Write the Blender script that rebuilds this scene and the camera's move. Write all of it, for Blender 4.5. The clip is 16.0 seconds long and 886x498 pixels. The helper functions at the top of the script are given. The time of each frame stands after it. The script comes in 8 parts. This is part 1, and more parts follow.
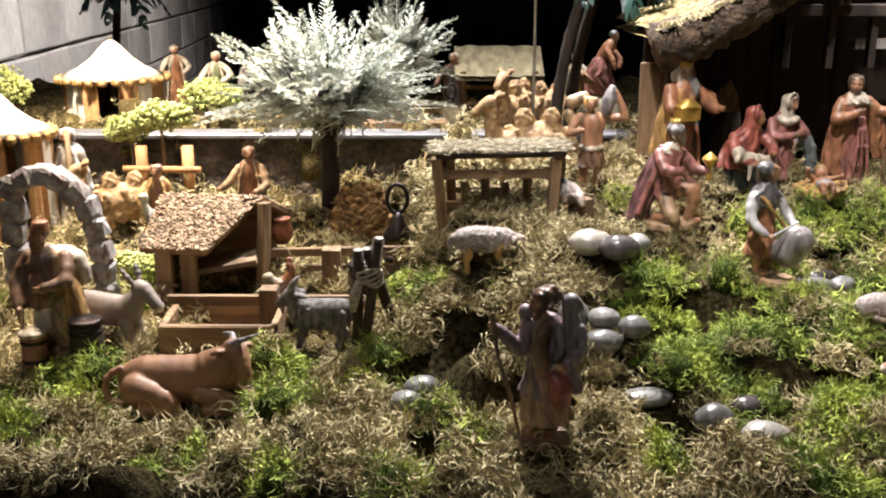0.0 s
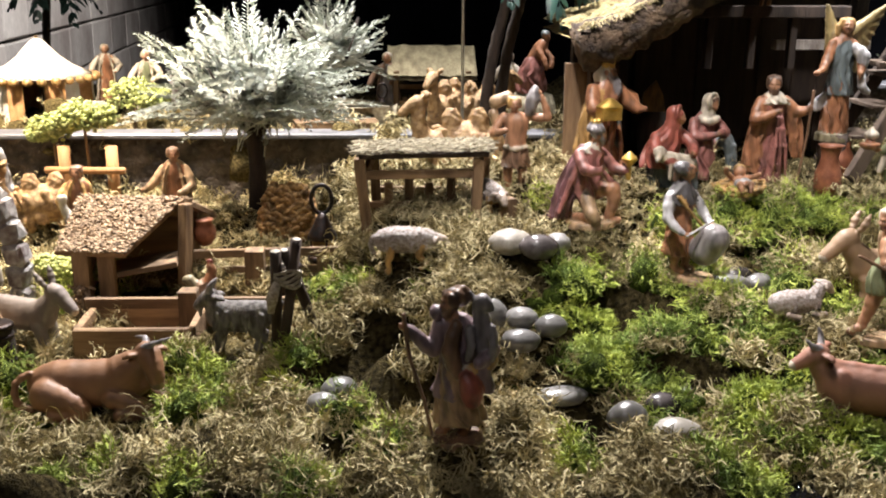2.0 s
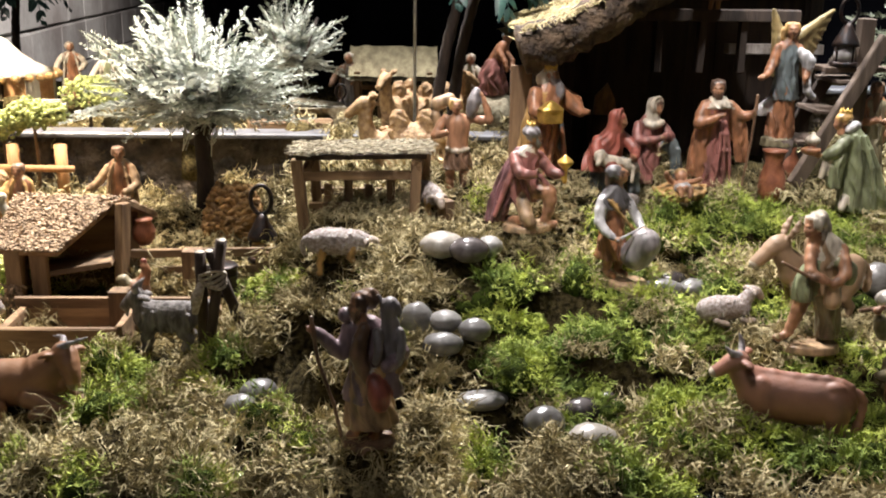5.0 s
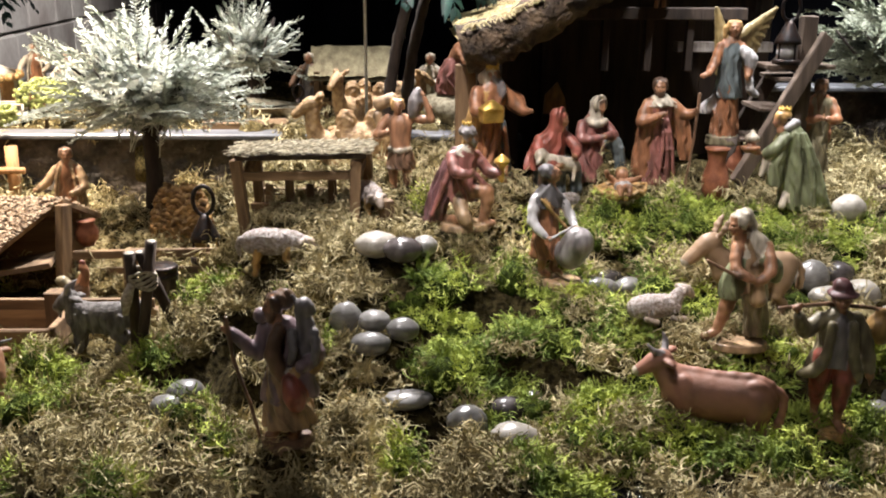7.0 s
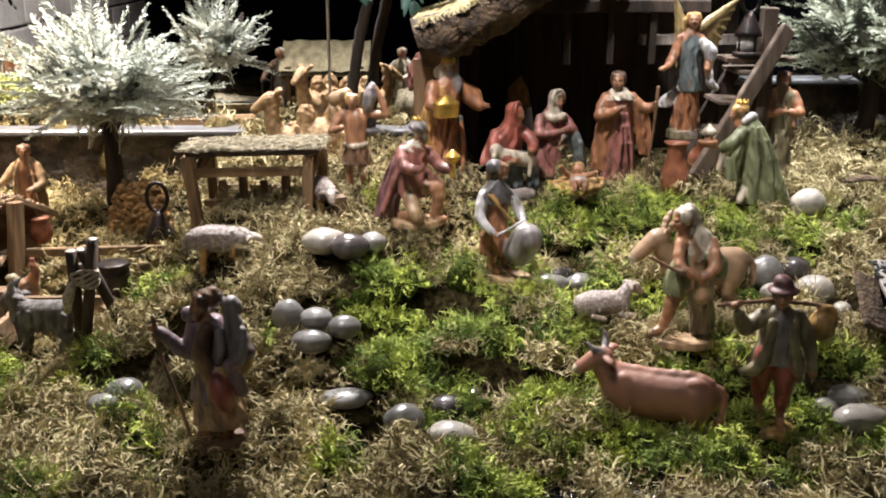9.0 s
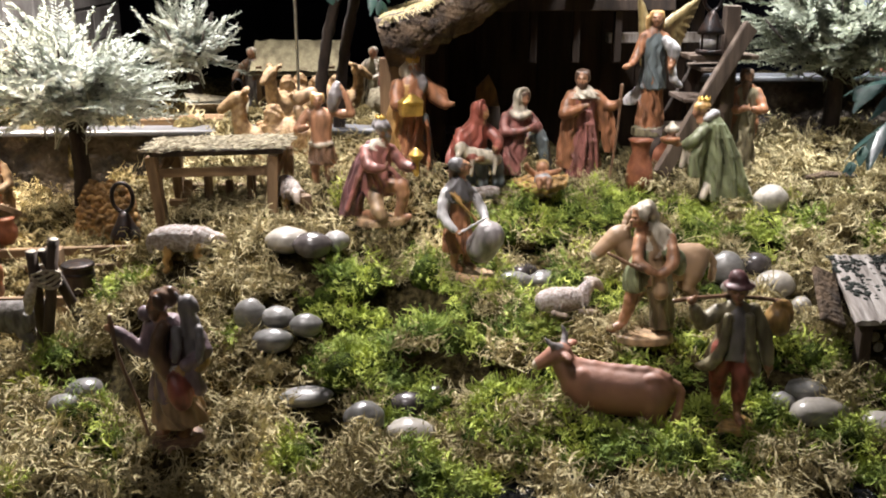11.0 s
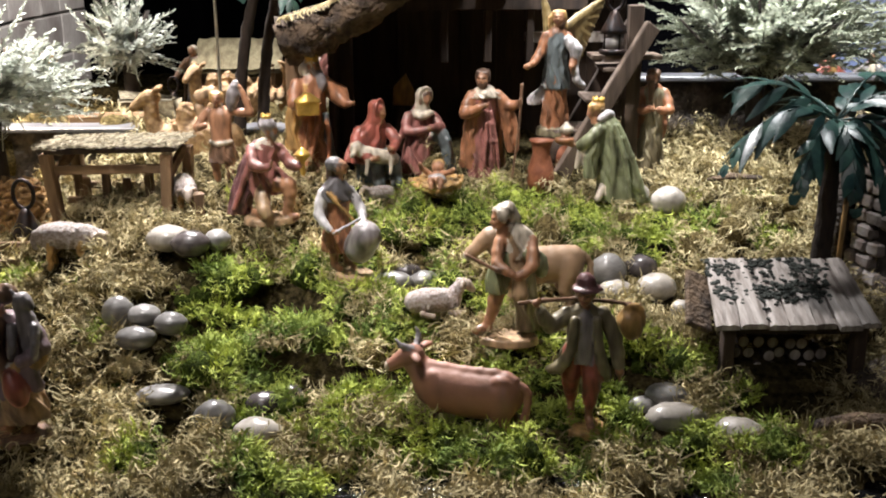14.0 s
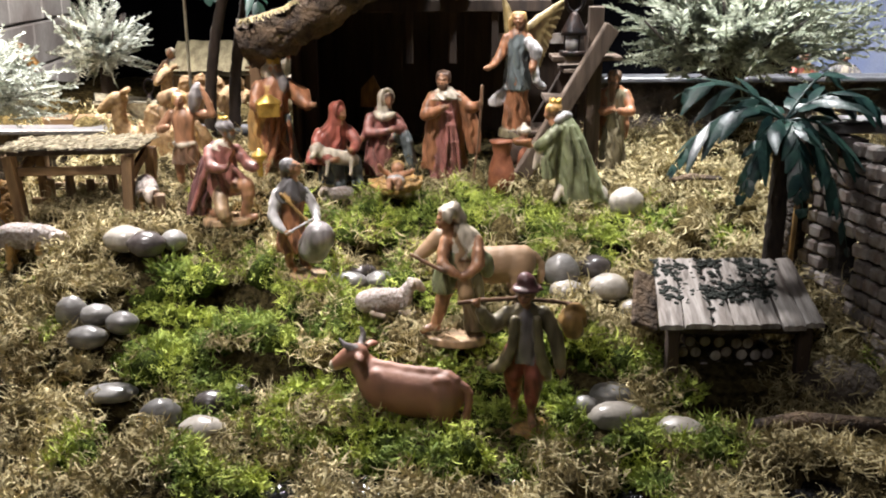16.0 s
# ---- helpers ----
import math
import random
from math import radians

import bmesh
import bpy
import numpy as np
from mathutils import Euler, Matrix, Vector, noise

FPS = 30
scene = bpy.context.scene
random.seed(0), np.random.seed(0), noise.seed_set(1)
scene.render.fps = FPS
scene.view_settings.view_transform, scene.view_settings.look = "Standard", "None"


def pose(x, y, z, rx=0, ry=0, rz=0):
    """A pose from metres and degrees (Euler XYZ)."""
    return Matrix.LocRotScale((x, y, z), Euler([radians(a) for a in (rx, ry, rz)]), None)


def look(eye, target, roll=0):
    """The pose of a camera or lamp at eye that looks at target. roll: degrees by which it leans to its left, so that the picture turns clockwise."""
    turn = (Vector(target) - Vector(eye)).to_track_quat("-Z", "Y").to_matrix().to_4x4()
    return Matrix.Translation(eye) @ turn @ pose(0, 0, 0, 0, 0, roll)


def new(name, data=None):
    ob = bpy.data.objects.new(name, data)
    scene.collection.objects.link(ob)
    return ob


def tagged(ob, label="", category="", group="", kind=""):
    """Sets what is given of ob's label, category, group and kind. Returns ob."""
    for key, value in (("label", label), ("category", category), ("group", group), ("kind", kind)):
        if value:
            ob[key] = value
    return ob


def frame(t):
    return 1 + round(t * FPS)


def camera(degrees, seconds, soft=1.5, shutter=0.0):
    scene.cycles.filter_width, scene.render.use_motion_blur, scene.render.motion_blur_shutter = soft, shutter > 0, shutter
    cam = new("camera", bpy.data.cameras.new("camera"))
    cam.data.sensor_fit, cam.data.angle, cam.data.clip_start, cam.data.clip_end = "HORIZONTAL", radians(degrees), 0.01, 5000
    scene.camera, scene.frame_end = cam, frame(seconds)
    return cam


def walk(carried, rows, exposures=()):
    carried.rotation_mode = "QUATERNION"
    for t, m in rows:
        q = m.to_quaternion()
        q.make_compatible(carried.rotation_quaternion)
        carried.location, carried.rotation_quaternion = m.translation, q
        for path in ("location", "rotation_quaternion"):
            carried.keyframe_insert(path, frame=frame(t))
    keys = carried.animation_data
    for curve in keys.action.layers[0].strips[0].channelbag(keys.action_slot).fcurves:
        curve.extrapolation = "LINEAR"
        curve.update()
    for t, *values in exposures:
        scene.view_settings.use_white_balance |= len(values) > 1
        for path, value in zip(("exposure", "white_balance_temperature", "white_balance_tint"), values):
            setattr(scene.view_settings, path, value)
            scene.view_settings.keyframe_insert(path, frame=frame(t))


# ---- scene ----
cam = camera(49.3, 16.0, soft=2.0)
METRES, EYE, TILT, LEAN, TURN = 0.50, 0.40, -16.0, 0.0, 0.0
ROWS = [
    (0.0, 0.0, 0.0, 0.0, 0.0, 0.0, 0.0),
    (0.5, 0.0022, -0.0028, 0.0011, -0.15, -0.01, 0.16),
    (1.0, 0.0042, -0.002, -0.0005, -0.74, -0.09, 0.4),
    (1.5, 0.0333, -0.0024, 0.0022, -2.21, -0.1, 0.61),
    (2.0, 0.0733, 0.001, 0.003, -2.65, -0.08, 0.39),
    (2.5, 0.1042, 0.0033, 0.0037, -2.53, -0.15, 0.13),
    (3.0, 0.1252, 0.0069, 0.0048, -2.4, -0.17, -0.1),
    (3.5, 0.1486, 0.0058, 0.0057, -2.35, -0.07, -0.17),
    (6.0, 0.2933, -0.0022, 0.0074, -2.47, -0.04, -0.09),
    (6.5, 0.3311, -0.0114, 0.0065, -2.49, 0.01, -0.0),
    (7.0, 0.3706, -0.0055, 0.0084, -2.3, -0.12, 0.14),
    (7.5, 0.405, 0.0029, 0.011, -1.93, -0.33, 0.03),
    (8.0, 0.449, 0.0108, 0.0138, -1.79, -0.41, 0.19),
    (8.5, 0.4835, 0.0108, 0.0141, -1.58, -0.48, 0.29),
    (11.0, 0.5533, 0.0001, 0.0098, -2.43, -0.52, 0.72),
    (11.5, 0.5949, 0.0045, 0.0105, -1.85, -0.66, 0.4),
    (12.0, 0.6606, 0.0026, 0.013, -1.47, -0.72, 0.39),
    (12.5, 0.7205, 0.0046, 0.0139, -1.04, -0.78, 0.17),
    (13.0, 0.7789, 0.0039, 0.0142, -0.87, -0.75, 0.17),
    (13.5, 0.8312, 0.0012, 0.0136, -0.79, -0.7, 0.2),
    (14.0, 0.87, -0.0041, 0.0131, -0.68, -0.67, 0.22),
    (14.5, 0.9084, -0.008, 0.0134, -0.53, -0.65, 0.18),
    (15.0, 0.9504, -0.0122, 0.0129, -0.38, -0.59, 0.22),
    (15.5, 0.9764, -0.0153, 0.0117, -0.06, -0.52, 0.19),
    (16.0, 0.9893, -0.0186, 0.0097, -0.08, -0.56, 0.24),
]
walk(cam, [(t, pose(0, 0, EYE, TILT, LEAN, TURN) @ pose(METRES * x, METRES * y, METRES * z, 90 + pitch, roll, yaw)) for t, x, y, z, yaw, pitch, roll in ROWS], [(0.0, 0.0), (3.5, -0.1), (8.5, -0.12), (11.0, -0.04), (13.5, 0.06), (16.0, 0.1)])

# world and lamps: a dim hall, spotlights hung above the display
SUNLESS = bpy.data.worlds.new("hall")
scene.world = SUNLESS
SUNLESS.use_nodes = True
SUNLESS.node_tree.nodes["Background"].inputs[0].default_value = (0.75, 0.85, 1.0, 1)
SUNLESS.node_tree.nodes["Background"].inputs[1].default_value = 0.30


def spot(name, eye, target, watts, degrees, colour, radius=0.03, blend=0.6):
    d = bpy.data.lights.new(name, "SPOT")
    d.energy, d.spot_size, d.spot_blend, d.color, d.shadow_soft_size = watts, radians(degrees), blend, colour, radius
    ob = new(name, d)
    ob.matrix_world = look(eye, target)
    return ob


spot("spot_main", (0.10, 1.68, 1.42), (0.12, 1.05, 0.05), 405, 66, (1.0, 0.965, 0.965), 0.05, 1.0)
spot("spot_village", (-0.52, 1.24, 1.05), (-0.52, 1.40, 0.12), 255, 78, (1.0, 0.85, 0.69), 0.04, 1.0)
spot("spot_tree", (-0.15, 1.02, 1.25), (-0.17, 1.32, 0.22), 26, 38, (0.93, 0.97, 1.0), 0.04)
spot("spot_grotto", (-0.05, 0.50, 1.65), (0.42, 1.17, 0.12), 180, 31, (1.0, 0.94, 0.92), 0.04, 0.9)
spot("spot_hall", (0.3, 3.6, 2.4), (-1.75, 4.2, 0.2), 760, 100, (1.0, 0.94, 0.93), 0.1, 0.8)
# Unseen soft fill added on the viewers' side to lift dark fronts.
spot("front_fill", (-0.5, -1.2, 2.2), (0.25, 1.0, 0.0), 38, 60, (1.0, 0.95, 0.95), 0.35, 0.8)
spot("spot_right", (0.86, 1.15, 1.25), (1.0, 1.50, 0.20), 205, 77, (0.97, 0.98, 1.0), 0.04, 0.9)

# ------------------------------------------------------------------ mesh collector


class M:
    def __init__(self):
        self.v, self.f, self.m, self.n, self.mats = [], [], [], 0, []

    def add(self, verts, faces, mat=0):
        verts = np.asarray(verts, dtype=float).reshape(-1, 3)
        self.v.append(verts)
        self.f += [[i + self.n for i in f] for f in faces]
        self.m += [mat] * len(faces)
        self.n += len(verts)

    def grid(self, P, mat=0, wrap=True, caps=True):
        """P: rings x points x 3."""
        P = np.asarray(P, dtype=float)
        a, b = P.shape[:2]
        faces = []
        for i in range(a - 1):
            for j in range(b if wrap else b - 1):
                k = (j + 1) % b
                faces.append((i * b + j, i * b + k, (i + 1) * b + k, (i + 1) * b + j))
        if caps and wrap:
            faces.append(tuple(range(b))[::-1])
            faces.append(tuple((a - 1) * b + j for j in range(b)))
        self.add(P.reshape(-1, 3), faces, mat)

    def ell(self, c, r, mat=0, seg=12, rings=8, turn=None, rough=0.0, seed=0):
        c = np.array(c, float)
        r = np.array(r if hasattr(r, "__len__") else (r, r, r), float)
        P = []
        for i in range(rings + 1):
            a = math.pi * min(max(i / rings, 0.02), 0.98)
            ring = []
            for j in range(seg):
                b = 2 * math.pi * j / seg
                d = np.array((math.sin(a) * math.cos(b), math.sin(a) * math.sin(b), -math.cos(a)))
                q = d * r
                if rough:
                    q = q * (1 + rough * noise.noise(Vector(d * 2.2) + Vector((seed, seed * 1.7, 0))))
                if turn is not None:
                    q = turn @ q
                ring.append(c + q)
            P.append(ring)
        self.grid(P, mat)

    def tube(self, pts, radii, mat=0, seg=8, flat=1.0, rough=0.0):
        pts = [np.array(p, float) for p in pts]
        n = len(pts)
        radii = list(radii) if hasattr(radii, "__len__") else [radii] * n
        side = None
        P = []
        for i in range(n):
            d = pts[min(i + 1, n - 1)] - pts[max(i - 1, 0)]
            d = d / (np.linalg.norm(d) + 1e-9)
            if side is None:
                side = np.cross(d, (0, 0, 1) if abs(d[2]) < 0.9 else (1, 0, 0))
            side = side - d * side.dot(d)
            side /= np.linalg.norm(side) + 1e-9
            up = np.cross(side, d)
            ring = []
            for j in range(seg):
                a = 2 * math.pi * j / seg
                k = radii[i] * (1 + (rough * noise.noise(Vector(pts[i] * 90) + Vector((j * 1.3, 0, 0))) if rough else 0))
                ring.append(pts[i] + side * math.cos(a) * k + up * math.sin(a) * k * flat)
            P.append(ring)
        self.grid(P, mat)

    def loft(self, rings, mat=0, seg=20, folds=0, depth=0.0, phase=0.0, power=1.0):
        """rings: (z, cx, cy, rx, ry) from the bottom up; folds deepen downwards."""
        z0, z1 = rings[0][0], rings[-1][0]
        R = np.array(rings, float)
        q = np.linspace(0, len(R) - 1, 3 * len(R) - 2)
        i = np.clip(q.astype(int), 0, len(R) - 2)
        w = (q - i)[:, None]
        a0, a1, a2, a3 = R[np.maximum(i - 1, 0)], R[i], R[i + 1], R[np.minimum(i + 2, len(R) - 1)]
        R = a1 + 0.5 * w * (a2 - a0 + w * (2 * a0 - 5 * a1 + 4 * a2 - a3 + w * (3 * (a1 - a2) + a3 - a0))) if folds else R
        P = []
        for z, cx, cy, rx, ry in R:
            w = max(0.0, (z1 - z) / (z1 - z0 + 1e-9)) ** power
            ring = []
            for j in range(seg):
                a = 2 * math.pi * j / seg
                k = 1 + depth * w * (math.cos(folds * a + phase) + 0.5 * math.cos((folds * 2 - 3) * a + phase * 2.3)) if folds else 1
                ring.append((cx + rx * k * math.cos(a), cy + ry * k * math.sin(a), z))
            P.append(ring)
        self.grid(P, mat)

    def box(self, c, size, mat=0, turn=None, bevel=0.0008, jitter=0.0):
        h = np.array(size, float) / 2
        b = min(bevel, h.min() * 0.6)
        V, idx = [], {}
        for sx in (-1, 1):
            for sy in (-1, 1):
                for sz in (-1, 1):
                    for a in range(3):
                        p = [h[i] if i == a else h[i] - b for i in range(3)]
                        idx[(sx, sy, sz, a)] = len(V)
                        V.append((sx * p[0], sy * p[1], sz * p[2]))
        F = []
        for a in range(3):
            u, w = [(1, 2), (2, 0), (0, 1)][a]
            for s in (-1, 1):
                q = []
                for su, sw in ((-1, -1), (1, -1), (1, 1), (-1, 1)):
                    k = [0, 0, 0]
                    k[a], k[u], k[w] = s, su, sw
                    q.append(idx[(*k, a)])
                F.append(q if s > 0 else q[::-1])
            for su in (-1, 1):
                for sw in (-1, 1):
                    k0, k1 = [0, 0, 0], [0, 0, 0]
                    k0[a], k0[u], k0[w] = -1, su, sw
                    k1[a], k1[u], k1[w] = 1, su, sw
                    q = [idx[(*k0, u)], idx[(*k1, u)], idx[(*k1, w)], idx[(*k0, w)]]
                    F.append(q if su * sw > 0 else q[::-1])
        for sx in (-1, 1):
            for sy in (-1, 1):
                for sz in (-1, 1):
                    q = [idx[(sx, sy, sz, a)] for a in range(3)]
                    F.append(q if sx * sy * sz > 0 else q[::-1])
        V = np.array(V)
        if jitter:
            V = V + np.random.uniform(-jitter, jitter, V.shape)
        if turn is not None:
            V = V @ np.array(turn).T
        self.add(V + np.array(c, float), F, mat)

    def beam(self, a, b, w, t, mat=0, roll=0.0, bevel=0.0008, jitter=0.0):
        """A squared timber from a to b, w wide, t thick."""
        a, b = Vector(a), Vector(b)
        d = b - a
        q = d.to_track_quat("X", "Z").to_matrix() @ Euler((roll, 0, 0)).to_matrix()
        self.box((a + b) / 2, (d.length, w, t), mat, np.array(q), bevel, jitter)

    def mesh(self, name, mats, smooth=True):
        me = bpy.data.meshes.new(name)
        me.from_pydata(np.concatenate(self.v).tolist(), [], self.f)
        for m in mats if isinstance(mats, (list, tuple)) else [mats]:
            me.materials.append(m)
        me.polygons.foreach_set("material_index", self.m)
        me.polygons.foreach_set("use_smooth", [smooth] * len(self.f))
        me.update()
        return me


def thing(name, loc, yaw, label, category, group="", kind="", tilt=(0, 0)):
    ob = new(name)
    ob.empty_display_size = 0.02
    ob.matrix_world = pose(*loc, tilt[0], tilt[1], yaw)
    return tagged(ob, label, category, group, kind)


def part(name, m, mats, parent, label="", smooth=False, kind=""):
    ob = new(name, m.mesh(name, mats, smooth))
    ob.parent = parent
    return tagged(ob, label, kind=kind)


def solid(name, m, mats, loc, yaw, label, category, group="", smooth=True, kind="", tilt=(0, 0), scale=1.0):
    """A thing that is one mesh."""
    ob = new(name, m.mesh(name, mats, smooth))
    ob.matrix_world = pose(*loc, tilt[0], tilt[1], yaw) @ Matrix.Scale(scale, 4)
    return tagged(ob, label, category, group, kind)


# ------------------------------------------------------------------ materials


def mat(name, c1, c2=None, rough=0.6, scale=80.0, bump=0.3, fine=400.0, stretch=(1, 1, 1), metal=0.0, rnd=0.0, island=0.0, spec=0.5, low=0.35, high=0.65, dist=0.001):
    m = bpy.data.materials.new(name)
    m.use_nodes = True
    N, L = m.node_tree.nodes, m.node_tree.links
    b = N["Principled BSDF"]
    c2 = c2 or tuple(0.6 * v for v in c1)
    co = N.new("ShaderNodeTexCoord")
    mp = N.new("ShaderNodeMapping")
    mp.inputs["Scale"].default_value = stretch
    L.new(co.outputs["Object"], mp.inputs["Vector"])
    n1, n2 = N.new("ShaderNodeTexNoise"), N.new("ShaderNodeTexNoise")
    for n, s, d in ((n1, scale, 5), (n2, fine, 4)):
        n.inputs["Scale"].default_value, n.inputs["Detail"].default_value = s, d
        L.new(mp.outputs[0], n.inputs["Vector"])
    ramp = N.new("ShaderNodeMapRange")
    ramp.inputs["From Min"].default_value, ramp.inputs["From Max"].default_value = low, high
    L.new(n1.outputs["Fac"], ramp.inputs["Value"])
    mix = N.new("ShaderNodeMix")
    mix.data_type = "RGBA"
    mix.inputs["A"].default_value, mix.inputs["B"].default_value = (*c1, 1), (*c2, 1)
    L.new(ramp.outputs[0], mix.inputs["Factor"])
    hsv = N.new("ShaderNodeHueSaturation")
    L.new(mix.outputs["Result"], hsv.inputs["Color"])
    val = N.new("ShaderNodeMapRange")
    val.inputs["To Min"].default_value, val.inputs["To Max"].default_value = 0.75, 1.25
    L.new(n2.outputs["Fac"], val.inputs["Value"])
    out = val.outputs[0]
    if rnd or island:
        src = N.new("ShaderNodeObjectInfo").outputs["Random"] if rnd else N.new("ShaderNodeNewGeometry").outputs["Random Per Island"]
        k = rnd or island
        mr = N.new("ShaderNodeMapRange")
        mr.inputs["To Min"].default_value, mr.inputs["To Max"].default_value = 1 - k, 1 + k
        L.new(src, mr.inputs["Value"])
        mul = N.new("ShaderNodeMath")
        mul.operation = "MULTIPLY"
        L.new(out, mul.inputs[0])
        L.new(mr.outputs[0], mul.inputs[1])
        out = mul.outputs[0]
    L.new(out, hsv.inputs["Value"])
    L.new(hsv.outputs[0], b.inputs["Base Color"])
    b.inputs["Roughness"].default_value, b.inputs["Metallic"].default_value = rough, metal
    b.inputs["Specular IOR Level"].default_value = spec
    if bump:
        bp = N.new("ShaderNodeBump")
        bp.inputs["Strength"].default_value, bp.inputs["Distance"].default_value = bump, dist
        add = N.new("ShaderNodeMath")
        L.new(n1.outputs["Fac"], add.inputs[0])
        L.new(n2.outputs["Fac"], add.inputs[1])
        L.new(add.outputs[0], bp.inputs["Height"])
        L.new(bp.outputs[0], b.inputs["Normal"])
    return m


def paint(name, c, rough=0.40, dark=0.35, stretch=(1, 1, 0.35), bump=0.32):
    """Hand-painted resin with a dark antique wash."""
    c = tuple(0.94 * v + 0.025 * k for v, k in zip(c, (1.1, 1.0, 0.95)))
    return mat(name, c, tuple(dark * v + 0.012 * k for v, k in zip(c, (1.2, 0.9, 0.6))), rough, 130, bump, 520, stretch, low=0.38, high=0.66, dist=0.0012)


SKIN = paint("skin_paint", (0.42, 0.20, 0.10))
ROSE = paint("rose_paint", (0.30, 0.105, 0.085))
RED = paint("red_paint", (0.36, 0.085, 0.055))
RUST = paint("rust_paint", (0.36, 0.145, 0.06))
BROWN = paint("brown_paint", (0.20, 0.105, 0.055))
TAN = paint("tan_paint", (0.42, 0.27, 0.145))
OCHRE = paint("ochre_paint", (0.50, 0.29, 0.09))
GREEN = paint("green_paint", (0.21, 0.235, 0.12))
OLIVE = paint("olive_paint", (0.23, 0.195, 0.11))
PLUM = paint("plum_paint", (0.15, 0.055, 0.06))
BLUE = paint("blue_paint", (0.12, 0.15, 0.155))
GREY = paint("grey_paint", (0.25, 0.225, 0.225))
CREAM = paint("cream_paint", (0.62, 0.54, 0.42))
WHITE = paint("white_paint", (0.55, 0.53, 0.53))
PURPLE = paint("purple_grey_paint", (0.24, 0.165, 0.18))
SLATE = paint("slate_paint", (0.085, 0.08, 0.085))
WING = paint("dull_gold_paint", (0.30, 0.22, 0.08))
HAIR = paint("hair_paint", (0.10, 0.045, 0.022))
GOLD = mat("gold_paint", (0.60, 0.38, 0.09), rough=0.35, metal=0.6)
WOOL = mat("wool_paint", (0.46, 0.41, 0.385), (0.24, 0.18, 0.15), 0.6, 260, 1.0, 900, dist=0.002)
COWHIDE = paint("cow_paint", (0.30, 0.125, 0.075), dark=0.55, rough=0.55, stretch=(0.3, 0.3, 0.3), bump=0.3)
WOOLFACE = paint("sheep_face_paint", (0.40, 0.32, 0.26))
OXHIDE = paint("ox_paint", (0.26, 0.115, 0.045), dark=0.55, rough=0.55, stretch=(0.3, 0.3, 0.3), bump=0.3)
DONKEY = paint("donkey_paint", (0.20, 0.165, 0.145), dark=0.55, rough=0.55, stretch=(0.3, 0.3, 0.3), bump=0.3)
TANHIDE = paint("tan_hide_paint", (0.30, 0.185, 0.10), dark=0.55, rough=0.5, stretch=(0.3, 0.3, 0.3))
GOATHAIR = mat("goat_paint", (0.20, 0.18, 0.17), (0.06, 0.05, 0.045), 0.6, 200, 0.9, 800, (1, 1, 0.35), dist=0.0015)
CAMELHAIR = mat("camel_paint", (0.42, 0.27, 0.125), (0.18, 0.095, 0.035), 0.6, 130, 0.9, 600, dist=0.002)
WOOD = mat("weathered_wood", (0.26, 0.165, 0.085), (0.10, 0.056, 0.027), 0.75, 90, 0.5, 500, (0.12, 1, 1), rnd=0.25)
WOODZ = mat("weathered_wood_upright", (0.26, 0.165, 0.085), (0.10, 0.056, 0.027), 0.75, 90, 0.5, 500, (1, 1, 0.12), rnd=0.25)
DARKWOOD = mat("dark_wood", (0.055, 0.034, 0.022), (0.022, 0.013, 0.009), 0.8, 90, 0.5, 500, (1, 1, 0.15), rnd=0.25)
GREYWOOD = mat("grey_split_wood", (0.44, 0.40, 0.37), (0.17, 0.14, 0.12), 0.75, 120, 0.9, 700, (1, 0.06, 0.3), rnd=0.25)
OLDWOOD = mat("old_dark_wood", (0.13, 0.092, 0.066), (0.055, 0.036, 0.025), 0.75, 90, 0.6, 500, (1, 1, 0.12), rnd=0.25)
BARK = mat("cork_bark", (0.13, 0.085, 0.05), (0.025, 0.016, 0.011), 0.9, 45, 1.0, 220, dist=0.006)
TRUNK = mat("dark_trunk", (0.045, 0.030, 0.022), (0.015, 0.01, 0.008), 0.85, 90, 0.8, 400, (1, 1, 0.3), dist=0.002)
STRAW = mat("straw_thatch", (0.36, 0.32, 0.22), (0.16, 0.125, 0.075), 0.8, 150, 0.6, 600, island=0.35)
CHIP = mat("bark_chips", (0.40, 0.30, 0.20), (0.15, 0.095, 0.055), 0.85, 160, 0.6, 700, island=0.45)
PEBBLE = mat("grey_pebble", (0.225, 0.215, 0.205), (0.115, 0.108, 0.10), 0.30, 55, 0.08, 300, (1, 1, 2.5), rnd=0.35)
PEBBLEDARK = mat("dark_pebble", (0.085, 0.072, 0.07), (0.04, 0.034, 0.032), 0.25, 60, 0.05, 300, rnd=0.3)
PEBBLEPALE = mat("pale_pebble", (0.36, 0.33, 0.29), (0.22, 0.195, 0.165), 0.30, 50, 0.05, 300, rnd=0.2)
# Brown bed, toned dark enough to add shade by colour in the hollows.
SOIL = mat("shade_dark_moss_bed", (0.09, 0.07, 0.03), (0.018, 0.014, 0.007), 0.98, 150, 1.0, 700, spec=0.05, dist=0.006)
MOSSDRY = mat("dry_moss", (0.60, 0.515, 0.30), (0.21, 0.172, 0.085), 0.9, 22, 0, 300, island=0.2, spec=0.2)
MOSSGREEN = mat("green_moss", (0.45, 0.51, 0.09), (0.12, 0.18, 0.03), 0.85, 24, 0, 300, island=0.25)
# Under-moss tones, darkened so gaps between strands read as shade.
COREDRYSHADE = mat("dry_moss_core_shade", (0.20, 0.155, 0.065), (0.06, 0.045, 0.018), 0.95, 260, 1.0, 900, spec=0.1, dist=0.004)
COREGREENSHADE = mat("green_moss_core_shade", (0.075, 0.105, 0.015), (0.02, 0.03, 0.006), 0.95, 260, 1.0, 900, spec=0.1, dist=0.004)
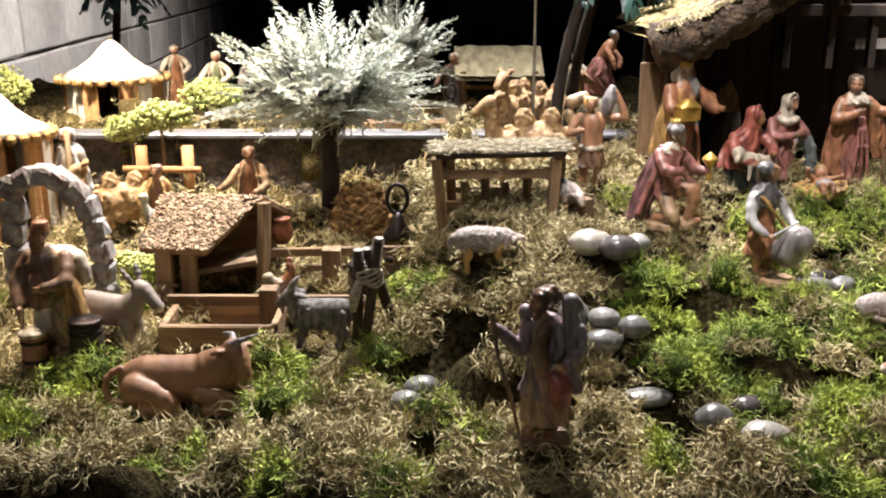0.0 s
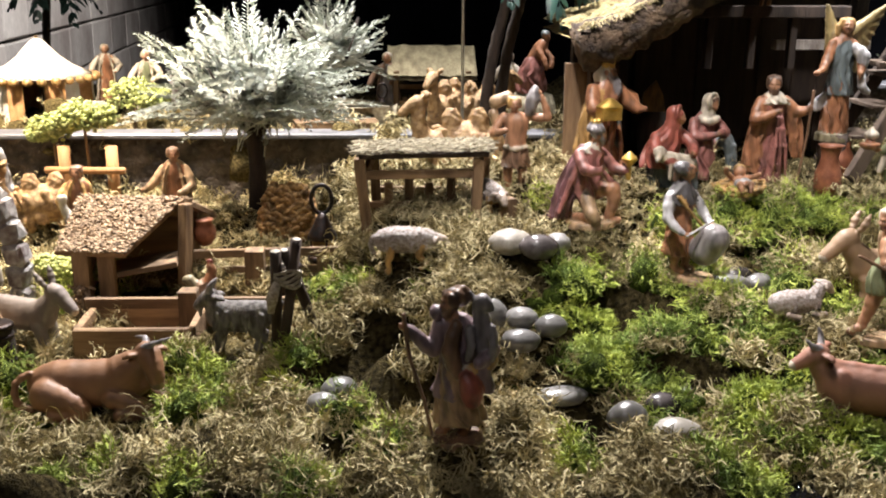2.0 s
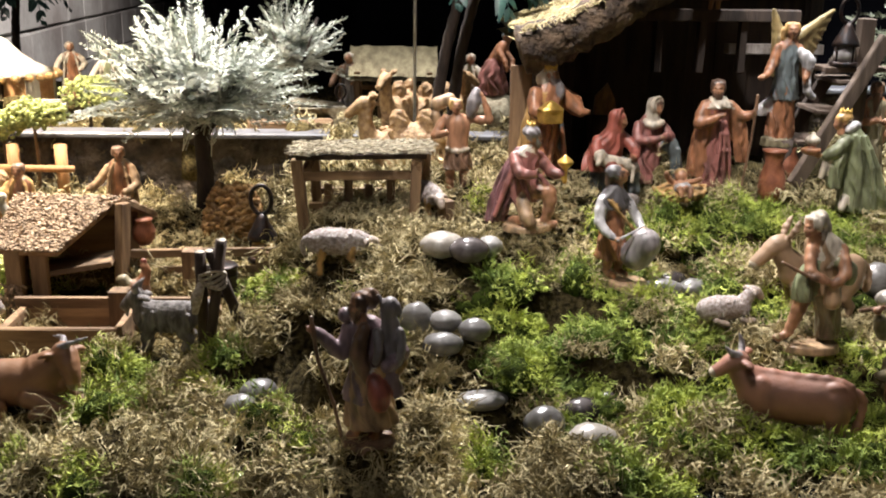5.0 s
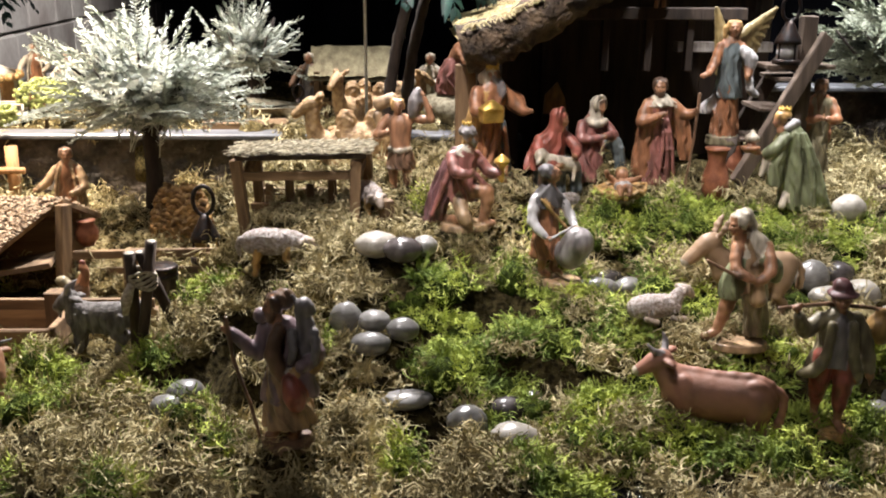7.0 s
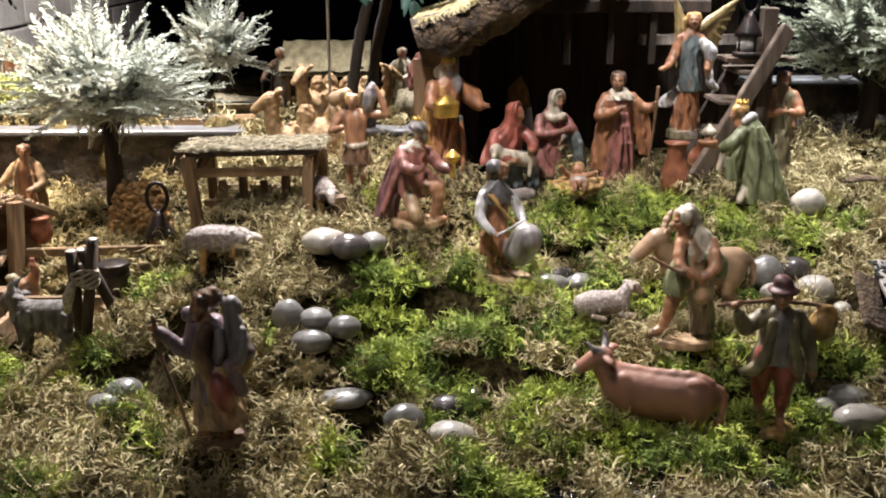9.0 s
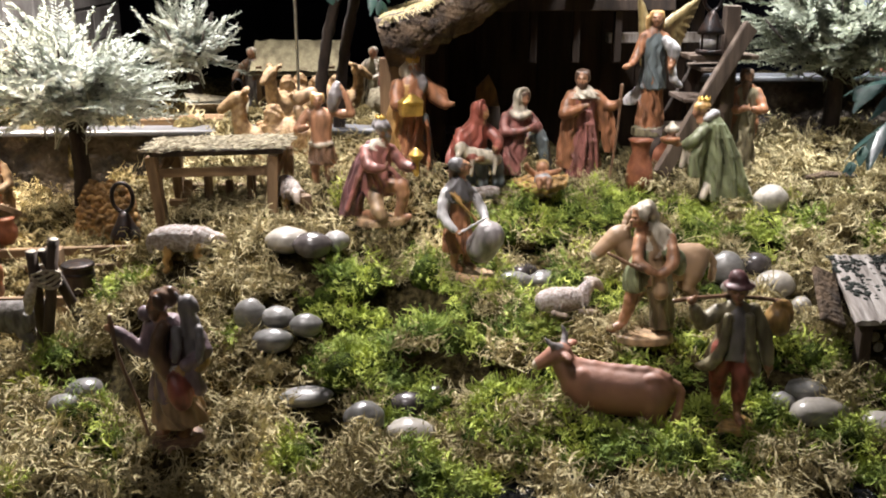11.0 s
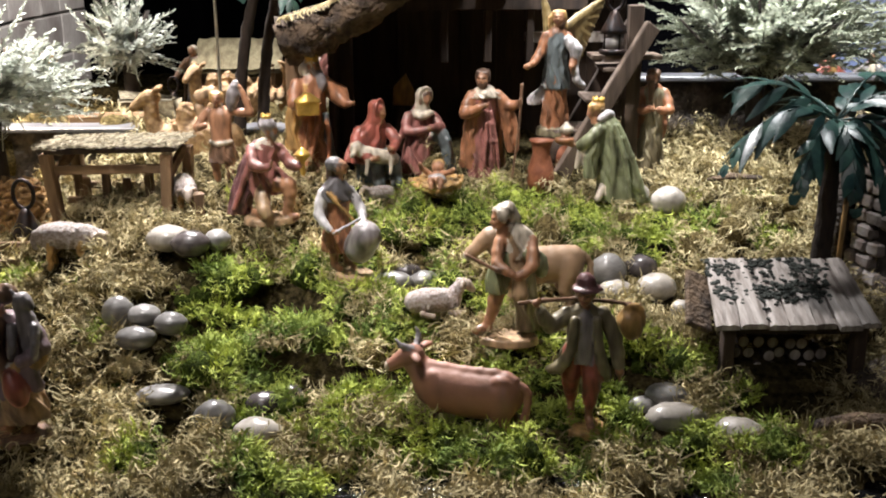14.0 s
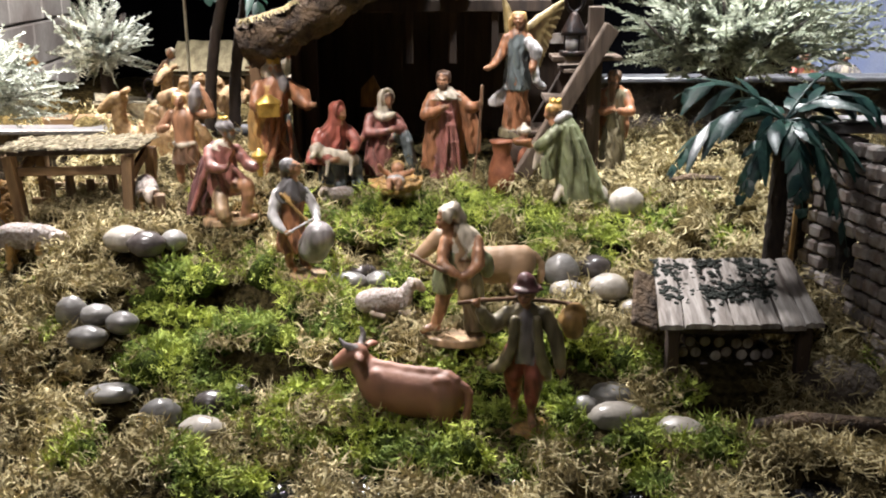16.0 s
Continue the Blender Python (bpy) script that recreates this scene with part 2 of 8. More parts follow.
MOSSLIGHT = mat("bright_lichen", (0.42, 0.44, 0.16), (0.26, 0.30, 0.09), 0.8, 60, 0, 300, island=0.4)
LEAFWHITE = mat("silver_leaves", (0.52, 0.54, 0.48), (0.34, 0.37, 0.31), 0.8, 40, 0, 300, island=0.3)
LEAFGREY = mat("grey_green_leaves", (0.34, 0.36, 0.27), (0.17, 0.19, 0.13), 0.6, 40, 0, 300, island=0.35)
LEAFPALM = mat("palm_cloth_leaf", (0.034, 0.080, 0.062), (0.014, 0.036, 0.036), 0.33, 60, 0.3, 300, island=0.4)
LEDGE = mat("grey_ledge", (0.13, 0.13, 0.14), (0.08, 0.08, 0.088), 0.4, 30, 0.1)
ROCK = mat("rough_dark_rock", (0.13, 0.10, 0.075), (0.035, 0.027, 0.022), 0.85, 28, 1.0, 150, dist=0.01)
GREYSTONE = mat("grey_model_stone", (0.36, 0.35, 0.33), (0.12, 0.085, 0.08), 0.75, 70, 0.8, 350, rnd=0.3, dist=0.002)
BRICK = mat("tower_brick", (0.38, 0.35, 0.33), (0.22, 0.17, 0.15), 0.8, 80, 0.8, 400, rnd=0.4, dist=0.001)
MORTAR = mat("tower_mortar", (0.07, 0.06, 0.055), (0.03, 0.025, 0.022), 0.9, 120, 0.6)
WALLSTONE = mat("hall_stone", (0.42, 0.40, 0.37), (0.25, 0.22, 0.20), 0.85, 3, 0.4, 30, rnd=0.22, dist=0.004)
JOINT = mat("hall_joint", (0.16, 0.15, 0.14), rough=0.9, scale=20)
BLACKCLOTH = mat("black_cloth", (0.006, 0.006, 0.008), (0.003, 0.003, 0.004), 1.0, 8, 0.3, 200, spec=0.02)
BLACKFILM = mat("black_film", (0.008, 0.008, 0.009), (0.004, 0.004, 0.005), 0.18, 18, 0.8, 60, dist=0.01)
HALL = mat("dim_plaster", (0.10, 0.095, 0.09), (0.07, 0.065, 0.06), 0.9, 3, 0.2, 40)
TENTWHITE = mat("tent_canvas", (0.80, 0.77, 0.70), (0.68, 0.62, 0.52), 0.75, 60, 0.2)
TENTSTRIPE = mat("tent_stripe", (0.62, 0.36, 0.17), (0.5, 0.26, 0.10), 0.8, 90, 0.2)
IRON = mat("black_iron", (0.02, 0.02, 0.022), (0.035, 0.02, 0.015), 0.4, 120, 0.3, metal=0.7)
AMBER = mat("amber_pane", (0.42, 0.29, 0.10), (0.30, 0.19, 0.06), 0.25, 90, 0.1)
ROPE = mat("rope", (0.45, 0.40, 0.33), (0.25, 0.2, 0.15), 0.85, 300, 0.5)
CLAY = mat("clay", (0.30, 0.11, 0.055), (0.18, 0.06, 0.03), 0.55, 90, 0.3)
STEEL = mat("steel_rod", (0.45, 0.46, 0.48), rough=0.35, metal=0.8, scale=60, bump=0)
SKYBLUE = mat("painted_sky", (0.14, 0.20, 0.42), (0.40, 0.42, 0.52), 0.7, 5, 0)

# ------------------------------------------------------------------ ground


def smooth(a, b, v):
    k = np.clip((np.asarray(v, float) - a) / (b - a), 0, 1)
    return k * k * (3 - 2 * k)


def rise(x, y):
    """Height of the moss bed: a slope on one side, a lower yard on the other, a flat terrace behind the ledge."""
    hill = np.interp(y, (0.50, 0.70, 0.76, 0.80, 0.87, 0.95, 1.03, 1.16, 1.42), (0.0, 0.004, 0.008, 0.014, 0.050, 0.072, 0.113, 0.146, 0.158))
    yard = np.interp(y, (0.60, 0.70, 0.83, 0.92, 1.0, 1.12, 1.25, 1.42), (0.022, 0.022, 0.012, 0.018, 0.026, 0.046, 0.066, 0.088))
    s = smooth(-0.09, 0.06, x)
    z = yard + (hill - yard) * s
    z = z + 0.016 * np.exp(-(((x - 0.14) / 0.07) ** 2 + ((y - 1.0) / 0.05) ** 2))
    z = z + 0.015 * np.exp(-(((x - 0.158) / 0.05) ** 2 + ((y - 0.874) / 0.026) ** 2))
    z = z + 0.018 * np.exp(-(((x - 0.197) / 0.035) ** 2 + ((y - 0.978) / 0.03) ** 2))
    z = z + 0.016 * np.exp(-(((x - 0.086) / 0.03) ** 2 + ((y - 0.745) / 0.03) ** 2))
    z = z - 0.014 * np.exp(-(((x - 0.40) / 0.05) ** 2 + ((y - 1.0) / 0.03) ** 2))
    z = z + 0.03 * np.exp(-(((x - 0.62) / 0.03) ** 2 + ((y - 0.84) / 0.03) ** 2))
    return np.where(y > 1.425, 0.152, z)


# places kept level for what stands there: x, y, radius
LEVEL = [(-0.232, 0.965, 0.07), (-0.26, 1.06, 0.08), (-0.15, 1.04, 0.07), (-0.238, 0.835, 0.05), (-0.20, 0.835, 0.04), (-0.28, 0.835, 0.04), (0.77, 0.862, 0.07), (0.72, 0.85, 0.05), (0.82, 0.85, 0.05), (0.086, 0.75, 0.035), (0.512, 0.868, 0.045), (0.567, 0.782, 0.035), (0.44, 1.105, 0.05), (0.345, 0.968, 0.035), (-0.388, 0.93, 0.06), (0.25, 1.05, 0.04), (0.466, 0.785, 0.04), (0.43, 0.785, 0.03), (0.50, 0.785, 0.03), (0.44, 0.905, 0.035), (-0.128, 0.95, 0.035), (0.64, 1.10, 0.05), (0.036, 0.99, 0.055), (0.06, 1.12, 0.08), (0.265, 0.785, 0.05), (0.15, 0.878, 0.05), (0.18, 0.98, 0.045), (0.41, 0.985, 0.04), (0.64, 0.96, 0.055), (-0.055, 1.12, 0.045), (0.706, 0.762, 0.045), (0.83, 0.765, 0.05), (0.78, 0.765, 0.04), (0.69, 0.80, 0.04), (0.655, 0.79, 0.05), (-0.028, 0.83, 0.03), (0.19, 0.815, 0.03), (0.71, 1.09, 0.03), (-0.345, 0.965, 0.04), (0.548, 0.945, 0.05)]


def level(x, y):
    """0 where something stands, 1 on the open moss."""
    k = 1.0
    for lx, ly, lr in LEVEL:
        q = ((x - lx) ** 2 + (y - ly) ** 2) / (lr * lr)
        if q < 1.4:
            k = min(k, max(0.0, q - 0.4))
    return k


def swell(x, y):
    """Broad hummocks of the moss bed."""
    return 0.022 * noise.noise(Vector((x * 13, y * 16, 4))) + 0.062 * (0.40 - min(crease(x, y), 0.95) ** 1.5)


def crease(x, y):
    """0 on top of a hummock, towards 1 in the hollows between them."""
    wx, wy = x + 0.018 * noise.noise(Vector((x * 24, y * 24, 1))), y + 0.018 * noise.noise(Vector((x * 24, y * 24, 6)))
    return noise.voronoi(Vector((wx * 14.5, wy * 17.5, 0.5)))[0][0]


def lumps(x, y):
    return (swell(x, y) + 0.0025 * noise.noise(Vector((x * 90, y * 90, 2))) - 0.009) * level(x, y)


def front(x):
    """Front edge of the moss bed."""
    return 0.62 + 0.045 * float(smooth(0.02, -0.16, x)) + 0.012 * noise.noise(Vector((x * 18, 3, 0)))


def G(x, y):
    return float(rise(np.float64(x), np.float64(y)))


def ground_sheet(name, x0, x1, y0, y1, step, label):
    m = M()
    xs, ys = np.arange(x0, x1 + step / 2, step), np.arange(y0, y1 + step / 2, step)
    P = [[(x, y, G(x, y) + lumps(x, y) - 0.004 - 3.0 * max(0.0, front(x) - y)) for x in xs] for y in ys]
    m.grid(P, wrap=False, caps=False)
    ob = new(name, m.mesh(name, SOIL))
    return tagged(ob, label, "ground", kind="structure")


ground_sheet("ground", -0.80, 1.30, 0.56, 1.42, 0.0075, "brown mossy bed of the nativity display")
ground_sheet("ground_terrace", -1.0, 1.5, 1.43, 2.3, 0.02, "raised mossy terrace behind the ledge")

# stage, black skirt, ledge, hall
m = M()
P = []
for i in range(24):
    y = 0.42 + i * 0.015
    P.append([(x, y, -0.012 + 0.006 * noise.noise(Vector((x * 14, y * 30, 9))) - 0.4 * max(0.0, 0.5 - y)) for x in np.arange(-1.0, 1.5, 0.02)])
m.grid(P, wrap=False, caps=False)
m.box((0.25, 1.30, -0.22), (2.6, 1.4, 0.36))
tagged(new("stage_skirt", m.mesh("stage_skirt", BLACKFILM, False)), "black plastic film round the display table", "skirt", kind="structure")


def ledge(name, x0, x1, y, z0, z1, label):
    root = thing(name, (0, 0, 0), 0, label, "retaining wall", kind="structure")
    m = M()
    n = int((x1 - x0) / 0.02)
    P = []
    for k, z in enumerate(np.linspace(z0 - 0.03, z1 - 0.008, 7)):
        P.append([(x0 + (x1 - x0) * i / n, y + 0.008 * noise.noise(Vector((i * 0.7, k * 0.9, 3))), z) for i in range(n + 1)])
    m.grid(P, wrap=False, caps=False)
    part("rock_face", m, ROCK, root)
    m = M()
    m.box(((x0 + x1) / 2, y + 0.012, z1 - 0.004), (x1 - x0, 0.05, 0.008), bevel=0.002)
    part("ledge_top", m, LEDGE, root)


ledge("ledge_wall", -0.75, 0.36, 1.42, 0.08, 0.172, "dark rock retaining wall with grey ledge on top")
ledge("ledge_wall_far", 0.70, 1.5, 1.42, 0.14, 0.245, "dark rock retaining wall with a grey ledge")

m = M()
m.box((0.25, 9.0, -0.62), (8, 23, 0.04))
tagged(new("floor", m.mesh("floor", HALL, False)), "dark hall floor", "floor", kind="structure")
m = M()
m.box((0.25, 9.0, 2.62), (8, 23, 0.04))
tagged(new("ceiling", m.mesh("ceiling", HALL, False)), "dim hall ceiling", "ceiling", kind="structure")
m = M()
m.box((0.25, -2.4, 1.0), (8, 0.06, 3.2))
tagged(new("wall_south", m.mesh("wall_south", HALL, False)), "dim plaster wall of the hall", "wall", kind="structure")
m = M()
m.box((3.7, 9.0, 1.0), (0.06, 23, 3.2))
tagged(new("wall_east", m.mesh("wall_east", HALL, False)), "dim plaster wall of the hall", "wall", kind="structure")
m = M()
m.box((-3.4, 9.0, 1.0), (0.06, 23, 3.2))
tagged(new("wall_west", m.mesh("wall_west", HALL, False)), "dim plaster wall of the hall", "wall", kind="structure")
m = M()
m.box((0.25, 20.4, 1.0), (8, 0.06, 3.2))
tagged(new("wall_north", m.mesh("wall_north", HALL, False)), "dim plaster wall of the hall", "wall", kind="structure")

# black drape behind the display
m = M()
P = []
for z in (-0.2, 0.2, 0.6, 1.0, 1.5):
    P.append([(x, 2.30 + 0.02 * math.sin(x * 23) + 0.012 * math.sin(x * 51 + 1), z) for x in np.arange(-0.36, 2.2, 0.02)])
m.grid(P, wrap=False, caps=False)
tagged(new("backdrop", m.mesh("backdrop", BLACKCLOTH)), "black cloth drape hung behind the display", "drape", kind="structure")

# painted sky panel behind the far end of the terrace
m = M()
m.box((1.70, 2.0, 0.45), (0.9, 0.02, 0.7), 0, np.array(Euler((0, 0, -0.25)).to_matrix()))
tagged(new("sky_panel", m.mesh("sky_panel", SKYBLUE, False)), "blue and white painted sky panel", "panel", kind="structure")

# block wall of the hall, running back beside the village
wall = thing("wall_blocks", (0, 0, 0), 0, "pale grey stone block wall of the hall", "wall", kind="structure")
a, b = Vector((-1.31, 1.2, 0)), Vector((-3.05, 18.6, 0))
d = (b - a).normalized()
T3 = np.array(Euler((0, 0, math.atan2(d.y, d.x))).to_matrix())
m = M()
mid = (a + b) / 2 + Vector((-d.y, d.x, 0)) * 0.06
m.box((mid.x, mid.y, 0.6), ((b - a).length + 0.6, 0.08, 2.6), 0, T3)
part("joint_bed", m, JOINT, wall)
for r in range(9):
    s = -0.3 + (0.24 if r % 2 else 0)
    z = -0.60 + r * 0.235
    while s < (b - a).length:
        w = random.uniform(0.38, 0.62)
        q = a + d * (s + w / 2)
        m = M()
        m.box((q.x, q.y, z + 0.1175), (w - 0.014, 0.06, 0.223), 0, T3, 0.008, 0.003)
        part("stone_block", m, WALLSTONE, wall)
        s += w

# ------------------------------------------------------------------ figurines (each one plain painted mesh)


def melt(D, d, k):
    """Smooth union of two distance fields."""
    w = np.clip(0.5 + 0.5 * (D - d) / k, 0, 1)
    return D + (d - D) * w - k * w * (1 - w)


def skin_of(D, ids, low, step):
    """Closed quad surface where D changes sign: vertices, faces, material of each face."""
    S = D < 0
    n = np.array(D.shape) - 1
    C = np.zeros(n, dtype=np.int8)
    corners = [(a, b, c) for a in (0, 1) for b in (0, 1) for c in (0, 1)]
    for a, b, c in corners:
        C += S[a:a + n[0], b:b + n[1], c:c + n[2]]
    mixed = (C > 0) & (C < 8)
    I = np.argwhere(mixed)
    number = np.full(n, -1, dtype=np.int64)
    number[mixed] = np.arange(len(I))
    total, hits = np.zeros((len(I), 3)), np.zeros(len(I))
    for p in corners:
        for axis in range(3):
            if p[axis]:
                continue
            q = tuple(p[k] + (k == axis) for k in range(3))
            dp = D[I[:, 0] + p[0], I[:, 1] + p[1], I[:, 2] + p[2]]
            dq = D[I[:, 0] + q[0], I[:, 1] + q[1], I[:, 2] + q[2]]
            cut = (dp < 0) != (dq < 0)
            t = np.where(cut, dp / np.where(cut, dp - dq, 1), 0)
            at_edge = np.array(p, float)[None] + t[:, None] * np.eye(3)[axis][None]
            total += np.where(cut[:, None], at_edge, 0)
            hits += cut
    V = low + step * (I + total / hits[:, None])
    F = []
    for axis in range(3):
        u, v = (axis + 1) % 3, (axis + 2) % 3
        lo = [slice(None)] * 3
        hi = [slice(None)] * 3
        lo[axis], hi[axis] = slice(0, -1), slice(1, None)
        A, B = S[tuple(lo)], S[tuple(hi)]
        for flip, E in ((False, A & ~B), (True, ~A & B)):
            P = np.argwhere(E)
            P = P[(P[:, u] > 0) & (P[:, v] > 0) & (P[:, u] < n[u]) & (P[:, v] < n[v])]
            du, dv = np.eye(3, dtype=int)[u], np.eye(3, dtype=int)[v]
            Q = np.stack([number[tuple((P - a * du - b * dv).T)] for a, b in ((1, 1), (0, 1), (0, 0), (1, 0))], 1)
            F.append(Q[:, ::-1] if flip else Q)
    F = np.concatenate(F)
    return V, F, ids[tuple(I[F[:, 2]].T)]


class Fig(M):
    """A cast figure: shapes that flow into one another, each with its own paint."""
    melting = 0.0022

    def __init__(self):
        self.v, self.f, self.m, self.n, self.mats, self.shapes = [], [], [], 0, [], []

    def c(self, material):
        if material not in self.mats:
            self.mats.append(material)
        return self.mats.index(material)

    def note(self, field, low, high, mat, soft=None, cut=False):
        self.shapes.append((field, np.array(low, float), np.array(high, float), mat, soft or self.melting, cut))

    def ell(self, c, r, mat=0, seg=12, rings=8, turn=None, rough=0.0, seed=0, cut=False, soft=None):
        c = np.array(c, float)
        r = np.array(r if hasattr(r, "__len__") else (r, r, r), float)
        T = np.eye(3) if turn is None else np.array(turn)
        reach = r.max() if turn is not None else r

        def field(x, y, z):
            p = [x - c[0], y - c[1], z - c[2]]
            q = [sum(T[i, j] * p[i] for i in range(3)) / r[j] for j in range(3)]
            k0 = np.sqrt(q[0] ** 2 + q[1] ** 2 + q[2] ** 2)
            k1 = np.sqrt((q[0] / r[0]) ** 2 + (q[1] / r[1]) ** 2 + (q[2] / r[2]) ** 2)
            d = k0 * (k0 - 1) / np.maximum(k1, 1e-6)
            if rough:
                d = d + rough * r.min() * 0.5 * np.sin(x * 420 + seed + 1.5 * np.sin(z * 300)) * np.sin(y * 380 + z * 350 + seed)
            return d

        self.note(field, c - reach, c + reach, mat, soft, cut)

    def tube(self, pts, radii, mat=0, seg=8, flat=1.0, rough=0.0):
        R = np.array([(*q, r) for q, r in zip(pts, list(radii) if hasattr(radii, "__len__") else [radii] * len(pts))], float)
        n = len(R)
        if n > 2:
            s = np.linspace(0, n - 1, 2 * (n - 1) + 1)
            i = np.clip(s.astype(int), 0, n - 2)
            w = (s - i)[:, None]
            a0, a1, a2, a3 = R[np.maximum(i - 1, 0)], R[i], R[i + 1], R[np.minimum(i + 2, n - 1)]
            R = a1 + 0.5 * w * (a2 - a0 + w * (2 * a0 - 5 * a1 + 4 * a2 - a3 + w * (3 * (a1 - a2) + a3 - a0)))
        for a, b in zip(R[:-1], R[1:]):
            p, q, ra, rb = a[:3], b[:3], abs(a[3]), abs(b[3])
            e = q - p
            ee = max(float(e @ e), 1e-12)

            def field(x, y, z, p=p, e=e, ee=ee, ra=ra, rb=rb):
                u, v, w = x - p[0], y - p[1], (z - p[2])
                t = np.clip((u * e[0] + v * e[1] + w * e[2]) / ee, 0, 1)
                d = np.sqrt((u - t * e[0]) ** 2 + (v - t * e[1]) ** 2 + ((w - t * e[2]) / flat) ** 2) - (ra + (rb - ra) * t)
                if rough:
                    d = d + rough * 0.5 * ra * np.sin(x * 500 + 2 * np.sin(z * 410)) * np.sin(z * 470 + y * 430)
                return d

            m = max(ra, rb) * max(1.0, flat)
            self.note(field, np.minimum(p, q) - m, np.maximum(p, q) + m, mat, min(self.melting, 0.9 * max(ra, rb)))

    def loft(self, rings, mat=0, seg=20, folds=0, depth=0.0, phase=0.0, power=1.0):
        """rings: (z, cx, cy, rx, ry) from the bottom up; folds deepen downwards."""
        R = np.array(rings, float)
        R = R[np.argsort(R[:, 0], kind="stable")]
        n = len(R)
        if n > 2:
            s = np.linspace(0, n - 1, 6 * (n - 1) + 1)
            i = np.clip(s.astype(int), 0, n - 2)
            w = (s - i)[:, None]
            a0, a1, a2, a3 = R[np.maximum(i - 1, 0)], R[i], R[i + 1], R[np.minimum(i + 2, n - 1)]
            R = a1 + 0.5 * w * (a2 - a0 + w * (2 * a0 - 5 * a1 + 4 * a2 - a3 + w * (3 * (a1 - a2) + a3 - a0)))
        z0, z1 = R[0, 0], R[-1, 0]
        span = max(z1 - z0, 1e-6)

        def field(x, y, z):
            cx, cy, rx, ry = [np.interp(z, R[:, 0], np.maximum(R[:, k], 1e-4) if k > 2 else R[:, k]) for k in (1, 2, 3, 4)]
            u, v = (x - cx) / rx, (y - cy) / ry
            q = np.sqrt(u * u + v * v)
            k = 1.0
            if folds:
                a = np.arctan2(v, u)
                w = np.clip((z1 - z) / span, 0, 1) ** power
                lean = a + 0.5 * np.sin((z - z0) / span * 3.0 + phase) + 0.12 * np.sin(a * 3 + z * 260)
                ridge = 1 - 1.7 * np.abs(np.sin(0.5 * folds * lean + phase))
                k = 1 + depth * w * (0.85 * ridge + 0.45 * np.cos((folds * 2 - 3) * lean + phase * 2.3 + z * 60))
            d = (q - k) * np.minimum(rx, ry) * 0.9
            return np.maximum(d, np.maximum(z0 - z, z - z1))

        swell_r = 1 + 1.4 * depth
        low = (np.min(R[:, 1] - R[:, 3] * swell_r), np.min(R[:, 2] - R[:, 4] * swell_r), z0)
        high = (np.max(R[:, 1] + R[:, 3] * swell_r), np.max(R[:, 2] + R[:, 4] * swell_r), z1)
        self.note(field, low, high, mat)

    def box(self, c, size, mat=0, turn=None, bevel=0.0008, jitter=0.0):
        c, hs = np.array(c, float), np.array(size, float) / 2
        T = np.eye(3) if turn is None else np.array(turn)

        def field(x, y, z):
            p = [x - c[0], y - c[1], z - c[2]]
            q = [np.abs(sum(T[i, j] * p[i] for i in range(3))) - hs[j] for j in range(3)]
            return np.sqrt(sum(np.maximum(k, 0) ** 2 for k in q)) + np.minimum(np.maximum(np.maximum(q[0], q[1]), q[2]), 0)

        reach = np.linalg.norm(hs) if turn is not None else hs
        self.note(field, c - reach, c + reach, mat, 0.0006)

    def robe(self, h, material, rings, folds=7, depth=0.10, seg=28, phase=0.0):
        self.loft([(z * h, x * h, y * h, rx * 0.88 * h, ry * 0.9 * h) for z, x, y, rx, ry in rings], self.c(material), seg, folds, depth * 1.5, phase, 0.6)

    def limb(self, h, material, pts, radii, flat=1.0):
        self.tube([[k * h for k in p] for p in pts], [r * 0.80 * h for r in radii], self.c(material), 10, flat)

    def fold(self, h, material, pts, r=0.014):
        """A raised ridge of cloth along pts, in figure heights."""
        n = len(pts)
        self.tube([[k * h for k in p] for p in pts], [r * h * (0.35 + 0.65 * math.sin(math.pi * (0.15 + 0.7 * i / max(n - 1, 1)))) for i in range(n)], self.c(material))

    def blob(self, h, material, p, r, turn=None, rough=0.12, seg=14, cut=False):
        r = r if hasattr(r, "__len__") else (r, r, r)
        self.ell([k * h for k in p], [k * h for k in r], self.c(material), seg, 9, turn, rough, p[0] * 9 + p[2] * 5, cut)

    def hand(self, h, p, to=(0, -1, 0), r=0.026):
        """A closed hand at p with fingers towards to."""
        d = np.array(to, float)
        d /= np.linalg.norm(d)
        p = np.array(p, float)
        self.blob(h, SKIN, p, r, rough=0)
        for s in (-0.5, 0.1, 0.6):
            q = p + np.array((0, 0, s * r))
            self.tube([q * h, (q + d * r * 1.7) * h], [r * 0.34 * h, r * 0.22 * h], self.c(SKIN))

    def head(self, h, p, skin, hair, beard=None, r=0.068, face=(0, -1), hooded=False, nod=0.0):
        x, y, z = p
        k = math.hypot(*face)
        fx, fy = face[0] / k, face[1] / k
        sx, sy = -fy, fx

        def on(a, b, c):
            """a forwards, b sideways, c up, in head radii."""
            return (x + (fx * a + sx * b) * r, y + (fy * a + sy * b) * r, z + (c - nod * a) * r)

        self.limb(h, skin, [on(-0.1, 0, -0.7), on(-0.15, 0, -1.9)], [r * 0.62, r * 0.75])
        self.blob(h, skin, on(0, 0, 0.12), (r * 0.86, r * 0.86, r * 0.98), rough=0)
        self.blob(h, skin, on(0.34, 0, -0.42), (r * 0.60, r * 0.60, r * 0.62), rough=0)
